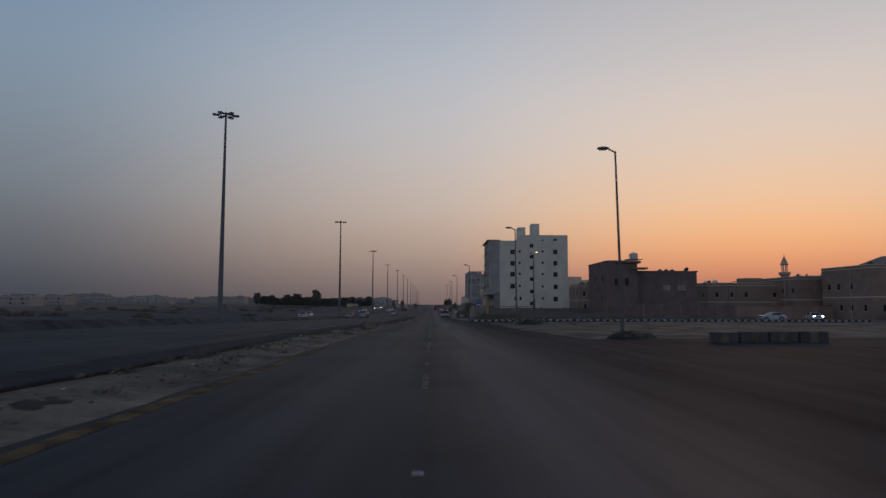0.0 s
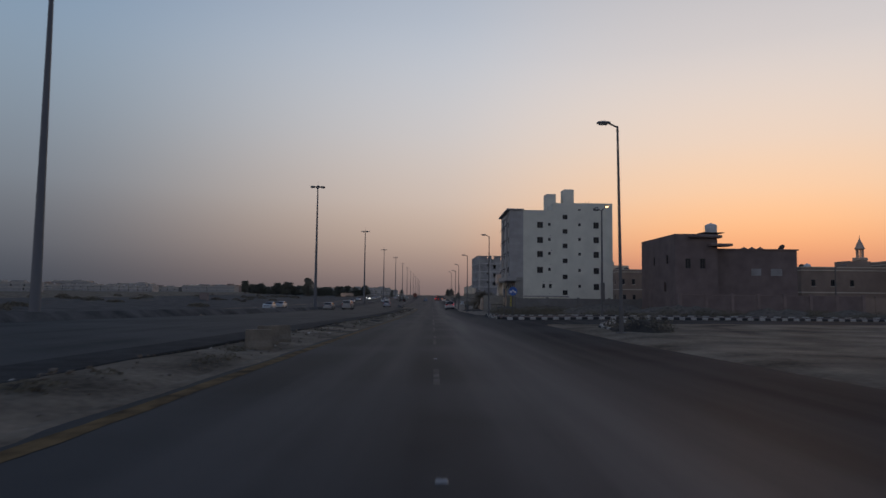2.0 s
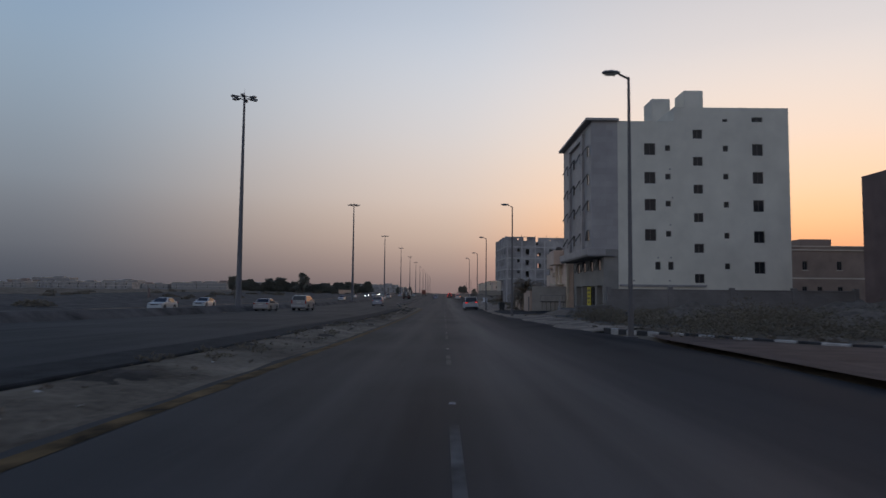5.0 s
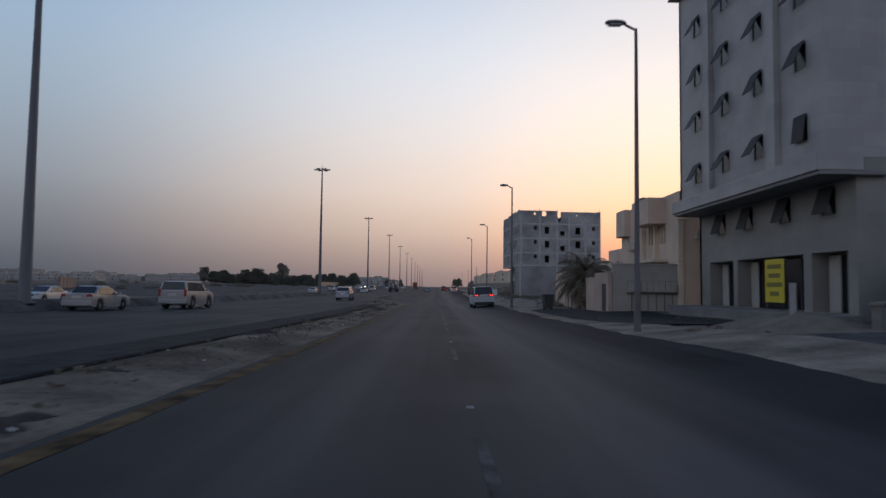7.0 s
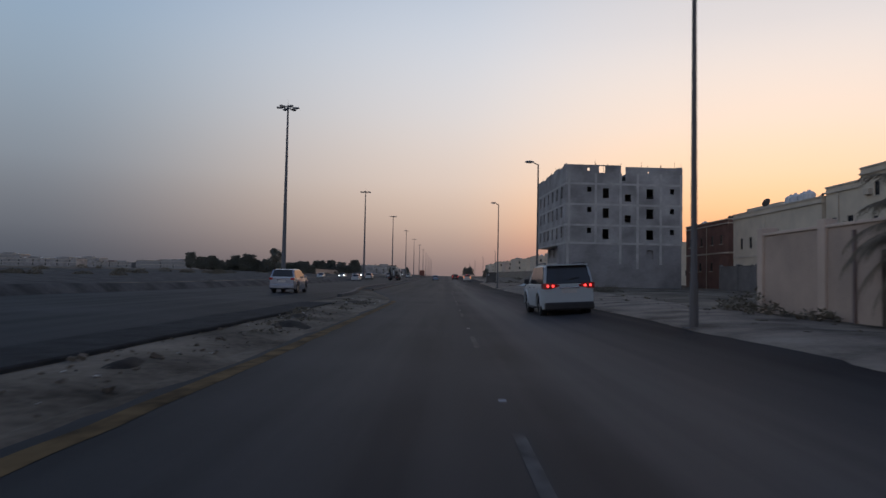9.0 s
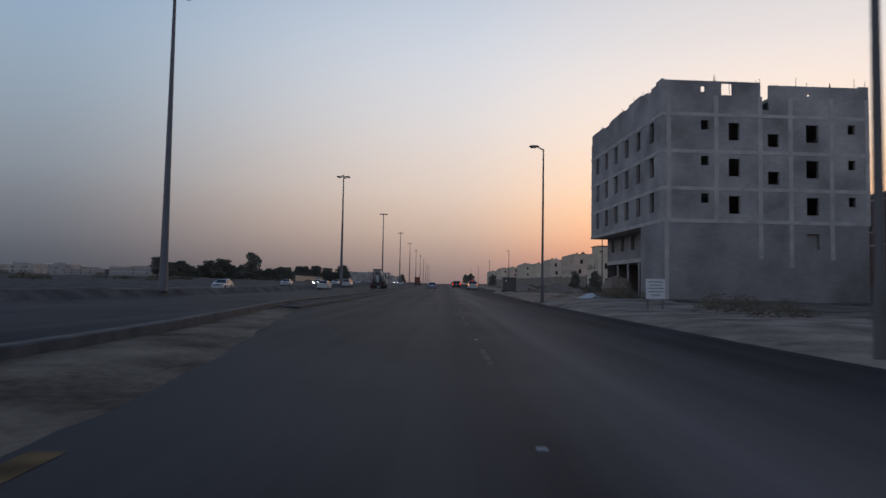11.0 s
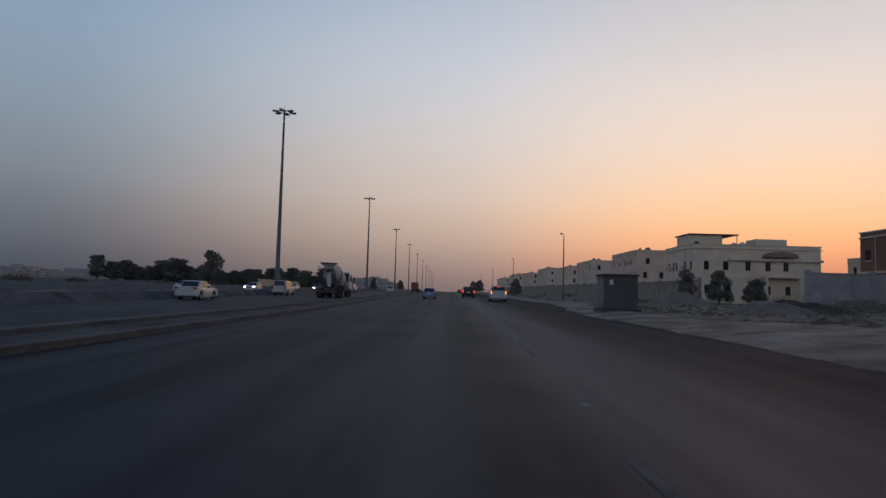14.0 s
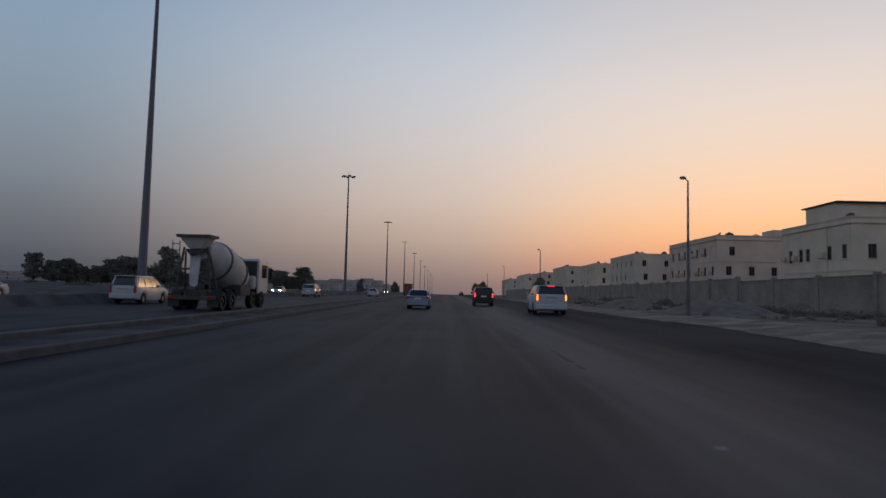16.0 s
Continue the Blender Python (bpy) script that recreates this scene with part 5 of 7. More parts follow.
# ---- street furniture ----
def high_mast():
    t = thing("high_mast", "tall steel lighting mast with a ring of floodlights", "lamp mast", pose(0, 0, 0), group="masts along the highway")
    bm = bmesh.new()
    n, rings = 12, []
    for z, r in ((0, 0.34), (0.4, 0.33), (8, 0.25), (16, 0.18), (23.4, 0.12), (23.9, 0.14)):
        rings.append([(r * math.cos(2 * math.pi * k / n), r * math.sin(2 * math.pi * k / n), z) for k in range(n)])
    loft(bm, rings)
    part("pole", bm, "mast", t, smooth=True)
    bm = boxes((-0.5, 0.5, -0.5, 0.5, 0, 0.08))
    part("base_plate", bm, "mast", t)
    bm = bmesh.new()
    for k in range(16):
        a, b = 2 * math.pi * k / 16, 2 * math.pi * (k + 1) / 16
        tube(bm, (0.75 * math.cos(a), 0.75 * math.sin(a), 23.6), (0.75 * math.cos(b), 0.75 * math.sin(b), 23.6), 0.05, 0.05, 5, caps=False)
    for k in range(3):
        a = 2 * math.pi * k / 3
        tube(bm, (0, 0, 23.65), (0.75 * math.cos(a), 0.75 * math.sin(a), 23.6), 0.04, 0.04, 5)
    part("ring", bm, "mast", t)
    fl = None
    for k in range(6):
        m = pose(0, 0, 23.55, 0, 0, 60 * k)
        if fl is None:
            bm = boxes((0.75, 1.55, -0.24, 0.24, -0.06, 0.12), bevel=0.05)
            fl = part("floodlight", bm, "lamp_body", t, m=m)
            ln = part("lens", boxes((0.82, 1.48, -0.19, 0.19, -0.09, -0.06)), "lamp_lens", fl)
        else:
            o = again(fl, t, m)
            again(ln, o, pose(0, 0, 0))
    tube(b2 := bmesh.new(), (0, 0, 23.9), (0, 0, 24.7), 0.02, 0.01, 5)
    part("spike", b2, "mast", t)
    return t


def street_lamp(height=9.9, arm=0.55, hs=0.8, group="lamps along the road", label="galvanised street lamp with one short arm"):
    t = thing("street_lamp", label, "street lamp", pose(0, 0, 0), group=group)
    bm = bmesh.new()
    loft(bm, [[(r * math.cos(2 * math.pi * k / 10), r * math.sin(2 * math.pi * k / 10), z) for k in range(10)] for z, r in ((0, 0.115), (1.2, 0.11), (1.25, 0.088), (height - 0.3, 0.052), (height - 0.1, 0.045))])
    part("pole", bm, "galv", t, smooth=True)
    part("base_plate", boxes((-0.22, 0.22, -0.22, 0.22, 0, 0.05)), "galv", t)
    part("hatch", boxes((-0.06, 0.06, -0.135, -0.12, 0.7, 1.1)), "galv", t)
    bm = bmesh.new()
    tube(bm, (0, 0, height - 0.16), (-arm * 0.7, 0, height + 0.02), 0.045, 0.04, 8)
    part("arm", bm, "galv", t, smooth=True)
    bm = bmesh.new()
    rings = []
    for x, w, h in ((0, 0.06, 0.05), (-0.12, 0.14, 0.09), (-0.45, 0.19, 0.11), (-0.75, 0.15, 0.08), (-0.85, 0.05, 0.03)):
        rings.append([(x * hs - arm * 0.6, w * math.cos(2 * math.pi * k / 10), height + 0.05 + h * math.sin(2 * math.pi * k / 10) * (1.0 if k < 5 else 0.5)) for k in range(10)])
    loft(bm, rings)
    hd = part("lamp_head", bm, "lamp_body", t, smooth=True)
    part("lens", boxes((-arm * 0.6 - 0.7 * hs, -arm * 0.6 - 0.2 * hs, -0.12, 0.12, height - 0.03, height + 0.0), bevel=0.01), "lamp_lens", hd)
    return t


mast = high_mast()


def stand(x, y, top, rz):
    """Foot on the ground, head at the given height."""
    z = H(x, y) - 0.1
    return pose(x, y, z, 0, 0, rz) @ Matrix.Diagonal((1, 1, (top - z) / 23.7, 1))


mast.matrix_basis = stand(-25.07, 79.0, 24.35, 17)
for k in list(range(1, 13)) + [-1]:
    x, y = -23.2, 75.45 + 92.1 * k
    x, y = {1: (-23.4, 168.4), 3: (-23.6, 352.2)}.get(k, (x, y))
    copy_thing(mast, stand(x, y, H(x, y) + (23.7 if k > 3 else {1: 22.9, 2: 23.1, 3: 22.7}.get(k, 23.5)), 17 + 23 * k))

lamp = street_lamp()
lamp.matrix_basis = pose(10.47, 36.4, H(10.47, 36.4) - 0.03, 0, -1.25, 0) @ Matrix.Diagonal((1, 1, 1.07, 1))
for x, y in ((8.75, 68.5), (6.65, 118.3), (5.75, 152.3), (5.55, 185.7), (5.95, 218.0), (5.78, 253.4), (10.4, -2.0)):
    copy_thing(lamp, pose(x, y, H(x, y) - 0.02, 0, -0.7 if y == 68.5 else 0, rnd(-3, 3)) @ Matrix.Diagonal((1, 1, {68.5: 0.95, 118.3: 0.934, 152.3: 0.935, 185.7: 0.955, 218.0: 0.945, 253.4: 1.03}.get(y, 1.02), 1)))
plain = street_lamp(8.4, 0.2, 0.42, "lamps along the verge", "slim street lamp with a small head")
plain.matrix_basis = pose(19.0, 291.5, H(19.0, 291.5) - 0.02, 0, 0, 180)
for x, y, r in ((12.05, 342.0, 0), (12.4, 405.0, 0), (12.4, 470.0, 0), (12.4, 540.0, 0)):
    copy_thing(plain, pose(x, y, H(x, y) - 0.02, 0, 0, r) @ Matrix.Diagonal((1, 1, 0.93, 1)))


def double_lamp():
    x, y = 14.6, 94.9
    t = thing("street_lamp", "street lamp with two heads, one of them lit", "street lamp", pose(x, y, H(x, y)), group="lamps at the side street")
    bm = bmesh.new()
    loft(bm, [[(r * math.cos(2 * math.pi * k / 10), r * math.sin(2 * math.pi * k / 10), z) for k in range(10)] for z, r in ((0, 0.13), (1.2, 0.125), (1.25, 0.105), (9.4, 0.06))])
    part("pole", bm, "galv", t, smooth=True)
    for s, lens in ((-1, "lamp_lens"), (1, "lamp_lit")):
        bm = bmesh.new()
        tube(bm, (0, 0, 9.35), (s * 0.35, 0, 9.55 + 0.2 * (s > 0)), 0.04, 0.035, 8)
        part("arm", bm, "galv", t)
        bm = boxes((s * 0.3 - 0.3 * (s < 0), s * 0.3 + 0.3 * (s > 0) , -0.14, 0.14, 9.5 + 0.2 * (s > 0), 9.68 + 0.2 * (s > 0)), bevel=0.05)
        hd = part("lamp_head", bm, "lamp_body", t)
        part("lens", boxes((s * 0.33 - 0.24 * (s < 0), s * 0.33 + 0.24 * (s > 0), -0.15, 0.11, 9.47 + 0.2 * (s > 0), 9.56 + 0.2 * (s > 0)), bevel=0.01), lens, hd)
    part("junction_box", boxes((-0.17, 0.17, -0.32, -0.12, 1.4, 3.0), bevel=0.03), "galv", t, "grey steel equipment box")


double_lamp()


def far_lamps():
    t = thing("street_lamp", "small double street lamp with two lit heads", "street lamp", pose(86.0, 112.0, H(86, 112)), group="lamps at the side street")
    bm = bmesh.new()
    tube(bm, (0, 0, 0), (0, 0, 9.0), 0.1, 0.06, 8)
    part("pole", bm, "galv", t, smooth=True)
    for s in (-1, 1):
        part("lamp_head", boxes((s * 0.6 - 0.35, s * 0.6 + 0.35, -0.12, 0.12, 8.95, 9.1), bevel=0.03), "lamp_lit", t)
    t = thing("street_lamp", "street lamp with a curved arm over tan houses", "street lamp", pose(63.5, 141.0, H(63.5, 141)), group="lamps at the side street")
    bm = bmesh.new()
    tube(bm, (0, 0, 0), (0, 0, 7.6), 0.1, 0.06, 8)
    tube(bm, (0, 0, 7.55), (1.2, 0, 8.0), 0.05, 0.04, 6)
    part("pole", bm, "galv", t, smooth=True)
    part("lamp_head", boxes((1.1, 1.8, -0.12, 0.12, 7.95, 8.1), bevel=0.03), "lamp_body", t)


far_lamps()


def sign_disc():
    """Round blue sign with two white arrows that part downwards, on a post."""
    x, y = 6.45, 92.25
    t = thing("road_sign", "round blue sign with two white parting arrows on a post", "road sign", pose(x, y, H(x, y)))
    bm = bmesh.new()
    tube(bm, (0, 0, -0.1), (0, 0, 2.3), 0.035, 0.035, 8)
    part("post", bm, "galv", t, smooth=True)
    c = 1.44 - H(x, y)
    bm = bmesh.new()
    tube(bm, (0, -0.05, c), (0, -0.075, c), 0.36, 0.36, 32)
    d = part("disc", bm, "sign_blue", t)
    part("bracket", boxes((-0.12, 0.12, -0.05, 0.04, c - 0.16, c - 0.12), (-0.12, 0.12, -0.05, 0.04, c + 0.12, c + 0.16)), "galv", t)
    bm = bmesh.new()
    for s in (-1, 1):
        quad(bm, (s * 0.0, -0.08, c + 0.02), (s * 0.0, -0.08, c + 0.15), (s * 0.22, -0.08, c - 0.03), (s * 0.15, -0.08, c - 0.1))
        quad(bm, (s * 0.28, -0.08, c - 0.14), (s * 0.05, -0.08, c - 0.13), (s * 0.14, -0.08, c - 0.05), (s * 0.25, -0.08, c + 0.07))
    part("arrow", bm, "sign_white", d)
    x, y = 6.57, 100.0
    t = thing("road_sign", "narrow grey sign board on a slim post", "road sign", pose(x, y, H(x, y)))
    bm = bmesh.new()
    tube(bm, (0, 0, -0.1), (0, 0, 2.4), 0.03, 0.03, 8)
    part("post", bm, "galv", t, smooth=True)
    part("board", boxes((-0.09, 0.09, -0.05, -0.03, 1.95, 2.72), bevel=0.008), "hut_side", t)


sign_disc()


def banner():
    t = thing("banner", "yellow banner with dark bars of print hung before a shop", "banner", pose(14.36, 160.6, 0.0, 0, 0, -90))
    part("cloth", boxes((-0.82, 0.82, -0.012, 0.012, -0.98, 0.93), bevel=0.004), "banner", t)
    for k in range(4):
        w = (0.6, 0.5, 0.66, 0.4)[k]
        part("print_bar", boxes((-w, w, -0.02, -0.013, 0.5 - 0.4 * k, 0.7 - 0.4 * k)), "banner_ink", t)
    for x in (-0.8, 0.8):
        part("bracket", boxes((x - 0.03, x + 0.03, 0.012, 0.14, 0.8, 0.9)), "galv", t)
    t = thing("post", "pale concrete marker post on the verge", "post", pose(9.6, 150.3, H(9.6, 150.3)))
    part("shaft", boxes((-0.07, 0.07, -0.07, 0.07, -0.1, 1.35), bevel=0.01), "concrete", t)


banner()


def kerbs():
    """Black and white painted kerb stones round the corner of the side street."""
    holder = tagged(new("kerb"), "kerb of black and white painted concrete stones", "kerb", kind="structure")
    lines = [(0.46, [(60.0, 90.0), (8.0, 90.0), (5.9, 89.95), (5.25, 90.5)]),
             (0.75, [(5.16, 91.0), (5.3, 102.1)]),
             (0.75, [(6.6, 122.0), (7.0, 119.6), (8.2, 115.0), (9.8, 111.0), (12.8, 106.2), (15.5, 104.3), (24.0, 104.5), (58.0, 105.5)]),
             (0.6, [(8.95, 70.6), (9.0, 73.3), (9.8, 76.3), (11.2, 79.4), (12.6, 80.6)])]
    made = {}
    for size, line in lines:
        spans = [math.dist(p, q) for p, q in zip(line, line[1:])]
        for k in range(int(sum(spans) / size)):
            u = (k + 0.5) * size
            for p, q, d in zip(line, line[1:], spans):
                if u <= d:
                    break
                u -= d
            u = min(u, d)
            x, y = p[0] + (q[0] - p[0]) * u / d, p[1] + (q[1] - p[1]) * u / d
            m = pose(x, y, G(y) + D(x, y) + rnd(-0.012, 0.012), 0, 0, math.degrees(math.atan2(q[1] - p[1], q[0] - p[0])) + rnd(-1.5, 1.5))
            key = (size, k % 2)
            if key in made:
                again(made[key], holder, m)
            else:
                h = size / 2 - 0.01
                made[key] = part("kerb_stone", boxes((-h, h, -0.09, 0.09, -0.15, 0.2), bevel=0.025), "kerb_white" if k % 2 else "kerb_black", holder, m=m)


kerbs()


def corner_island():
    """Dusty red paving between the two kerbs of the corner."""
    verts, faces, cols = [], [], 14
    xs = [5.35 + 0.6 * k for k in range(88)]
    for x in xs:
        far = float(np.interp(x, [5.3, 6.9, 8.2, 9.8, 12.8, 15.5, 24, 58], [102, 118.5, 115, 111, 106.2, 104.3, 104.5, 105.5])) - 0.1
        for j in range(cols + 1):
            y = 90.1 + (far - 90.1) * j / cols
            verts.append((x, y, G(y) + D(x, y) + 0.13 + 0.02 * noise.noise((x * 0.6, y * 0.6, 7.0))))
    n = cols + 1
    for i in range(len(xs) - 1):
        for j in range(cols):
            k = i * n + j
            faces.append((k, k + n, k + n + 1, k + 1))
    me = bpy.data.meshes.new("pavement")
    me.from_pydata(verts, [], faces)
    me.materials.append(M["paver"])
    tagged(new("pavement", me), "dusty reddish paving on the street corner", "pavement", kind="structure")


corner_island()


def median_kerb():
    """The narrow raised median further on: two kerbs with dirt between."""
    def edge(name, label, f, w, h, y0, y1, material):
        bm = bmesh.new()
        rings = []
        y = y0
        while y <= y1:
            x, z = f(y), G(y) + D(f(y), y)
            rings.append([(x - w / 2, y, z - 0.2), (x - w / 2, y, z + h - 0.03), (x - w / 2 + 0.03, y, z + h), (x + w / 2 - 0.03, y, z + h), (x + w / 2, y, z + h - 0.03), (x + w / 2, y, z - 0.2)])
            y += 3.0
        loft(bm, rings)
        ob = part(name, bm, material)
        tagged(ob, label, "kerb", kind="structure")
    edge("kerb_median_near", "dusty dark kerb along the narrow median", lambda y: road_left(y) - 0.12, 0.22, 0.2, 245, 900, "kerb_grey")
    edge("kerb_median_far", "dusty dark kerb along the far side of the median", lambda y: main_right(y) + 0.1, 0.35, 0.24, 216, 900, "kerb_grey")
    edge("kerb_median_old", "dark edge kerb between the sandy median and the main carriageway", lambda y: main_right(y) + 0.8 + 0.16 * noise.noise((y * 0.3, 0.0, 4.0)), 1.7, 0.17, -60, 205, "dark_edge")
    bm = bmesh.new()
    rings = []
    for k in range(220):
        y = 245 + 3 * k
        a, b = road_left(y) - 0.22, main_right(y) + 0.2
        rings.append([(b + (a - b) * j / 5, y, G(y) + D(b + (a - b) * j / 5, y) + 0.12 + 0.05 * noise.noise((j * 0.9, y * 0.4, 2.0))) for j in range(6)])
    loft(bm, rings, closed=False, caps=False)
    tagged(part("median_fill", bm, "bank", smooth=True), "dusty dirt fill between the kerbs of the median", "median", kind="structure")


median_kerb()


# ---- heaps, rubble, scrub ----
def heap(name, label, x, y, rx, ry, h, material, seed, category="heap", rough=0.25, sharp=False):
    bm = bmesh.new()
    n, rings = 26, 9
    vs = []
    for j in range(rings + 1):
        f = j / rings
        row = []
        for k in range(n):
            a = 2 * math.pi * k / n
            w = 1 + 0.22 * noise.noise((math.cos(a) * 1.4 + seed, math.sin(a) * 1.4, seed * 0.7))
            px, py = x + rx * f * w * math.cos(a), y + ry * f * w * math.sin(a)
            prof = (1 - f) ** (1.0 if sharp else 1.35) if sharp else (1 - f * f) ** 1.6
            pz = h * prof * (1 + rough * noise.noise((px * 1.1, py * 1.1, seed))) + 0.08 * noise.noise((px * 3, py * 3, seed))
            row.append(bm.verts.new((px, py, H(px, py) + pz - 0.07 * f)))
        vs.append(row)
    for a, b in zip(vs, vs[1:]):
        for k in range(n):
            bm.faces.new((a[k], a[(k + 1) % n], b[(k + 1) % n], b[k]))
    bmesh.ops.remove_doubles(bm, verts=bm.verts[:], dist=0.002)
    bmesh.ops.recalc_face_normals(bm, faces=bm.faces[:])
    ob = part(name, bm, material, smooth=True, sharp=60)
    return tagged(ob, label, category)


def stones(name, label, n, area, size, material, seed, squash=0.6):
    """Loose stones and lumps scattered over an area, as one object."""
    rr = random.Random(seed)
    bm = bmesh.new()
    for _ in range(n):
        x, y = rr.uniform(area[0], area[1]), rr.uniform(area[2], area[3])
        s = rr.uniform(*size) * (1 if rr.random() < 0.85 else 2.0)
        z = H(x, y)
        m = Matrix.Translation((x, y, z + s * 0.2)) @ Euler((rr.uniform(-0.4, 0.4), rr.uniform(-0.4, 0.4), rr.uniform(0, 6.3))).to_matrix().to_4x4() @ Matrix.Diagonal((s * rr.uniform(0.7, 1.5), s * rr.uniform(0.6, 1.1), s * squash, 1))
        r = bmesh.ops.create_icosphere(bm, subdivisions=1, radius=0.5, matrix=m) if n < 60 else None
        if r is None:
            c = [Vector((sx * rr.uniform(0.3, 0.55), sy * rr.uniform(0.3, 0.55), sz * rr.uniform(0.3, 0.5))) for sx in (-1, 1) for sy in (-1, 1) for sz in (-1, 1)]
            v = [bm.verts.new(m @ p) for p in c]
            for f in ((0, 1, 3, 2), (4, 6, 7, 5), (0, 4, 5, 1), (2, 3, 7, 6), (0, 2, 6, 4), (1, 5, 7, 3)):
                bm.faces.new([v[i] for i in f])
    return tagged(part(name, bm, material), label, "rubble", kind="stuff")


def scrub(name, label, spots, material, seed, leaf=0.085, kind="", dense=480):
    """Low dry bushes: tufts of thin twigs and small leaves."""
    if not kind and len(spots) > 1:
        for k, spot in enumerate(spots):
            scrub(name, label, [spot], material, seed * 10 + k, leaf, dense=dense)
        return None
    rr = random.Random(seed)
    verts, faces = [], []
    for x, y, r, h in spots:
        z = H(x, y)
        for _ in range(int(dense * min(3.0, r))):
            a, d = rr.uniform(0, 6.28), r * math.sqrt(rr.random())
            e = h * (1 - (d / r) ** 2) ** 0.5 * rr.uniform(0.15, 1.05)
            p = Vector((x + d * math.cos(a), y + d * math.sin(a), z + e))
            u = Vector((rr.uniform(-1, 1), rr.uniform(-1, 1), rr.uniform(-0.3, 1))).normalized() * leaf * rr.uniform(0.7, 1.8)
            w = u.cross(Vector((rr.uniform(-1, 1), rr.uniform(-1, 1), rr.uniform(-1, 1)))).normalized() * leaf * 0.34
            i = len(verts)
            verts += [p - w, p + u * 0.5 - w * 0.3, p + u, p + w]
            faces.append((i, i + 1, i + 2, i + 3))
        for _ in range(10):
            a = rr.uniform(0, 6.28)
            d = r * rr.uniform(0.3, 0.9)
            i = len(verts)
            verts += [(x - 0.02, y, z - 0.05), (x + 0.02, y, z - 0.05), (x + d * math.cos(a), y + d * math.sin(a), z + h * rr.uniform(0.5, 1.0))]
            faces.append((i, i + 1, i + 2))
    me = bpy.data.meshes.new(name)
    me.from_pydata([tuple(v) for v in verts], [], faces)
    me.materials.append(M[material])
    return tagged(new(name, me), label, "bush", kind=kind)


heap("sand_mound", "low pale heap of sand beside the road", 9.9, 151.0, 2.1, 4.2, 0.5, "heap", 1.3)
heap("earth_mound", "low bank of dark earth and rubble on the verge", 12.0, 140.5, 2.6, 3.6, 0.45, "dark_dirt", 2.1, rough=0.5)


def buried_tank(x, y, r, h):
    """Round plastic tank waiting to be buried: belly, ribbed cone and a flat lid."""
    t = thing("water_tank", "dusty tan ribbed round tank standing on the verge", "tank", pose(x, y, H(x, y) - 0.12))
    prof = ((0.0, 0.6), (0.04, 0.72), (0.16, 0.88), (0.3, 0.97), (0.42, 1.0), (0.47, 1.035), (0.5, 1.035), (0.53, 0.99), (0.62, 0.96), (0.72, 0.87), (0.97, 0.56), (1.0, 0.52), (1.0, 0.02))
    bm = bmesh.new()
    loft(bm, [[(r * f * math.cos(2 * math.pi * k / 40), r * f * math.sin(2 * math.pi * k / 40), h * z) for k in range(40)] for z, f in prof])
    part("body", bm, "tank_tan", t, smooth=True, sharp=40)
    first = None
    for k in range(14):
        if first is None:
            bm = bmesh.new()
            tube(bm, (r * 0.88, 0, h * 0.715), (r * 0.57, 0, h * 0.975), 0.07, 0.06, 8)
            first = part("rib", bm, "tank_tan", t, smooth=True)
        else:
            again(first, t, pose(0, 0, 0, 0, 0, 360 * k / 14))
    part("lid", lid_mesh(r * 0.3, h), "tank_tan", t, smooth=True, sharp=40)


def lid_mesh(r, h):
    bm = bmesh.new()
    loft(bm, [[(r * f * math.cos(2 * math.pi * k / 24), r * f * math.sin(2 * math.pi * k / 24), h + z) for k in range(24)] for z, f in ((-0.02, 1.0), (0.08, 1.0), (0.11, 0.94), (0.12, 0.02))])
    return bm


buried_tank(13.45, 262.9, 1.22, 1.7)
heap("dirt_mound", "grey heap of rubble before an unfinished building", 15.4, 258.6, 1.2, 2.2, 0.6, "rubble", 4.4, rough=0.5)
heap("tarpaulin", "pale blue tarpaulin crumpled over building material", 9.9, 256.2, 1.5, 1.2, 0.36, "tarp", 5.2, category="tarpaulin", rough=0.9, sharp=True)
heap("sand_mound", "pale sand heap on the empty plot", 17.2, 303.5, 2.8, 2.6, 0.7, "heap", 6.6, rough=0.6)
heap("sand_mound", "pale sand heap beyond a steel cabinet", 18.5, 322.0, 3.4, 2.8, 1.05, "heap", 7.4, rough=0.5)
heap("sand_mound", "long low sand heap along the verge", 16.0, 347.0, 3.5, 6.0, 0.9, "heap", 8.1)
heap("sand_mound", "low sand heap at the road's edge", 15.0, 366.0, 3.0, 5.0, 0.8, "heap", 9.1)
for k, (x, y, rx, ry, h) in enumerate(((20, 122, 6, 3, 0.9), (31, 121, 8, 3, 1.1), (43, 120, 7, 3, 0.9), (26, 133, 9, 4, 1.2), (14, 131, 4, 5, 0.7), (50, 116, 6, 2.5, 0.8), (18, 141, 5, 4, 1.0))):
    heap("earth_mound", "grey-brown heap of rubble and earth on an empty plot", x, y, rx, ry, h, "rubble", 10.3 + k, rough=0.5)
for k, (x, y, r, h) in enumerate(((24, 296, 4, 0.8), (31, 303, 5, 1.0), (22, 310, 4, 0.7), (33, 290, 4, 0.9), (40, 300, 6, 1.1), (29, 314, 4, 0.8), (20, 286, 3, 0.6))):
    heap("earth_mound", "heap of rubble and dark earth on waste ground", x, y, r, r * 0.7, h, "rubble" if k % 2 else "dark_dirt", 20.7 + k, rough=0.5)
stones("loose_stones", "loose stones and lumps over the sandy median", 1500, (-7.0, -4.9, -10, 212), (0.02, 0.075), "rubble", 51)
stones("litter", "pale scraps of litter and stone on the sandy median", 130, (-6.9, -4.9, -10, 212), (0.03, 0.065), "plate", 57, squash=0.3)
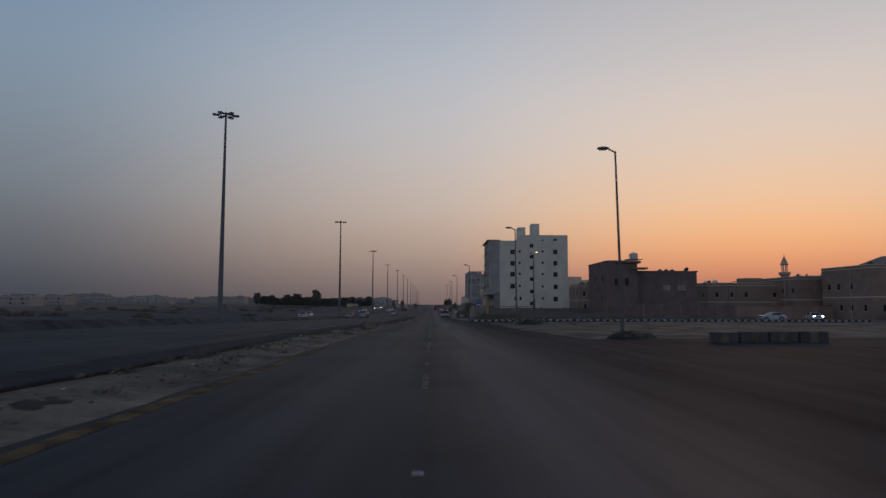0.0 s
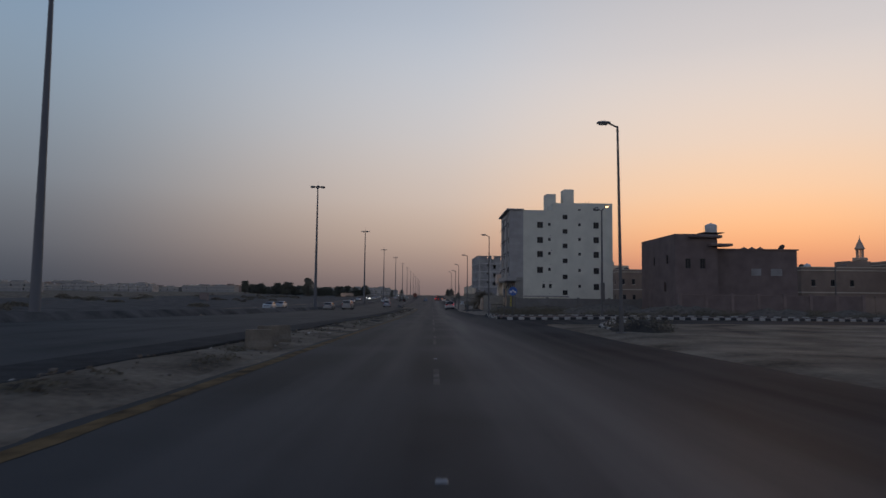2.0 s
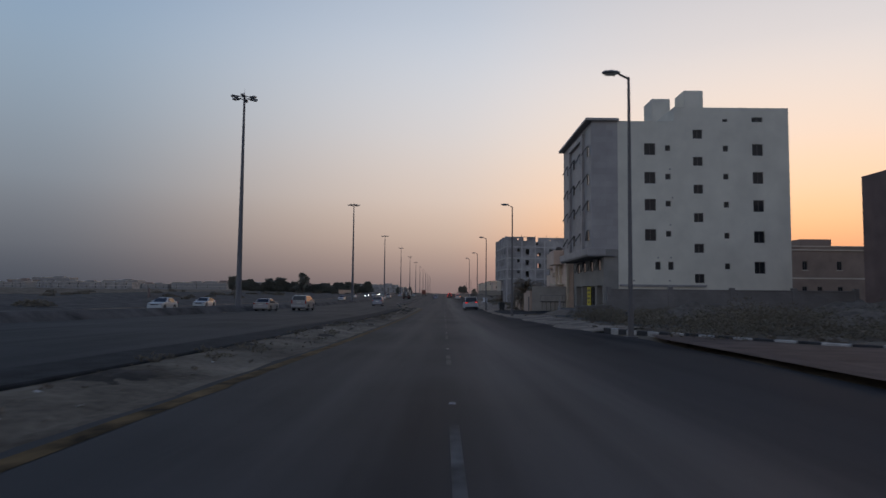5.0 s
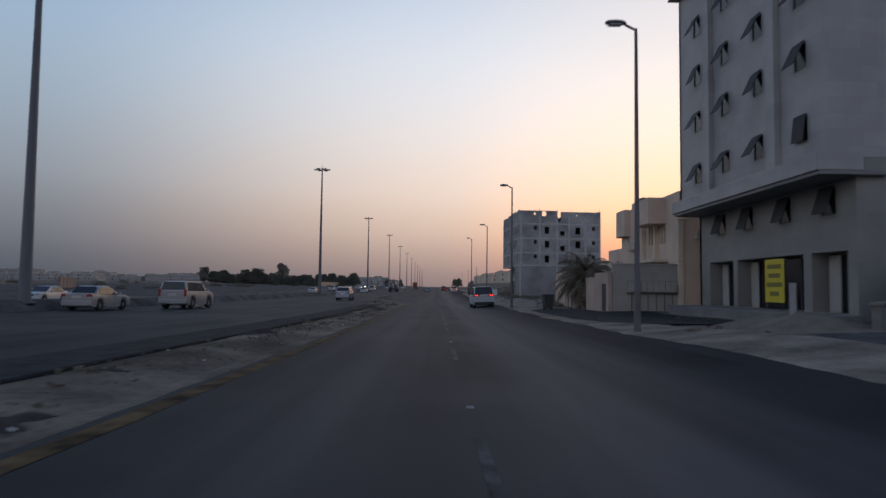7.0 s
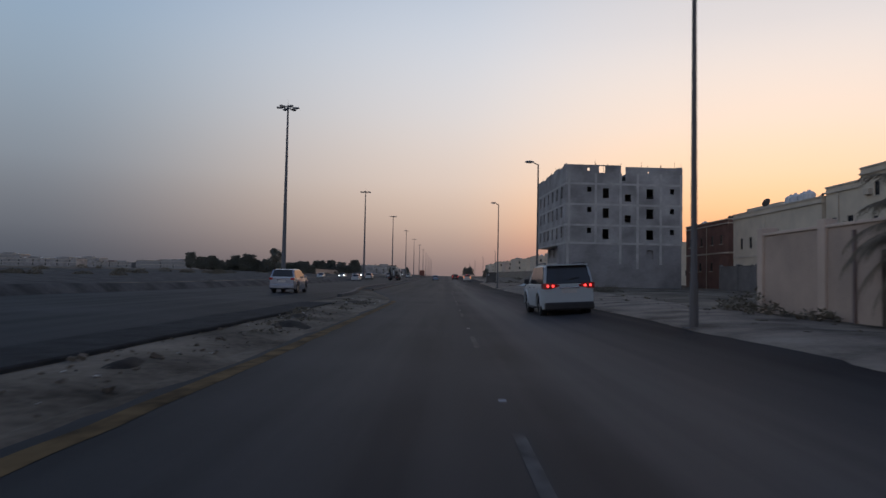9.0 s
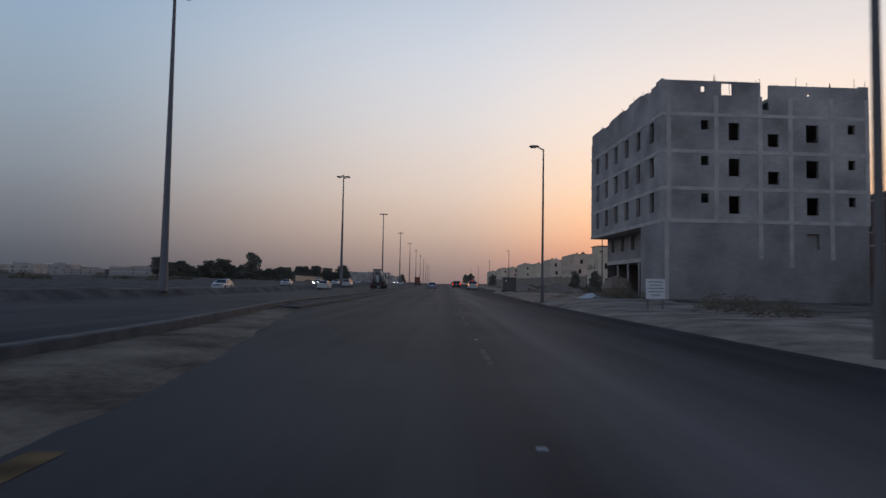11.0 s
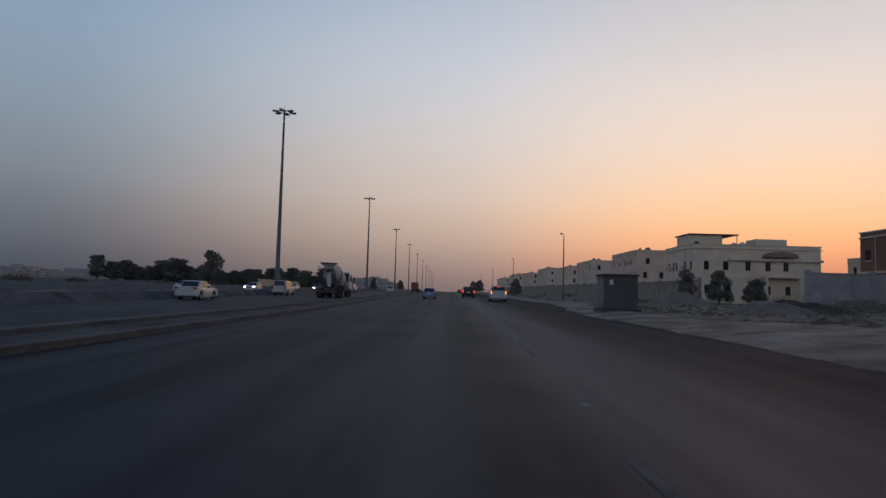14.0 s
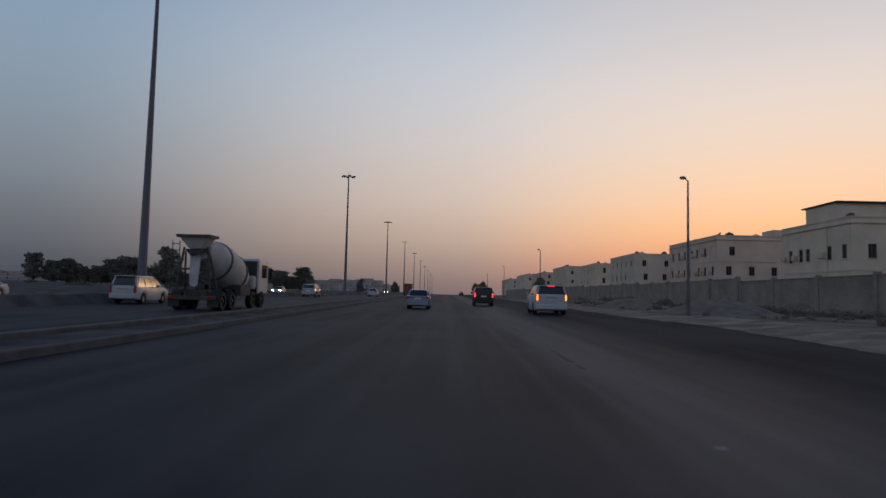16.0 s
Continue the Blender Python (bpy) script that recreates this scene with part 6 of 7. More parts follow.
stones("loose_stones", "loose stones along the sandy verge", 400, (6.6, 12, 112, 215), (0.03, 0.14), "rubble", 52)
stones("loose_stones", "stones and broken blocks over the empty plot", 600, (10, 50, 112, 146), (0.06, 0.35), "rubble", 53)
stones("loose_stones", "stones and broken blocks on waste ground", 700, (10.5, 34, 282, 318), (0.05, 0.22), "heap", 54)
stones("loose_stones", "stones on the sandy verge by the wall", 300, (13, 27, 322, 400), (0.08, 0.35), "rubble", 55)
rb = random.Random(61)
for k in range(26):
    x, y = -6.0 + rb.uniform(-0.9, 0.9), 2 + 8 * k + rb.uniform(-4, 4)
    heap("dirt_patch", "low clod of dark dirt on the sandy median", x, y, rb.uniform(0.4, 0.8), rb.uniform(0.6, 1.6), rb.uniform(0.03, 0.1), "dark_dirt", 30.3 + k, category="dirt", rough=1.2)
heap("dirt_patch", "dark spill of dirt at the foot of a lamp", 10.6, 36.3, 1.3, 1.0, 0.35, "dark_dirt", 48.3, category="dirt", rough=0.6)
heap("dirt_patch", "dark spill of dirt beside the side street", 10.3, 70.4, 1.7, 2.6, 0.45, "dark_dirt", 49.3, category="dirt", rough=0.6)
scrub("scrub", "sparse dry weeds in the sand of the median", [(-6.0 + rb.uniform(-0.9, 0.9), rb.uniform(4, 210), rb.uniform(0.2, 0.6), rb.uniform(0.08, 0.22)) for _ in range(70)], "leaf_dry", 81, leaf=0.07, kind="stuff", dense=130)
scrub("scrub", "dry scrub at the foot of a lamp", [(10.7, 36.2, 1.1, 0.45), (11.9, 37.0, 0.6, 0.3)], "leaf_dry", 71, leaf=0.14, dense=180)
scrub("scrub", "dark dry scrub on the sandy corner", [(9.9, 70.5, 1.5, 0.8), (11.3, 71.6, 1.2, 0.7), (10.6, 69.0, 0.8, 0.5)], "leaf_dry", 72, kind="stuff")
scrub("scrub", "low scrub scattered over the empty plot", [(rb.uniform(11, 52), rb.uniform(114, 146), rb.uniform(0.6, 1.8), rb.uniform(0.4, 1.3)) for _ in range(34)], "leaf_dry", 73, kind="stuff")
scrub("scrub", "thick dry brown scrub before the apartment block", [(rb.uniform(9.6, 20), rb.uniform(126, 147), rb.uniform(0.7, 1.6), rb.uniform(0.4, 0.95)) for _ in range(46)], "leaf_dry", 79, kind="stuff")
scrub("scrub", "tangled brown scrub over the empty plot", [(rb.uniform(9, 56), rb.uniform(108, 134), rb.uniform(0.9, 2.2), rb.uniform(0.4, 1.0)) for _ in range(60)], "leaf_dry", 80, kind="stuff")
scrub("scrub", "dark bushes on waste ground beside the road", [(rb.uniform(17, 40), rb.uniform(284, 322), rb.uniform(0.6, 2.0), rb.uniform(0.4, 1.2)) for _ in range(26)], "leaf_dry", 74, kind="stuff")
scrub("scrub", "dry bushes at the foot of a tan yard wall", [(9.9, 192.2, 0.9, 0.8), (9.6, 190.2, 0.7, 0.4), (9.8, 187.6, 0.6, 0.35), (10.2, 194.0, 0.8, 0.5)], "leaf_dry", 75, leaf=0.14, dense=180)
scrub("scrub", "dry bushes along the grey wall", [(rb.uniform(20, 27), rb.uniform(330, 420), rb.uniform(0.5, 1.3), rb.uniform(0.3, 0.9)) for _ in range(22)], "leaf_dry", 76, kind="stuff")
scrub("scrub", "scrub by the unfinished building", [(rb.uniform(9.5, 14), rb.uniform(226, 254), rb.uniform(0.6, 1.5), rb.uniform(0.4, 1.0)) for _ in range(12)], "leaf_dry", 77, kind="stuff")
scrub("scrub", "scrub on the sand beyond the highway", [(rb.uniform(-130, -46), rb.uniform(60, 480), rb.uniform(1.0, 2.6), rb.uniform(0.5, 1.5)) for _ in range(70)], "leaf_dry", 78, leaf=0.3, kind="stuff", dense=130)


def planks():
    for x, y, rz, l in ((9.4, 268.3, 20, 1.2), (8.7, 261.6, 25, 1.3), (11.9, 277.8, 45, 1.7), (10.4, 270.6, -10, 0.9)):
        t = thing("plank", "dark loose plank lying on the sandy verge", "plank", pose(x, y, H(x, y) + 0.02, 0, 0, rz), group="loose planks on the verge")
        part("board", boxes((-l / 2, l / 2, -0.12, 0.12, 0, 0.06), bevel=0.01), "wood", t)


planks()


def concrete_blocks():
    """Pale barrier blocks left on the median."""
    first = thing("barrier_block", "pale tan concrete barrier block on the sandy median", "barrier", pose(-5.45, 57.3, H(-5.45, 57.3) - 0.03, 0, 0, 28), group="barrier blocks on the median")
    bm = bmesh.new()
    prof = [(-0.24, 0), (-0.24, 0.12), (-0.17, 0.3), (-0.13, 0.62), (0.13, 0.62), (0.17, 0.3), (0.24, 0.12), (0.24, 0)]
    loft(bm, [[(x, y, z) for y, z in prof] for x in (-0.36, 0.36)])
    part("block", bm, "heap", first)
    for x, y, r in ((-5.8, 59.9, 12), (-5.75, 61.3, 40)):
        copy_thing(first, pose(x, y, H(x, y) - 0.03, 0, 0, r))


concrete_blocks()


def forecourt_barrier():
    """Low painted barrier blocks at the end of the forecourt."""
    first = thing("barrier_block", "low worn concrete barrier block with faded paint", "barrier", pose(13.5, 30.6, H(13.5, 30.6), 0, 0, -8), group="barrier blocks by the forecourt")
    for k in range(3):
        part("painted_band", boxes((-0.6 + 0.4 * k, -0.2 + 0.4 * k, -0.2, 0.2, -0.05, 0.5), bevel=0.03), "kerb_grey" if k != 1 else "rubble", first)
    for k in range(1, 4):
        x, y = 13.5 + 1.28 * k, 30.6 - 0.18 * k
        copy_thing(first, pose(x, y, H(x, y), 0, 0, -8))


forecourt_barrier()


def steel_hut():
    x0, x1, y0, y1 = 7.4, 9.25, 302.0, 303.75
    z = H(8.3, 302.5) - 0.05
    t = thing("utility_cabinet", "dusty brown-grey steel utility cabinet on a concrete base", "cabinet", pose(0, 0, z))
    part("base", boxes((x0 - 0.15, x1 + 0.15, y0 - 0.15, y1 + 0.15, -0.25, 0.22), bevel=0.02), "dirty_steel", t)
    part("body", boxes((x0, x1, y0, y1, 0.22, 2.0), bevel=0.02), "hut", t)
    part("roof", boxes((x0 - 0.08, x1 + 0.08, y0 - 0.08, y1 + 0.08, 2.0, 2.1), bevel=0.02), "dirty_steel", t)
    for k in range(2):
        d = part("door", boxes((x0 - 0.025, x0, y0 + 0.06 + 0.82 * k, y0 + 0.84 + 0.82 * k, 0.3, 1.78), bevel=0.006), "hut_side", t, "paler grey steel door")
        part("louvre", boxes(*[(x0 - 0.04, x0 - 0.025, y0 + 0.18 + 0.85 * k, y0 + 0.76 + 0.85 * k, 0.45 + 0.07 * j, 0.48 + 0.07 * j) for j in range(6)]), "hut_side", d)
        part("handle", boxes((x0 - 0.05, x0 - 0.025, y0 + 0.8 + 0.2 * k, y0 + 0.84 + 0.2 * k, 1.0, 1.15)), "chrome", d)
    part("warning_plate", boxes((x0 + 0.3, x0 + 0.5, y0 - 0.012, y0, 1.5, 1.78)), "sign_white", t, "small white warning plate")
    part("front_panel", boxes((x0 + 0.06, x1 - 0.06, y0 - 0.008, y0, 0.3, 1.42)), "hut", t)


steel_hut()


def skip_bin():
    x, y = 6.9, 176.0
    t = thing("rubbish_bin", "dark steel wheeled rubbish bin on the verge", "bin", pose(x, y, H(x, y) + 0.03, 0, 0, 8))
    bm = bmesh.new()
    loft(bm, [[(-0.27, -0.25, 0.12), (0.27, -0.25, 0.12), (0.27, 0.25, 0.12), (-0.27, 0.25, 0.12)], [(-0.32, -0.3, 0.95), (0.32, -0.3, 0.95), (0.32, 0.3, 0.95), (-0.32, 0.3, 0.95)]])
    part("body", bm, "bin", t)
    part("rim", boxes((-0.36, 0.36, -0.34, -0.28, 0.9, 0.97), (-0.36, 0.36, 0.28, 0.34, 0.9, 0.97), (-0.36, -0.3, -0.28, 0.28, 0.9, 0.97), (0.3, 0.36, -0.28, 0.28, 0.9, 0.97), bevel=0.01), "bin", t)
    part("lid", boxes((-0.34, 0.34, -0.33, 0.33, 0.97, 1.03), bevel=0.02), "bin", t)
    for x in (-0.22, 0.22):
        for y in (-0.18, 0.18):
            bm = bmesh.new()
            tube(bm, (x - 0.03, y, 0.07), (x + 0.03, y, 0.07), 0.08, 0.08, 10)
            part("wheel", bm, "tyre", t)


skip_bin()


# ---- trees ----
def foliage(centres, n, leaf, rr):
    verts, faces = [], []
    for c, r in centres:
        for _ in range(n):
            d = Vector((rr.gauss(0, 1), rr.gauss(0, 1), rr.gauss(0, 1))).normalized() * r * rr.uniform(0.45, 1.1)
            p = Vector(c) + Vector((d.x, d.y, d.z * 0.8))
            u = Vector((rr.uniform(-1, 1), rr.uniform(-1, 1), rr.uniform(-0.6, 1.6))).normalized() * leaf * rr.uniform(0.6, 1.6)
            w = u.cross(Vector((rr.uniform(-1, 1), rr.uniform(-1, 1), rr.uniform(-1, 1)))).normalized() * leaf * 0.5
            i = len(verts)
            verts += [tuple(p - u * 0.5), tuple(p + w * 0.6), tuple(p + u * 0.5), tuple(p - w * 0.6)]
            faces.append((i, i + 1, i + 2, i + 3))
    return verts, faces


def tree(h, spread, seed, leaf=0.3, n=90, label="dark dusty broadleaf tree", group=""):
    rr = random.Random(seed)
    t = thing("tree", label, "tree", pose(0, 0, 0), group=group)
    bm = bmesh.new()
    tips = []
    tube(bm, (0, 0, -0.3), (0.1, 0.05, h * 0.35), h * 0.03, h * 0.02, 8)
    for k in range(18):
        a = 6.28 * k / 18 * 5 + rr.uniform(-0.3, 0.3)
        f = (k + 0.5) / 18
        r = spread * rr.uniform(0.35, 0.8) * (1.0 - 0.75 * f ** 2)
        p = (r * math.cos(a), r * math.sin(a), h * (0.16 + 0.76 * f) * rr.uniform(0.92, 1.06))
        tube(bm, (0.1, 0.05, h * min(0.35, 0.12 + 0.3 * f)), p, h * 0.013, h * 0.004, 5)
        tips.append((p, spread * rr.uniform(0.2, 0.42)))
    tips.append(((0.2, 0.1, h * 0.5), spread * 0.62))
    tips.append(((-0.2, 0.1, h * 0.26), spread * 0.62))
    part("trunk", bm, "bark", t, smooth=True)
    v, f = foliage(tips, n, leaf, rr)
    me = bpy.data.meshes.new("crown")
    me.from_pydata(v, [], f)
    me.materials.append(M["leaf"])
    o = new("crown", me)
    o.parent = t
    return t


rt = random.Random(91)
kinds = [tree(12, 3.9, 100 + k, leaf=0.5, n=300, group="row of trees across the highway") for k in range(3)]
for i in range(104):
    f = i / 103
    x = -133 + 82 * f + rt.uniform(-3, 3)
    y = 521 + rt.uniform(-6, 8)
    s = rt.choice((0.5, 0.56, 0.62, 0.68, 0.74, 0.82)) * rt.uniform(0.95, 1.05) * (1.0 + 0.2 * math.exp(-((x + 108) / 9) ** 2))
    m = pose(x, y, H(x, y) - 0.1, 0, 0, rt.uniform(0, 360)) @ Matrix.Diagonal((s * rt.uniform(1.05, 1.6), s * rt.uniform(0.9, 1.4), s, 1))
    if i < 3:
        kinds[i].matrix_basis = m
    else:
        copy_thing(kinds[i % 3], m)
big = tree(12.6, 4.6, 140, leaf=0.8, n=90, label="tall airy tree above the row")
big.matrix_basis = pose(-89, 510, H(-89, 510) - 0.1) @ Matrix.Diagonal((1.1, 1.1, 1.1, 1))
small = [tree(4.6, 1.9, 150 + k, leaf=0.22, n=260, label="small dark round tree before a yard wall", group="small trees before the villas") for k in range(3)]
small[0].matrix_basis = pose(24.7, 338.0, H(24.7, 338) - 0.05) @ Matrix.Diagonal((0.72, 0.72, 0.82, 1))
small[1].matrix_basis = pose(29.3, 340.5, H(29.3, 340.5) - 0.05) @ Matrix.Diagonal((0.9, 0.9, 0.82, 1))
small[2].matrix_basis = pose(38.3, 351, H(38.3, 351) - 0.05) @ Matrix.Diagonal((0.95, 0.95, 0.78, 1))
for x, y, s, k in ((90, 114, 1.2, 0), (95, 115.5, 1.4, 1), (66, 172, 1.5, 2), (70, 174, 1.6, 0), (14.5, 420, 1.0, 1), (9.5 + 5, 640, 1.6, 2), (17, 655, 1.8, 1), (14.5, 700, 1.8, 0), (-20.5 - 8, 640, 1.5, 1), (-30, 520, 1.3, 0)):
    copy_thing(small[k], pose(x, y, H(x, y) - 0.05, 0, 0, rt.uniform(0, 360)) @ Matrix.Diagonal((s, s, s, 1)))


def palm(x, y, h, seed):
    rr = random.Random(seed)
    t = thing("palm_tree", "bushy date palm with drooping dusty fronds by a wall", "palm tree", pose(x, y, H(x, y) - 0.1))
    bm = bmesh.new()
    rings = []
    for k in range(14):
        z = h * k / 13
        r = 0.2 + 0.05 * (k % 2) + 0.06 * (k < 2)
        rings.append([(r * math.cos(2 * math.pi * j / 10) + 0.04 * math.sin(k), r * math.sin(2 * math.pi * j / 10), z) for j in range(10)])
    loft(bm, rings)
    part("trunk", bm, "bark", t)
    for k in range(58):
        bm = bmesh.new()
        a = 6.28 * k / 58 * 5.4
        up = rr.uniform(-0.4, 1.25)
        L = rr.uniform(2.1, 2.9)
        p = Vector((0, 0, h))
        d = Vector((math.cos(a) * math.cos(up), math.sin(a) * math.cos(up), math.sin(up)))
        side = Vector((-math.sin(a), math.cos(a), 0))
        pts = [p]
        for s in range(10):
            p = p + d * L / 10
            d = (d + Vector((0, 0, -0.11 - 0.02 * s))).normalized()
            pts.append(p)
        for i in range(10):
            q, q2 = pts[i], pts[i + 1]
            quad(bm, q - side * 0.02, q + side * 0.02, q2 + side * 0.015, q2 - side * 0.015)
            if i > 0:
                w = 0.36 * math.sin(math.pi * min(1, (i + 1.5) / 11)) + 0.06
                for sg in (-1, 1):
                    for ff in (0.0, 0.17, 0.34, 0.5, 0.67, 0.84):
                        b = q + (q2 - q) * ff
                        tip = b + side * sg * w + (q2 - q).normalized() * 0.26 + Vector((0, 0, -0.24 * rr.uniform(0.4, 1.4)))
                        bm.faces.new([bm.verts.new(v) for v in (b, b + (q2 - q) * 0.13, tip)])
        part("frond", bm, "palm_leaf", t)


palm(11.0, 182.7, 2.7, 201)
palm(10.5, 181.4, 1.9, 202)
palm(11.3, 184.3, 2.2, 203)


# ---- vehicles ----
def wheel(parent, x, y, r, w, side):
    bm = bmesh.new()
    prof = [(r * 0.62, -w / 2), (r * 0.93, -w / 2), (r, -w / 2 + 0.03), (r, w / 2 - 0.03), (r * 0.93, w / 2), (r * 0.62, w / 2)]
    n = 24
    loft(bm, [[(z, q * math.cos(2 * math.pi * k / n), q * math.sin(2 * math.pi * k / n)) for k in range(n)] for q, z in prof], caps=False)
    t = part("wheel", bm, "tyre", parent, m=pose(x, y, r), smooth=True)
    bm = bmesh.new()
    s = side
    tube(bm, (-s * 0.02, 0, 0), (s * (w / 2 - 0.05), 0, 0), r * 0.63, r * 0.63, 20)
    for k in range(5):
        a = 2 * math.pi * k / 5
        d = Vector((0, math.cos(a), math.sin(a)))
        e = Vector((0, -math.sin(a), math.cos(a))) * r * 0.09
        x0, x1 = s * (w / 2 - 0.055), s * (w / 2 - 0.015)
        ring = [[Vector((xx, 0, 0)) + d * rr_ + e * sg for sg in (-1, 1)] for xx in (x0, x1) for rr_ in (r * 0.08, r * 0.6)]
        v = [[bm.verts.new(p) for p in q] for q in ring]
        bm.faces.new((v[2][0], v[2][1], v[3][1], v[3][0]))
        for a2, b2 in ((0, 2), (1, 3)):
            bm.faces.new((v[a2][0], v[a2][1], v[b2][1], v[b2][0]))
        for j in (0, 1):
            bm.faces.new((v[0][j], v[1][j], v[3][j], v[2][j]))
    tube(bm, (s * (w / 2 - 0.05), 0, 0), (s * (w / 2 - 0.008), 0, 0), r * 0.13, r * 0.11, 10)
    part("rim", bm, "rim", t)
    return t


def car(name, label, category, paint, L, W, Ht, r, belt, hood, base, cab, trunk=None, tail=("corner", "tail_off"), head="head_off", rails=False, splits=(0.5,), clad=False, group="", high=None, amber=False, spoiler=False):
    """A car facing +y. cab: y of windscreen foot, windscreen head, roof end and rear foot. trunk: height of a boot lid, or None."""
    t = thing(name, label, category, pose(0, 0, 0), group=group)
    yf, yr = base / 2 + 0.05, -base / 2 + 0.05
    clear = 0.2 if Ht < 1.6 else 0.26
    fb, ft, rt_, rb_ = cab
    R = r + 0.09
    ys = sorted({*[round(v, 3) for v in np.linspace(-L / 2, L / 2, 15)], *[round(c + R * math.cos(a), 3) for c in (yf, yr) for a in np.linspace(0, math.pi, 11)], -L / 2 + 0.06, -L / 2 + 0.16, L / 2 - 0.06, L / 2 - 0.16})
    ys = [y for y in ys if -L / 2 <= y <= L / 2]
    rings = []
    for y in ys:
        b = clear + 0.12 * sm(L / 2 - 0.5, L / 2, abs(y))
        for c in (yf, yr):
            if abs(y - c) < R:
                b = max(b, r + math.sqrt(max(0, R * R - (y - c) ** 2)))
        if y > fb:
            tz = hood + (belt - hood) * (1 - sm(fb, fb + 0.5, y)) - 0.16 * sm(L / 2 - 0.8, L / 2, y)
        elif trunk and y < rb_:
            tz = trunk - 0.05 * sm(-L / 2 + 0.5, -L / 2, y)
        else:
            tz = belt
        tz = max(tz, b + 0.1)
        e = 1 - 0.09 * sm(L / 2 - 0.55, L / 2, abs(y)) ** 1.5
        w = W / 2 * e
        b = min(b, tz - 0.1)
        k = tz - b
        rings.append([(w * 0.96, y, b), (w, y, b + 0.3 * k), (w, y, b + 0.7 * k), (w * 0.965, y, tz - 0.04 * min(1, k)), (w * 0.92, y, tz), (-w * 0.92, y, tz), (-w * 0.965, y, tz - 0.04 * min(1, k)), (-w, y, b + 0.7 * k), (-w, y, b + 0.3 * k), (-w * 0.96, y, b)])
    bm = bmesh.new()
    loft(bm, rings)
    part("body", bm, paint, t, smooth=True, sharp=34)
    # cabin
    wb, wt = W / 2 * 0.94, W / 2 * (0.82 if clad else 0.77)
    zb, zt = belt - 0.02, Ht - (0.05 if rails else 0.0)

    def cy(v, yb, yt):
        return yb + (yt - yb) * v

    st = [(fb, zb, wb), (cy(0.5, fb, ft), (zb + zt) / 2 + 0.03, wb * 0.965), (ft, zt - 0.06, wt + 0.06), (ft - 0.25, zt - 0.01, wt + 0.05), ((ft + rt_) / 2, zt, wt + 0.05), (rt_ + 0.25, zt - 0.02, wt + 0.05), (rt_, zt - 0.07, wt + 0.05), (cy(0.5, rb_, rt_), (zb + zt) / 2 + 0.02, wb * 0.96), (rb_, zb, wb)]
    bm = bmesh.new()
    rings = []
    for y, z, w in st:
        zz = max(z, zb + 0.02)
        f = (zz - zb) / (zt - zb)
        wtop = wb + (wt - wb) * f
        rings.append([(wb, y, zb - 0.05), (wtop + 0.02 * f, y, zz - 0.06 * f), (wtop - 0.07 * f, y, zz), (-wtop + 0.07 * f, y, zz), (-wtop - 0.02 * f, y, zz - 0.06 * f), (-wb, y, zb - 0.05)])
    loft(bm, rings)
    part("cabin", bm, paint, t, smooth=True, sharp=28)

    def side_pt(s, y, v, off=0.012):
        return (s * (wb + (wt - wb) * v + 0.02 * v + off), y, zb + (zt - zb) * v)

    gaps = [0.0, *splits, 1.0]
    for s in (-1, 1):
        for a, b in zip(gaps, gaps[1:]):
            lo, hi = 0.05, 0.88 if clad else 0.86
            def ypos(f, v):
                y0, y1 = cy(v, fb, ft) - 0.14 - 0.16 * (1 - v), cy(v, rb_, rt_) + 0.16
                return y0 + (y1 - y0) * f
            g = 0.012
            bm = bmesh.new()
            p = [side_pt(s, ypos(a + g, lo), lo), side_pt(s, ypos(b - g, lo), lo), side_pt(s, ypos(b - g, hi), hi), side_pt(s, ypos(a + g, hi), hi)]
            q = [(x - s * 0.03, y, z) for x, y, z in p]
            loft(bm, [q, p])
            part("side_window", bm, "car_glass", t)
        bm = bmesh.new()
        box(bm, -0.1, 0.1, -0.06, 0.06, -0.09, 0.09, bevel=0.03)
        part("mirror", bm, "black_plastic" if clad else paint, t, m=pose(s * (W / 2 + 0.08), fb - 0.42, belt + 0.1))
        for f in (0.12, 0.52):
            yy = fb - 0.35 - (fb - rb_) * f * 0.75
            part("door_handle", boxes((-0.02, 0.02, -0.09, 0.09, -0.015, 0.015), bevel=0.008), "chrome" if clad else paint, t, m=pose(s * (W / 2 + 0.004), yy, belt - 0.13))
        for y in (yf, yr):
            wheel(t, s * (W / 2 - 0.13), y, r, 0.24, s)
        if clad:
            for c in (yf, yr):
                bm = bmesh.new()
                pr = []
                for k in range(13):
                    a = math.pi * k / 12
                    pr.append([(s * (W / 2 + dx), c + q * math.cos(a), r + q * math.sin(a)) for q, dx in ((R - 0.02, -0.04), (R - 0.02, 0.035), (R + 0.06, 0.03), (R + 0.08, -0.01))])
                loft(bm, pr, closed=False, caps=False)
                part("arch_flare", bm, paint, t, smooth=True)
            part("side_step", boxes((-0.12, 0.12, yr + R + 0.02, yf - R - 0.02, -0.03, 0.03), bevel=0.015), "black_plastic", t, m=pose(s * (W / 2 - 0.02), 0, clear + 0.05))
        if rails:
            bm = bmesh.new()
            tube(bm, (s * (wt - 0.06), ft - 0.35, zt + 0.045), (s * (wt - 0.06), rt_ + 0.3, zt + 0.045), 0.022, 0.022, 6)
            tube(bm, (s * (wt - 0.06), ft - 0.4, zt - 0.03), (s * (wt - 0.06), ft - 0.3, zt + 0.045), 0.03, 0.022, 6)
            tube(bm, (s * (wt - 0.06), rt_ + 0.3, zt - 0.03), (s * (wt - 0.06), rt_ + 0.25, zt + 0.045), 0.03, 0.022, 6)
            part("roof_rail", bm, "galv", t)

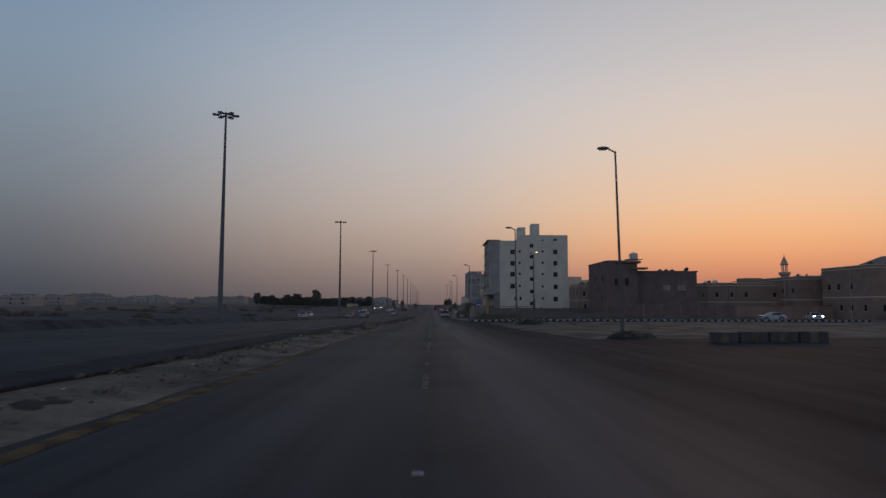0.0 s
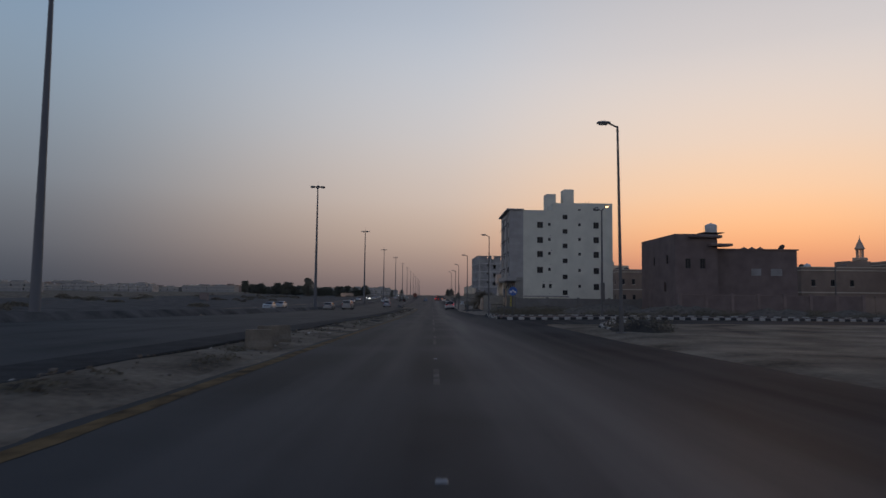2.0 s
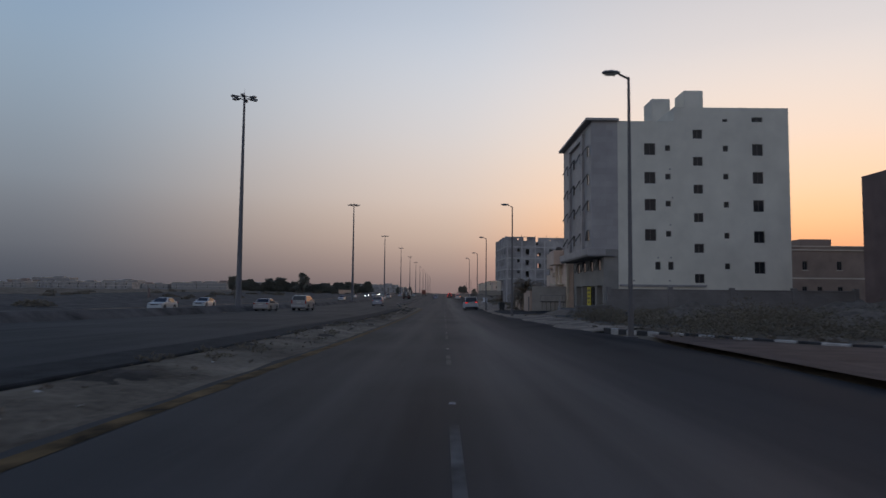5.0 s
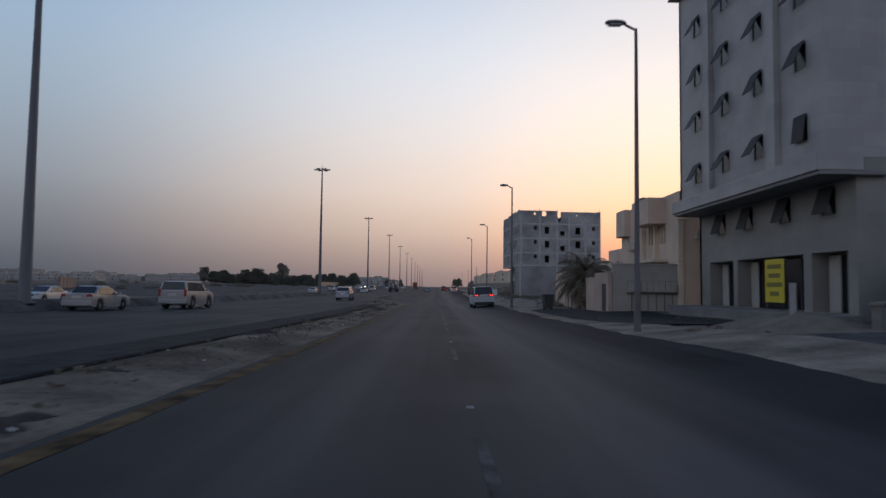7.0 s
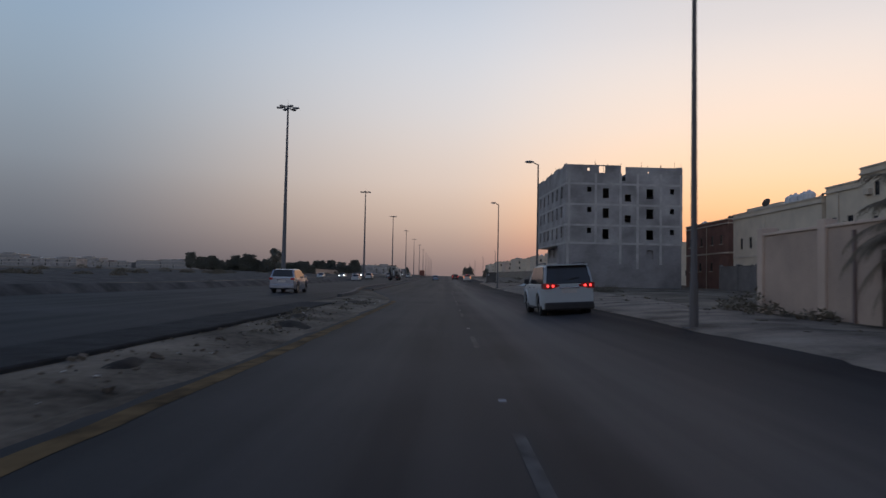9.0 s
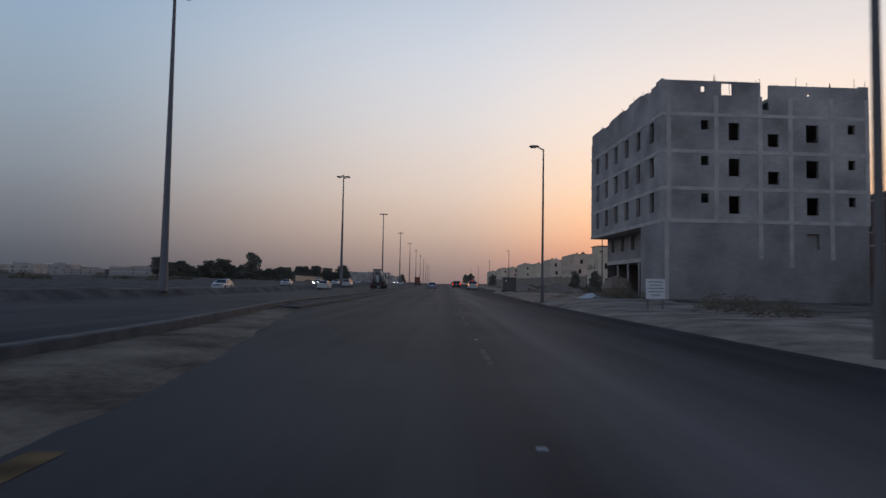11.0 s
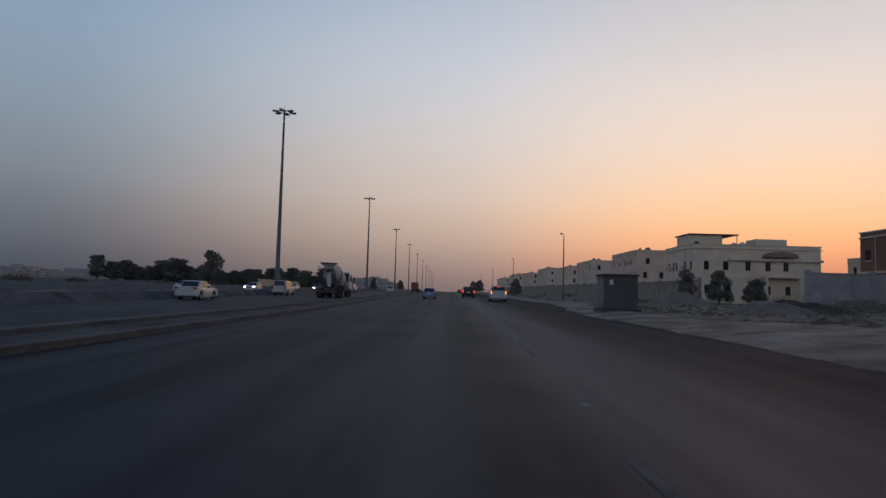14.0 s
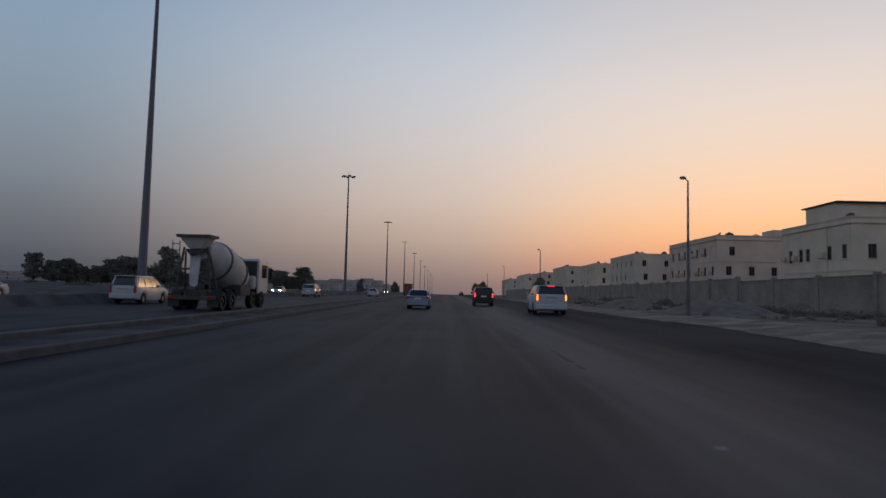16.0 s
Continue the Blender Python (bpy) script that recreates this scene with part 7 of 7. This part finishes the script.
    def glass(name_, yb, yt, out, lo, hi, shrink):
        bm = bmesh.new()
        p = []
        for v, sg in ((lo, -1), (lo, 1), (hi, 1), (hi, -1)):
            w = wb + (wt - wb) * v - shrink
            p.append((sg * w, cy(v, yb, yt) + out, zb + (zt - zb) * v + 0.03))
        loft(bm, [[(x, y - 0.03 * (1 if out > 0 else -1), z - 0.02) for x, y, z in p], p])
        return part(name_, bm, "car_glass", t)

    glass("windscreen", fb, ft, 0.03, 0.06, 0.86, 0.1)
    glass("rear_window", rb_, rt_, -0.03, (0.02 if clad else 0.14) if not trunk else 0.1, 0.88 if clad else 0.86, 0.07 if clad else 0.12)
    # bumpers, lamps, plate
    rear = -L / 2
    part("rear_bumper", boxes((-W / 2 * 0.93, W / 2 * 0.93, rear - 0.07, rear + 0.22, clear + (0.0 if clad else 0.08), clear + (0.26 if clad else 0.38)), bevel=0.05), "black_plastic" if clad else paint, t)
    part("front_bumper", boxes((-W / 2 * 0.93, W / 2 * 0.93, L / 2 - 0.22, L / 2 + 0.06, clear + 0.06, clear + 0.36), bevel=0.05), "black_plastic" if clad else paint, t)
    part("grille", boxes((-0.45, 0.45, L / 2 - 0.04, L / 2 + 0.02, clear + 0.4, clear + 0.55), bevel=0.01), "black_plastic", t)
    part("number_plate", boxes((-0.26, 0.26, rear - 0.025, rear, -0.07, 0.07), bevel=0.004), "plate", t, m=pose(0, -0.01, (belt if not trunk else trunk) - 0.24))
    kind_, tm = tail
    zl = belt - 0.06 if kind_ != "tall" else belt - 0.12
    for s in (-1, 1):
        if kind_ == "wide":
            # a wedge that wraps round the corner and narrows towards the tailgate
            bm = bmesh.new()
            loft(bm, [[(s * a, -0.03 - 0.012 * (a > -0.3), lo), (s * a, -0.03, hi), (s * a, dp, hi), (s * a, dp, lo)] for a, lo, hi, dp in ((-0.42, -0.02, 0.035, 0.03), (-0.3, -0.055, 0.06, 0.05), (-0.1, -0.1, 0.09, 0.1), (0.06, -0.11, 0.1, 0.2), (0.125, -0.09, 0.09, 0.42))])
            bmesh.ops.recalc_face_normals(bm, faces=bm.faces[:])
            lm = part("tail_lamp", bm, "tail_off", t, m=pose(s * (W / 2 * 0.9 - 0.06), rear + 0.02, zl + 0.0))
            for dx in (-0.02, -0.2):
                b2 = bmesh.new()
                tube(b2, (s * dx, -0.048, 0), (s * dx, -0.03, 0), 0.043, 0.043, 12)
                part("bulb", b2, tm, lm)
        elif kind_ == "tall":
            bm = boxes((-0.075, 0.075, -0.04, 0.1, -0.24, 0.24), bevel=0.03)
            lm = part("tail_lamp", bm, "tail_off", t, m=pose(s * (W / 2 * 0.9 - 0.05), rear + 0.02, zl))
            part("light_bar", boxes((-0.05, 0.05, -0.052, -0.04, -0.19, 0.19), bevel=0.006), "amber_on" if (amber and s > 0) else tm, lm)
        else:
            bm = boxes((-0.15, 0.12, -0.03, 0.14, -0.09, 0.07), bevel=0.03)
            lm = part("tail_lamp", bm, tm, t, m=pose(s * (W / 2 * 0.88 - 0.06), rear + 0.02, (zl if not trunk else trunk - 0.14)))
        part("head_lamp", boxes((-0.2, 0.14, -0.12, 0.04, -0.07, 0.08), bevel=0.03), head, t, m=pose(s * (W / 2 * 0.82 - 0.05), L / 2 - 0.02, hood - 0.2))
    if high:
        part("high_brake_lamp", boxes((-0.22, 0.22, -0.02, 0.03, -0.025, 0.025), bevel=0.005), high, t, m=pose(0, rt_ - 0.06, zt - 0.06))
    if not trunk:
        part("tailgate_trim", boxes((-0.35, 0.35, rear - 0.03, rear, -0.02, 0.02), bevel=0.008), "chrome", t, m=pose(0, 0, belt - 0.13))
    if spoiler:
        part("spoiler", boxes((-wt * 0.95, wt * 0.95, rt_ - 0.22, rt_ + 0.05, zt - 0.06, zt - 0.02), bevel=0.015), paint, t)
    part("wiper", boxes((-0.02, 0.4, -0.02, 0.0, 0, 0.02)), "black_plastic", t, m=pose(0, cy(0.2, rb_, rt_) - 0.05, zb + (zt - zb) * 0.2 + 0.02, 0, -12, 0))
    return t


def put(t, x, y, rz=0.0, lift=0.012):
    z = G(y) + D(x, y) + lift
    slope = math.degrees(math.atan2(G(y + 2) - G(y - 2), 4))
    t.matrix_basis = pose(x, y, z, 0, 0, rz) @ pose(0, 0, 0, slope * math.cos(radians(rz)), 0, 0)
    return t


suv = car("suv", "white seven-seat SUV with lit red tail lamps", "car", "white_paint", 4.75, 1.8, 1.88, 0.39, 1.14, 1.09, 2.85, (1.15, 0.25, -2.05, -2.31), tail=("wide", "tail_on"), rails=True, splits=(0.36, 0.66), clad=True, spoiler=True)
put(suv, 3.87, 196.62, 1.5, lift=-0.07)
suv.matrix_basis = suv.matrix_basis @ pose(0, 0, 0, 0, -3, 0) @ Matrix.Diagonal((1.12, 1.12, 1.12, 1))
sedan = car("sedan", "blue-silver compact sedan in the near carriageway", "car", "blue_silver", 4.4, 1.72, 1.47, 0.3, 0.92, 0.92, 2.6, (0.95, 0.1, -1.05, -1.62), trunk=1.02, tail=("corner", "tail_off"), splits=(0.5,))
put(sedan, -3.7, 356.4, -0.5)
gmc = car("suv", "large white SUV with tall lit red tail lamps", "car", "white_paint", 5.2, 2.05, 1.9, 0.4, 1.2, 1.18, 2.95, (1.2, 0.45, -2.25, -2.5), tail=("tall", "amber_on"), rails=True, splits=(0.33, 0.64), high="tail_on", amber=True, spoiler=True)
put(gmc, 4.95, 348.0, -1.0)
dark = car("suv", "black large SUV with lit tail lamps", "car", "black_paint", 5.1, 1.98, 1.88, 0.39, 1.18, 1.16, 2.9, (1.2, 0.45, -2.2, -2.45), tail=("tall", "tail_on"), rails=True, splits=(0.33, 0.64), spoiler=True)
put(dark, 2.0, 371.0, -0.5)
ford = car("suv", "pale silver large SUV with roof rails on the main carriageway", "car", "beige_paint", 5.2, 2.0, 1.95, 0.4, 1.2, 1.18, 3.0, (1.2, 0.5, -2.3, -2.48), tail=("tall", "tail_off"), rails=True, splits=(0.33, 0.64))
put(ford, -18.2, 178.5, -1.0)
beige = car("sedan", "pale silver-beige sedan on the main carriageway", "car", "beige_paint", 4.7, 1.8, 1.46, 0.31, 0.93, 0.93, 2.75, (1.0, 0.1, -1.15, -1.8), trunk=1.04, splits=(0.5,))
put(beige, -21.2, 172.0, -1.0)
van = car("minivan", "white minivan on the main carriageway", "car", "white_paint", 4.6, 1.78, 1.78, 0.31, 1.05, 1.02, 2.75, (1.35, 0.35, -1.95, -2.2), tail=("tall", "tail_off"), splits=(0.36, 0.68), spoiler=True)
put(van, -21.5, 347.6, -1.0)
wsed = car("sedan", "white sedan on the main carriageway", "car", "white_paint", 4.5, 1.75, 1.46, 0.31, 0.93, 0.93, 2.65, (1.0, 0.1, -1.05, -1.68), trunk=1.04, splits=(0.5,), tail=("corner", "tail_off"))
put(wsed, -21.0, 318.0, -1.0)
far1 = car("suv", "silver SUV far along the main carriageway", "car", "silver_paint", 4.8, 1.9, 1.75, 0.36, 1.1, 1.08, 2.75, (1.1, 0.3, -2.0, -2.25), tail=("corner", "tail_off"), splits=(0.36, 0.68))
put(far1, -20.3, 396.0)
o = copy_thing(wsed, pose(0, 0, 0))
put(tagged(o, "pale sedan further along the main carriageway", "car"), -15.6, 430.0)
o = copy_thing(far1, pose(0, 0, 0))
put(tagged(o, "silver SUV beside the end of the sandy median", "car"), -12.6, 218.5)
bl = car("sedan", "dark sedan far along the main carriageway", "car", "black_paint", 4.6, 1.78, 1.46, 0.31, 0.93, 0.93, 2.7, (1.0, 0.1, -1.1, -1.72), trunk=1.04, tail=("corner", "tail_on"))
put(bl, -12.8, 520.0)
o = copy_thing(bl, pose(0, 0, 0))
put(tagged(o, "dark sedan ahead near the kerb lane", "car"), 3.6, 560.0)
# oncoming traffic and cars in the side street
onc = car("sedan", "white oncoming sedan beyond the raised median", "car", "white_paint", 4.6, 1.76, 1.46, 0.31, 0.93, 0.93, 2.7, (1.0, 0.1, -1.1, -1.72), trunk=1.04, group="oncoming traffic")
put(onc, -33.0, 171.0, 180)
for x, y in ((-35.0, 190.0), (-32.0, 300.0), (-35.4, 352.0), (-32.2, 398.0), (-35.2, 470.0)):
    put(copy_thing(onc, pose(0, 0, 0)), x, y, 180 + rnd(-1, 1))
lit = car("sedan", "oncoming sedan with lit head lamps", "car", "white_paint", 4.6, 1.76, 1.46, 0.31, 0.93, 0.93, 2.7, (1.0, 0.1, -1.1, -1.72), trunk=1.04, head="head_on", group="oncoming traffic")
put(lit, -32.5, 372.0, 180)
for x, y, rz in ((-33.5, 430.0, 180), (-31.0, 620.0, 180)):
    put(copy_thing(lit, pose(0, 0, 0)), x, y, rz)
side1 = car("sedan", "white sedan standing in the side street", "car", "white_paint", 4.6, 1.76, 1.46, 0.31, 0.93, 0.93, 2.7, (1.0, 0.1, -1.1, -1.72), trunk=1.04)
put(side1, 60.0, 116.5, 94)
side2 = copy_thing(lit, pose(0, 0, 0))
put(tagged(side2, "white car with lit head lamps in the side street", "car"), 68.5, 118.0, 165)


def mixer_truck():
    """A four-axle concrete mixer, seen from behind."""
    t = thing("mixer_truck", "dusty concrete mixer truck with a pale drum", "truck", pose(0, 0, 0))
    r = 0.5
    for s in (-1, 1):
        for y in (3.2, 1.5, -2.0, -3.4):
            bm = bmesh.new()
            w = 0.32 if y > 0 else 0.5
            lx = [(r * 0.55, -w / 2), (r * 0.94, -w / 2), (r, -w / 2 + 0.04), (r, w / 2 - 0.04), (r * 0.94, w / 2), (r * 0.55, w / 2)]
            loft(bm, [[(z, q * math.cos(2 * math.pi * k / 22), q * math.sin(2 * math.pi * k / 22)) for k in range(22)] for q, z in lx], caps=False)
            wh = part("wheel", bm, "tyre", t, m=pose(s * (1.25 - w / 2), y, r), smooth=True)
            bm = bmesh.new()
            tube(bm, (0, 0, 0), (s * (w / 2 - 0.08), 0, 0), r * 0.56, r * 0.5, 16)
            tube(bm, (s * (w / 2 - 0.08), 0, 0), (s * (w / 2 + 0.02), 0, 0), r * 0.22, r * 0.18, 12)
            part("rim", bm, "dirty_steel", wh)
        for y in (-2.0, -3.4):
            bm = bmesh.new()
            pr = []
            for k in range(9):
                a = math.pi * (0.1 + 0.8 * k / 8)
                pr.append([(s * 1.25 - s * dx, y + (r + 0.12) * math.cos(a), r + (r + 0.12) * math.sin(a)) for dx in (0, 0.5)])
            loft(bm, pr, closed=False, caps=False)
            part("mudguard", bm, "black_plastic", t)
    part("chassis", boxes((-0.45, -0.3, -4.3, 4.2, 0.75, 1.05), (0.3, 0.45, -4.3, 4.2, 0.75, 1.05), *[(-0.3, 0.3, y, y + 0.15, 0.8, 1.0) for y in (-4.2, -2.6, -1, 0.8, 2.4)]), "dirty_steel", t)
    cab = part("cab", boxes((-1.2, 1.2, 2.6, 4.6, 0.8, 2.95), bevel=0.12), "white_paint", t, "white driver's cab")
    part("windscreen", boxes((-1.05, 1.05, 4.58, 4.63, 1.8, 2.7), bevel=0.02), "car_glass", cab)
    part("back_panel", boxes((-1.1, 1.1, 2.55, 2.6, 0.9, 2.8)), "black_plastic", cab)
    for s in (-1, 1):
        part("side_window", boxes((s * 1.19 - 0.02, s * 1.19 + 0.02, 3.2, 4.3, 1.8, 2.6)), "car_glass", cab)
        part("mirror", boxes((s * 1.42 - 0.1, s * 1.42 + 0.1, 4.3, 4.4, 1.7, 2.4), bevel=0.03), "black_plastic", cab)
    # drum, tilted up to the rear
    bm = bmesh.new()
    lathe(bm, [(0.25, -2.9), (0.75, -2.75), (1.05, -2.2), (1.18, -1.2), (1.18, 0.0), (1.05, 1.0), (0.8, 1.9), (0.6, 2.5), (0.56, 2.75), (0.42, 2.76), (0.42, 2.3)], 28)
    bmesh.ops.rotate(bm, verts=bm.verts[:], cent=(0, 0, 0), matrix=Matrix.Rotation(radians(74), 3, "X"))
    part("drum", bm, "drum", t, "pale dusty mixing drum", m=pose(0, -0.9, 2.35), smooth=True)
    for tt in (-1.4, 0.9):
        bm = bmesh.new()
        lathe(bm, [(1.19 if tt < 0 else 1.08, tt - 0.08), (1.23 if tt < 0 else 1.12, tt - 0.06), (1.23 if tt < 0 else 1.1, tt + 0.06), (1.19 if tt < 0 else 1.06, tt + 0.08)], 28)
        bmesh.ops.rotate(bm, verts=bm.verts[:], cent=(0, 0, 0), matrix=Matrix.Rotation(radians(74), 3, "X"))
        part("drum_band", bm, "dirty_steel", t, m=pose(0, -0.9, 2.35))
    # hopper, chute and rear frame
    bm = bmesh.new()
    loft(bm, [[(-0.35, -4.15, 3.15), (0.35, -4.15, 3.15), (0.35, -3.55, 3.15), (-0.35, -3.55, 3.15)], [(-0.75, -4.5, 3.75), (0.75, -4.5, 3.75), (0.75, -3.3, 3.75), (-0.75, -3.3, 3.75)]])
    part("hopper", bm, "drum", t)
    part("hopper_rim", boxes((-0.85, 0.85, -4.56, -4.46, 3.68, 3.82), (-0.85, 0.85, -3.32, -3.24, 3.68, 3.82), (-0.85, -0.76, -4.46, -3.32, 3.68, 3.82), (0.76, 0.85, -4.46, -3.32, 3.68, 3.82)), "dirty_steel", t)
    bm = bmesh.new()
    pr = []
    for k in range(7):
        f = k / 6
        y, z = -4.1 - 0.75 * f, 3.0 - 1.6 * f
        pr.append([(0.28 * math.cos(a) * (1 - 0.2 * f) + 0.25 * f, y, z + 0.2 * math.sin(a)) for a in np.linspace(math.pi, 2 * math.pi, 8)])
    loft(bm, pr, closed=False, caps=False)
    part("chute", bm, "drum", t)
    bm = bmesh.new()
    quad(bm, (-0.5, -4.3, 3.1), (0.5, -4.3, 3.1), (0.12, -4.45, 2.75), (-0.12, -4.45, 2.75))
    part("splash_guard", bm, "black_plastic", t)
    bm = bmesh.new()
    for s in (-1, 1):
        tube(bm, (s * 0.85, -4.2, 0.95), (s * 0.6, -4.1, 3.2), 0.06, 0.05, 8)
        tube(bm, (s * 0.85, -3.2, 0.95), (s * 0.6, -3.9, 3.0), 0.06, 0.05, 8)
        tube(bm, (s * 0.75, -4.2, 2.0), (-s * 0.75, -4.2, 1.3), 0.035, 0.035, 6)
    tube(bm, (-0.75, -4.15, 2.1), (0.75, -4.15, 2.1), 0.05, 0.05, 8)
    part("rear_frame", bm, "dirty_steel", t)
    bm = bmesh.new()
    for s in (-0.18, 0.18):
        tube(bm, (-0.95 + s, -4.35, 0.9), (-0.95 + s, -4.25, 3.5), 0.025, 0.025, 6)
    for k in range(8):
        tube(bm, (-1.13, -4.34, 1.1 + 0.32 * k), (-0.77, -4.34, 1.1 + 0.32 * k), 0.02, 0.02, 5)
    part("ladder", bm, "dirty_steel", t)
    part("rear_bumper", boxes((-1.2, 1.2, -4.5, -4.36, 0.55, 0.75), bevel=0.02), "dirty_steel", t)
    for s in (-1, 1):
        part("mud_flap", boxes((s * 1.0 - 0.28, s * 1.0 + 0.28, -4.2, -4.17, 0.2, 0.85)), "black_plastic", t)
        part("tail_lamp", boxes((s * 1.0 - 0.18, s * 1.0 + 0.18, -4.54, -4.5, 0.6, 0.72), bevel=0.01), "tail_off", t)
        part("fender_box", boxes((s * 1.0 - 0.3, s * 1.0 + 0.3, -0.9, 0.8, 0.75, 1.35), bevel=0.05), "dirty_steel", t)
    part("water_tank", boxes((-1.15, 1.15, 1.7, 2.4, 1.1, 1.9), bevel=0.12), "drum", t)
    return t


put(mixer_truck(), -14.2, 342.0, -1.0)


def box_truck():
    t = thing("truck", "small red-brown truck far along the carriageway", "truck", pose(0, 0, 0))
    part("cargo_box", boxes((-1.1, 1.1, -3.4, 1.2, 0.95, 3.2), bevel=0.04), "red_paint", t)
    part("cab", boxes((-1.05, 1.05, 1.35, 3.2, 0.5, 2.5), bevel=0.12), "white_paint", t)
    part("chassis", boxes((-0.5, 0.5, -3.3, 3.0, 0.6, 0.9)), "dirty_steel", t)
    for s in (-1, 1):
        for y in (2.3, -2.0):
            wheel(t, s * 0.9, y, 0.42, 0.26, s)
        part("tail_lamp", boxes((s * 0.85 - 0.12, s * 0.85 + 0.12, -3.44, -3.4, 0.8, 0.92)), "tail_off", t)
    return t


put(box_truck(), -11.9, 478.0)


# ---- reflective studs between the lanes ----
def studs():
    holder = tagged(new("road_studs"), "pale reflective studs set in the asphalt", "road stud", kind="structure")
    first = None
    for k in range(26):
        y = 6.0 + 12.2 * k
        x = -0.12 + 1.3 * sm(235, 300, y)
        m = pose(x, y, G(y) + 0.012)
        if first is None:
            bm = bmesh.new()
            loft(bm, [[(-0.055, -0.05, 0), (0.055, -0.05, 0), (0.055, 0.05, 0), (-0.055, 0.05, 0)], [(-0.04, -0.02, 0.02), (0.04, -0.02, 0.02), (0.04, 0.02, 0.02), (-0.04, 0.02, 0.02)]])
            first = part("stud", bm, "concrete", holder, m=m)
        else:
            again(first, holder, m)


studs()
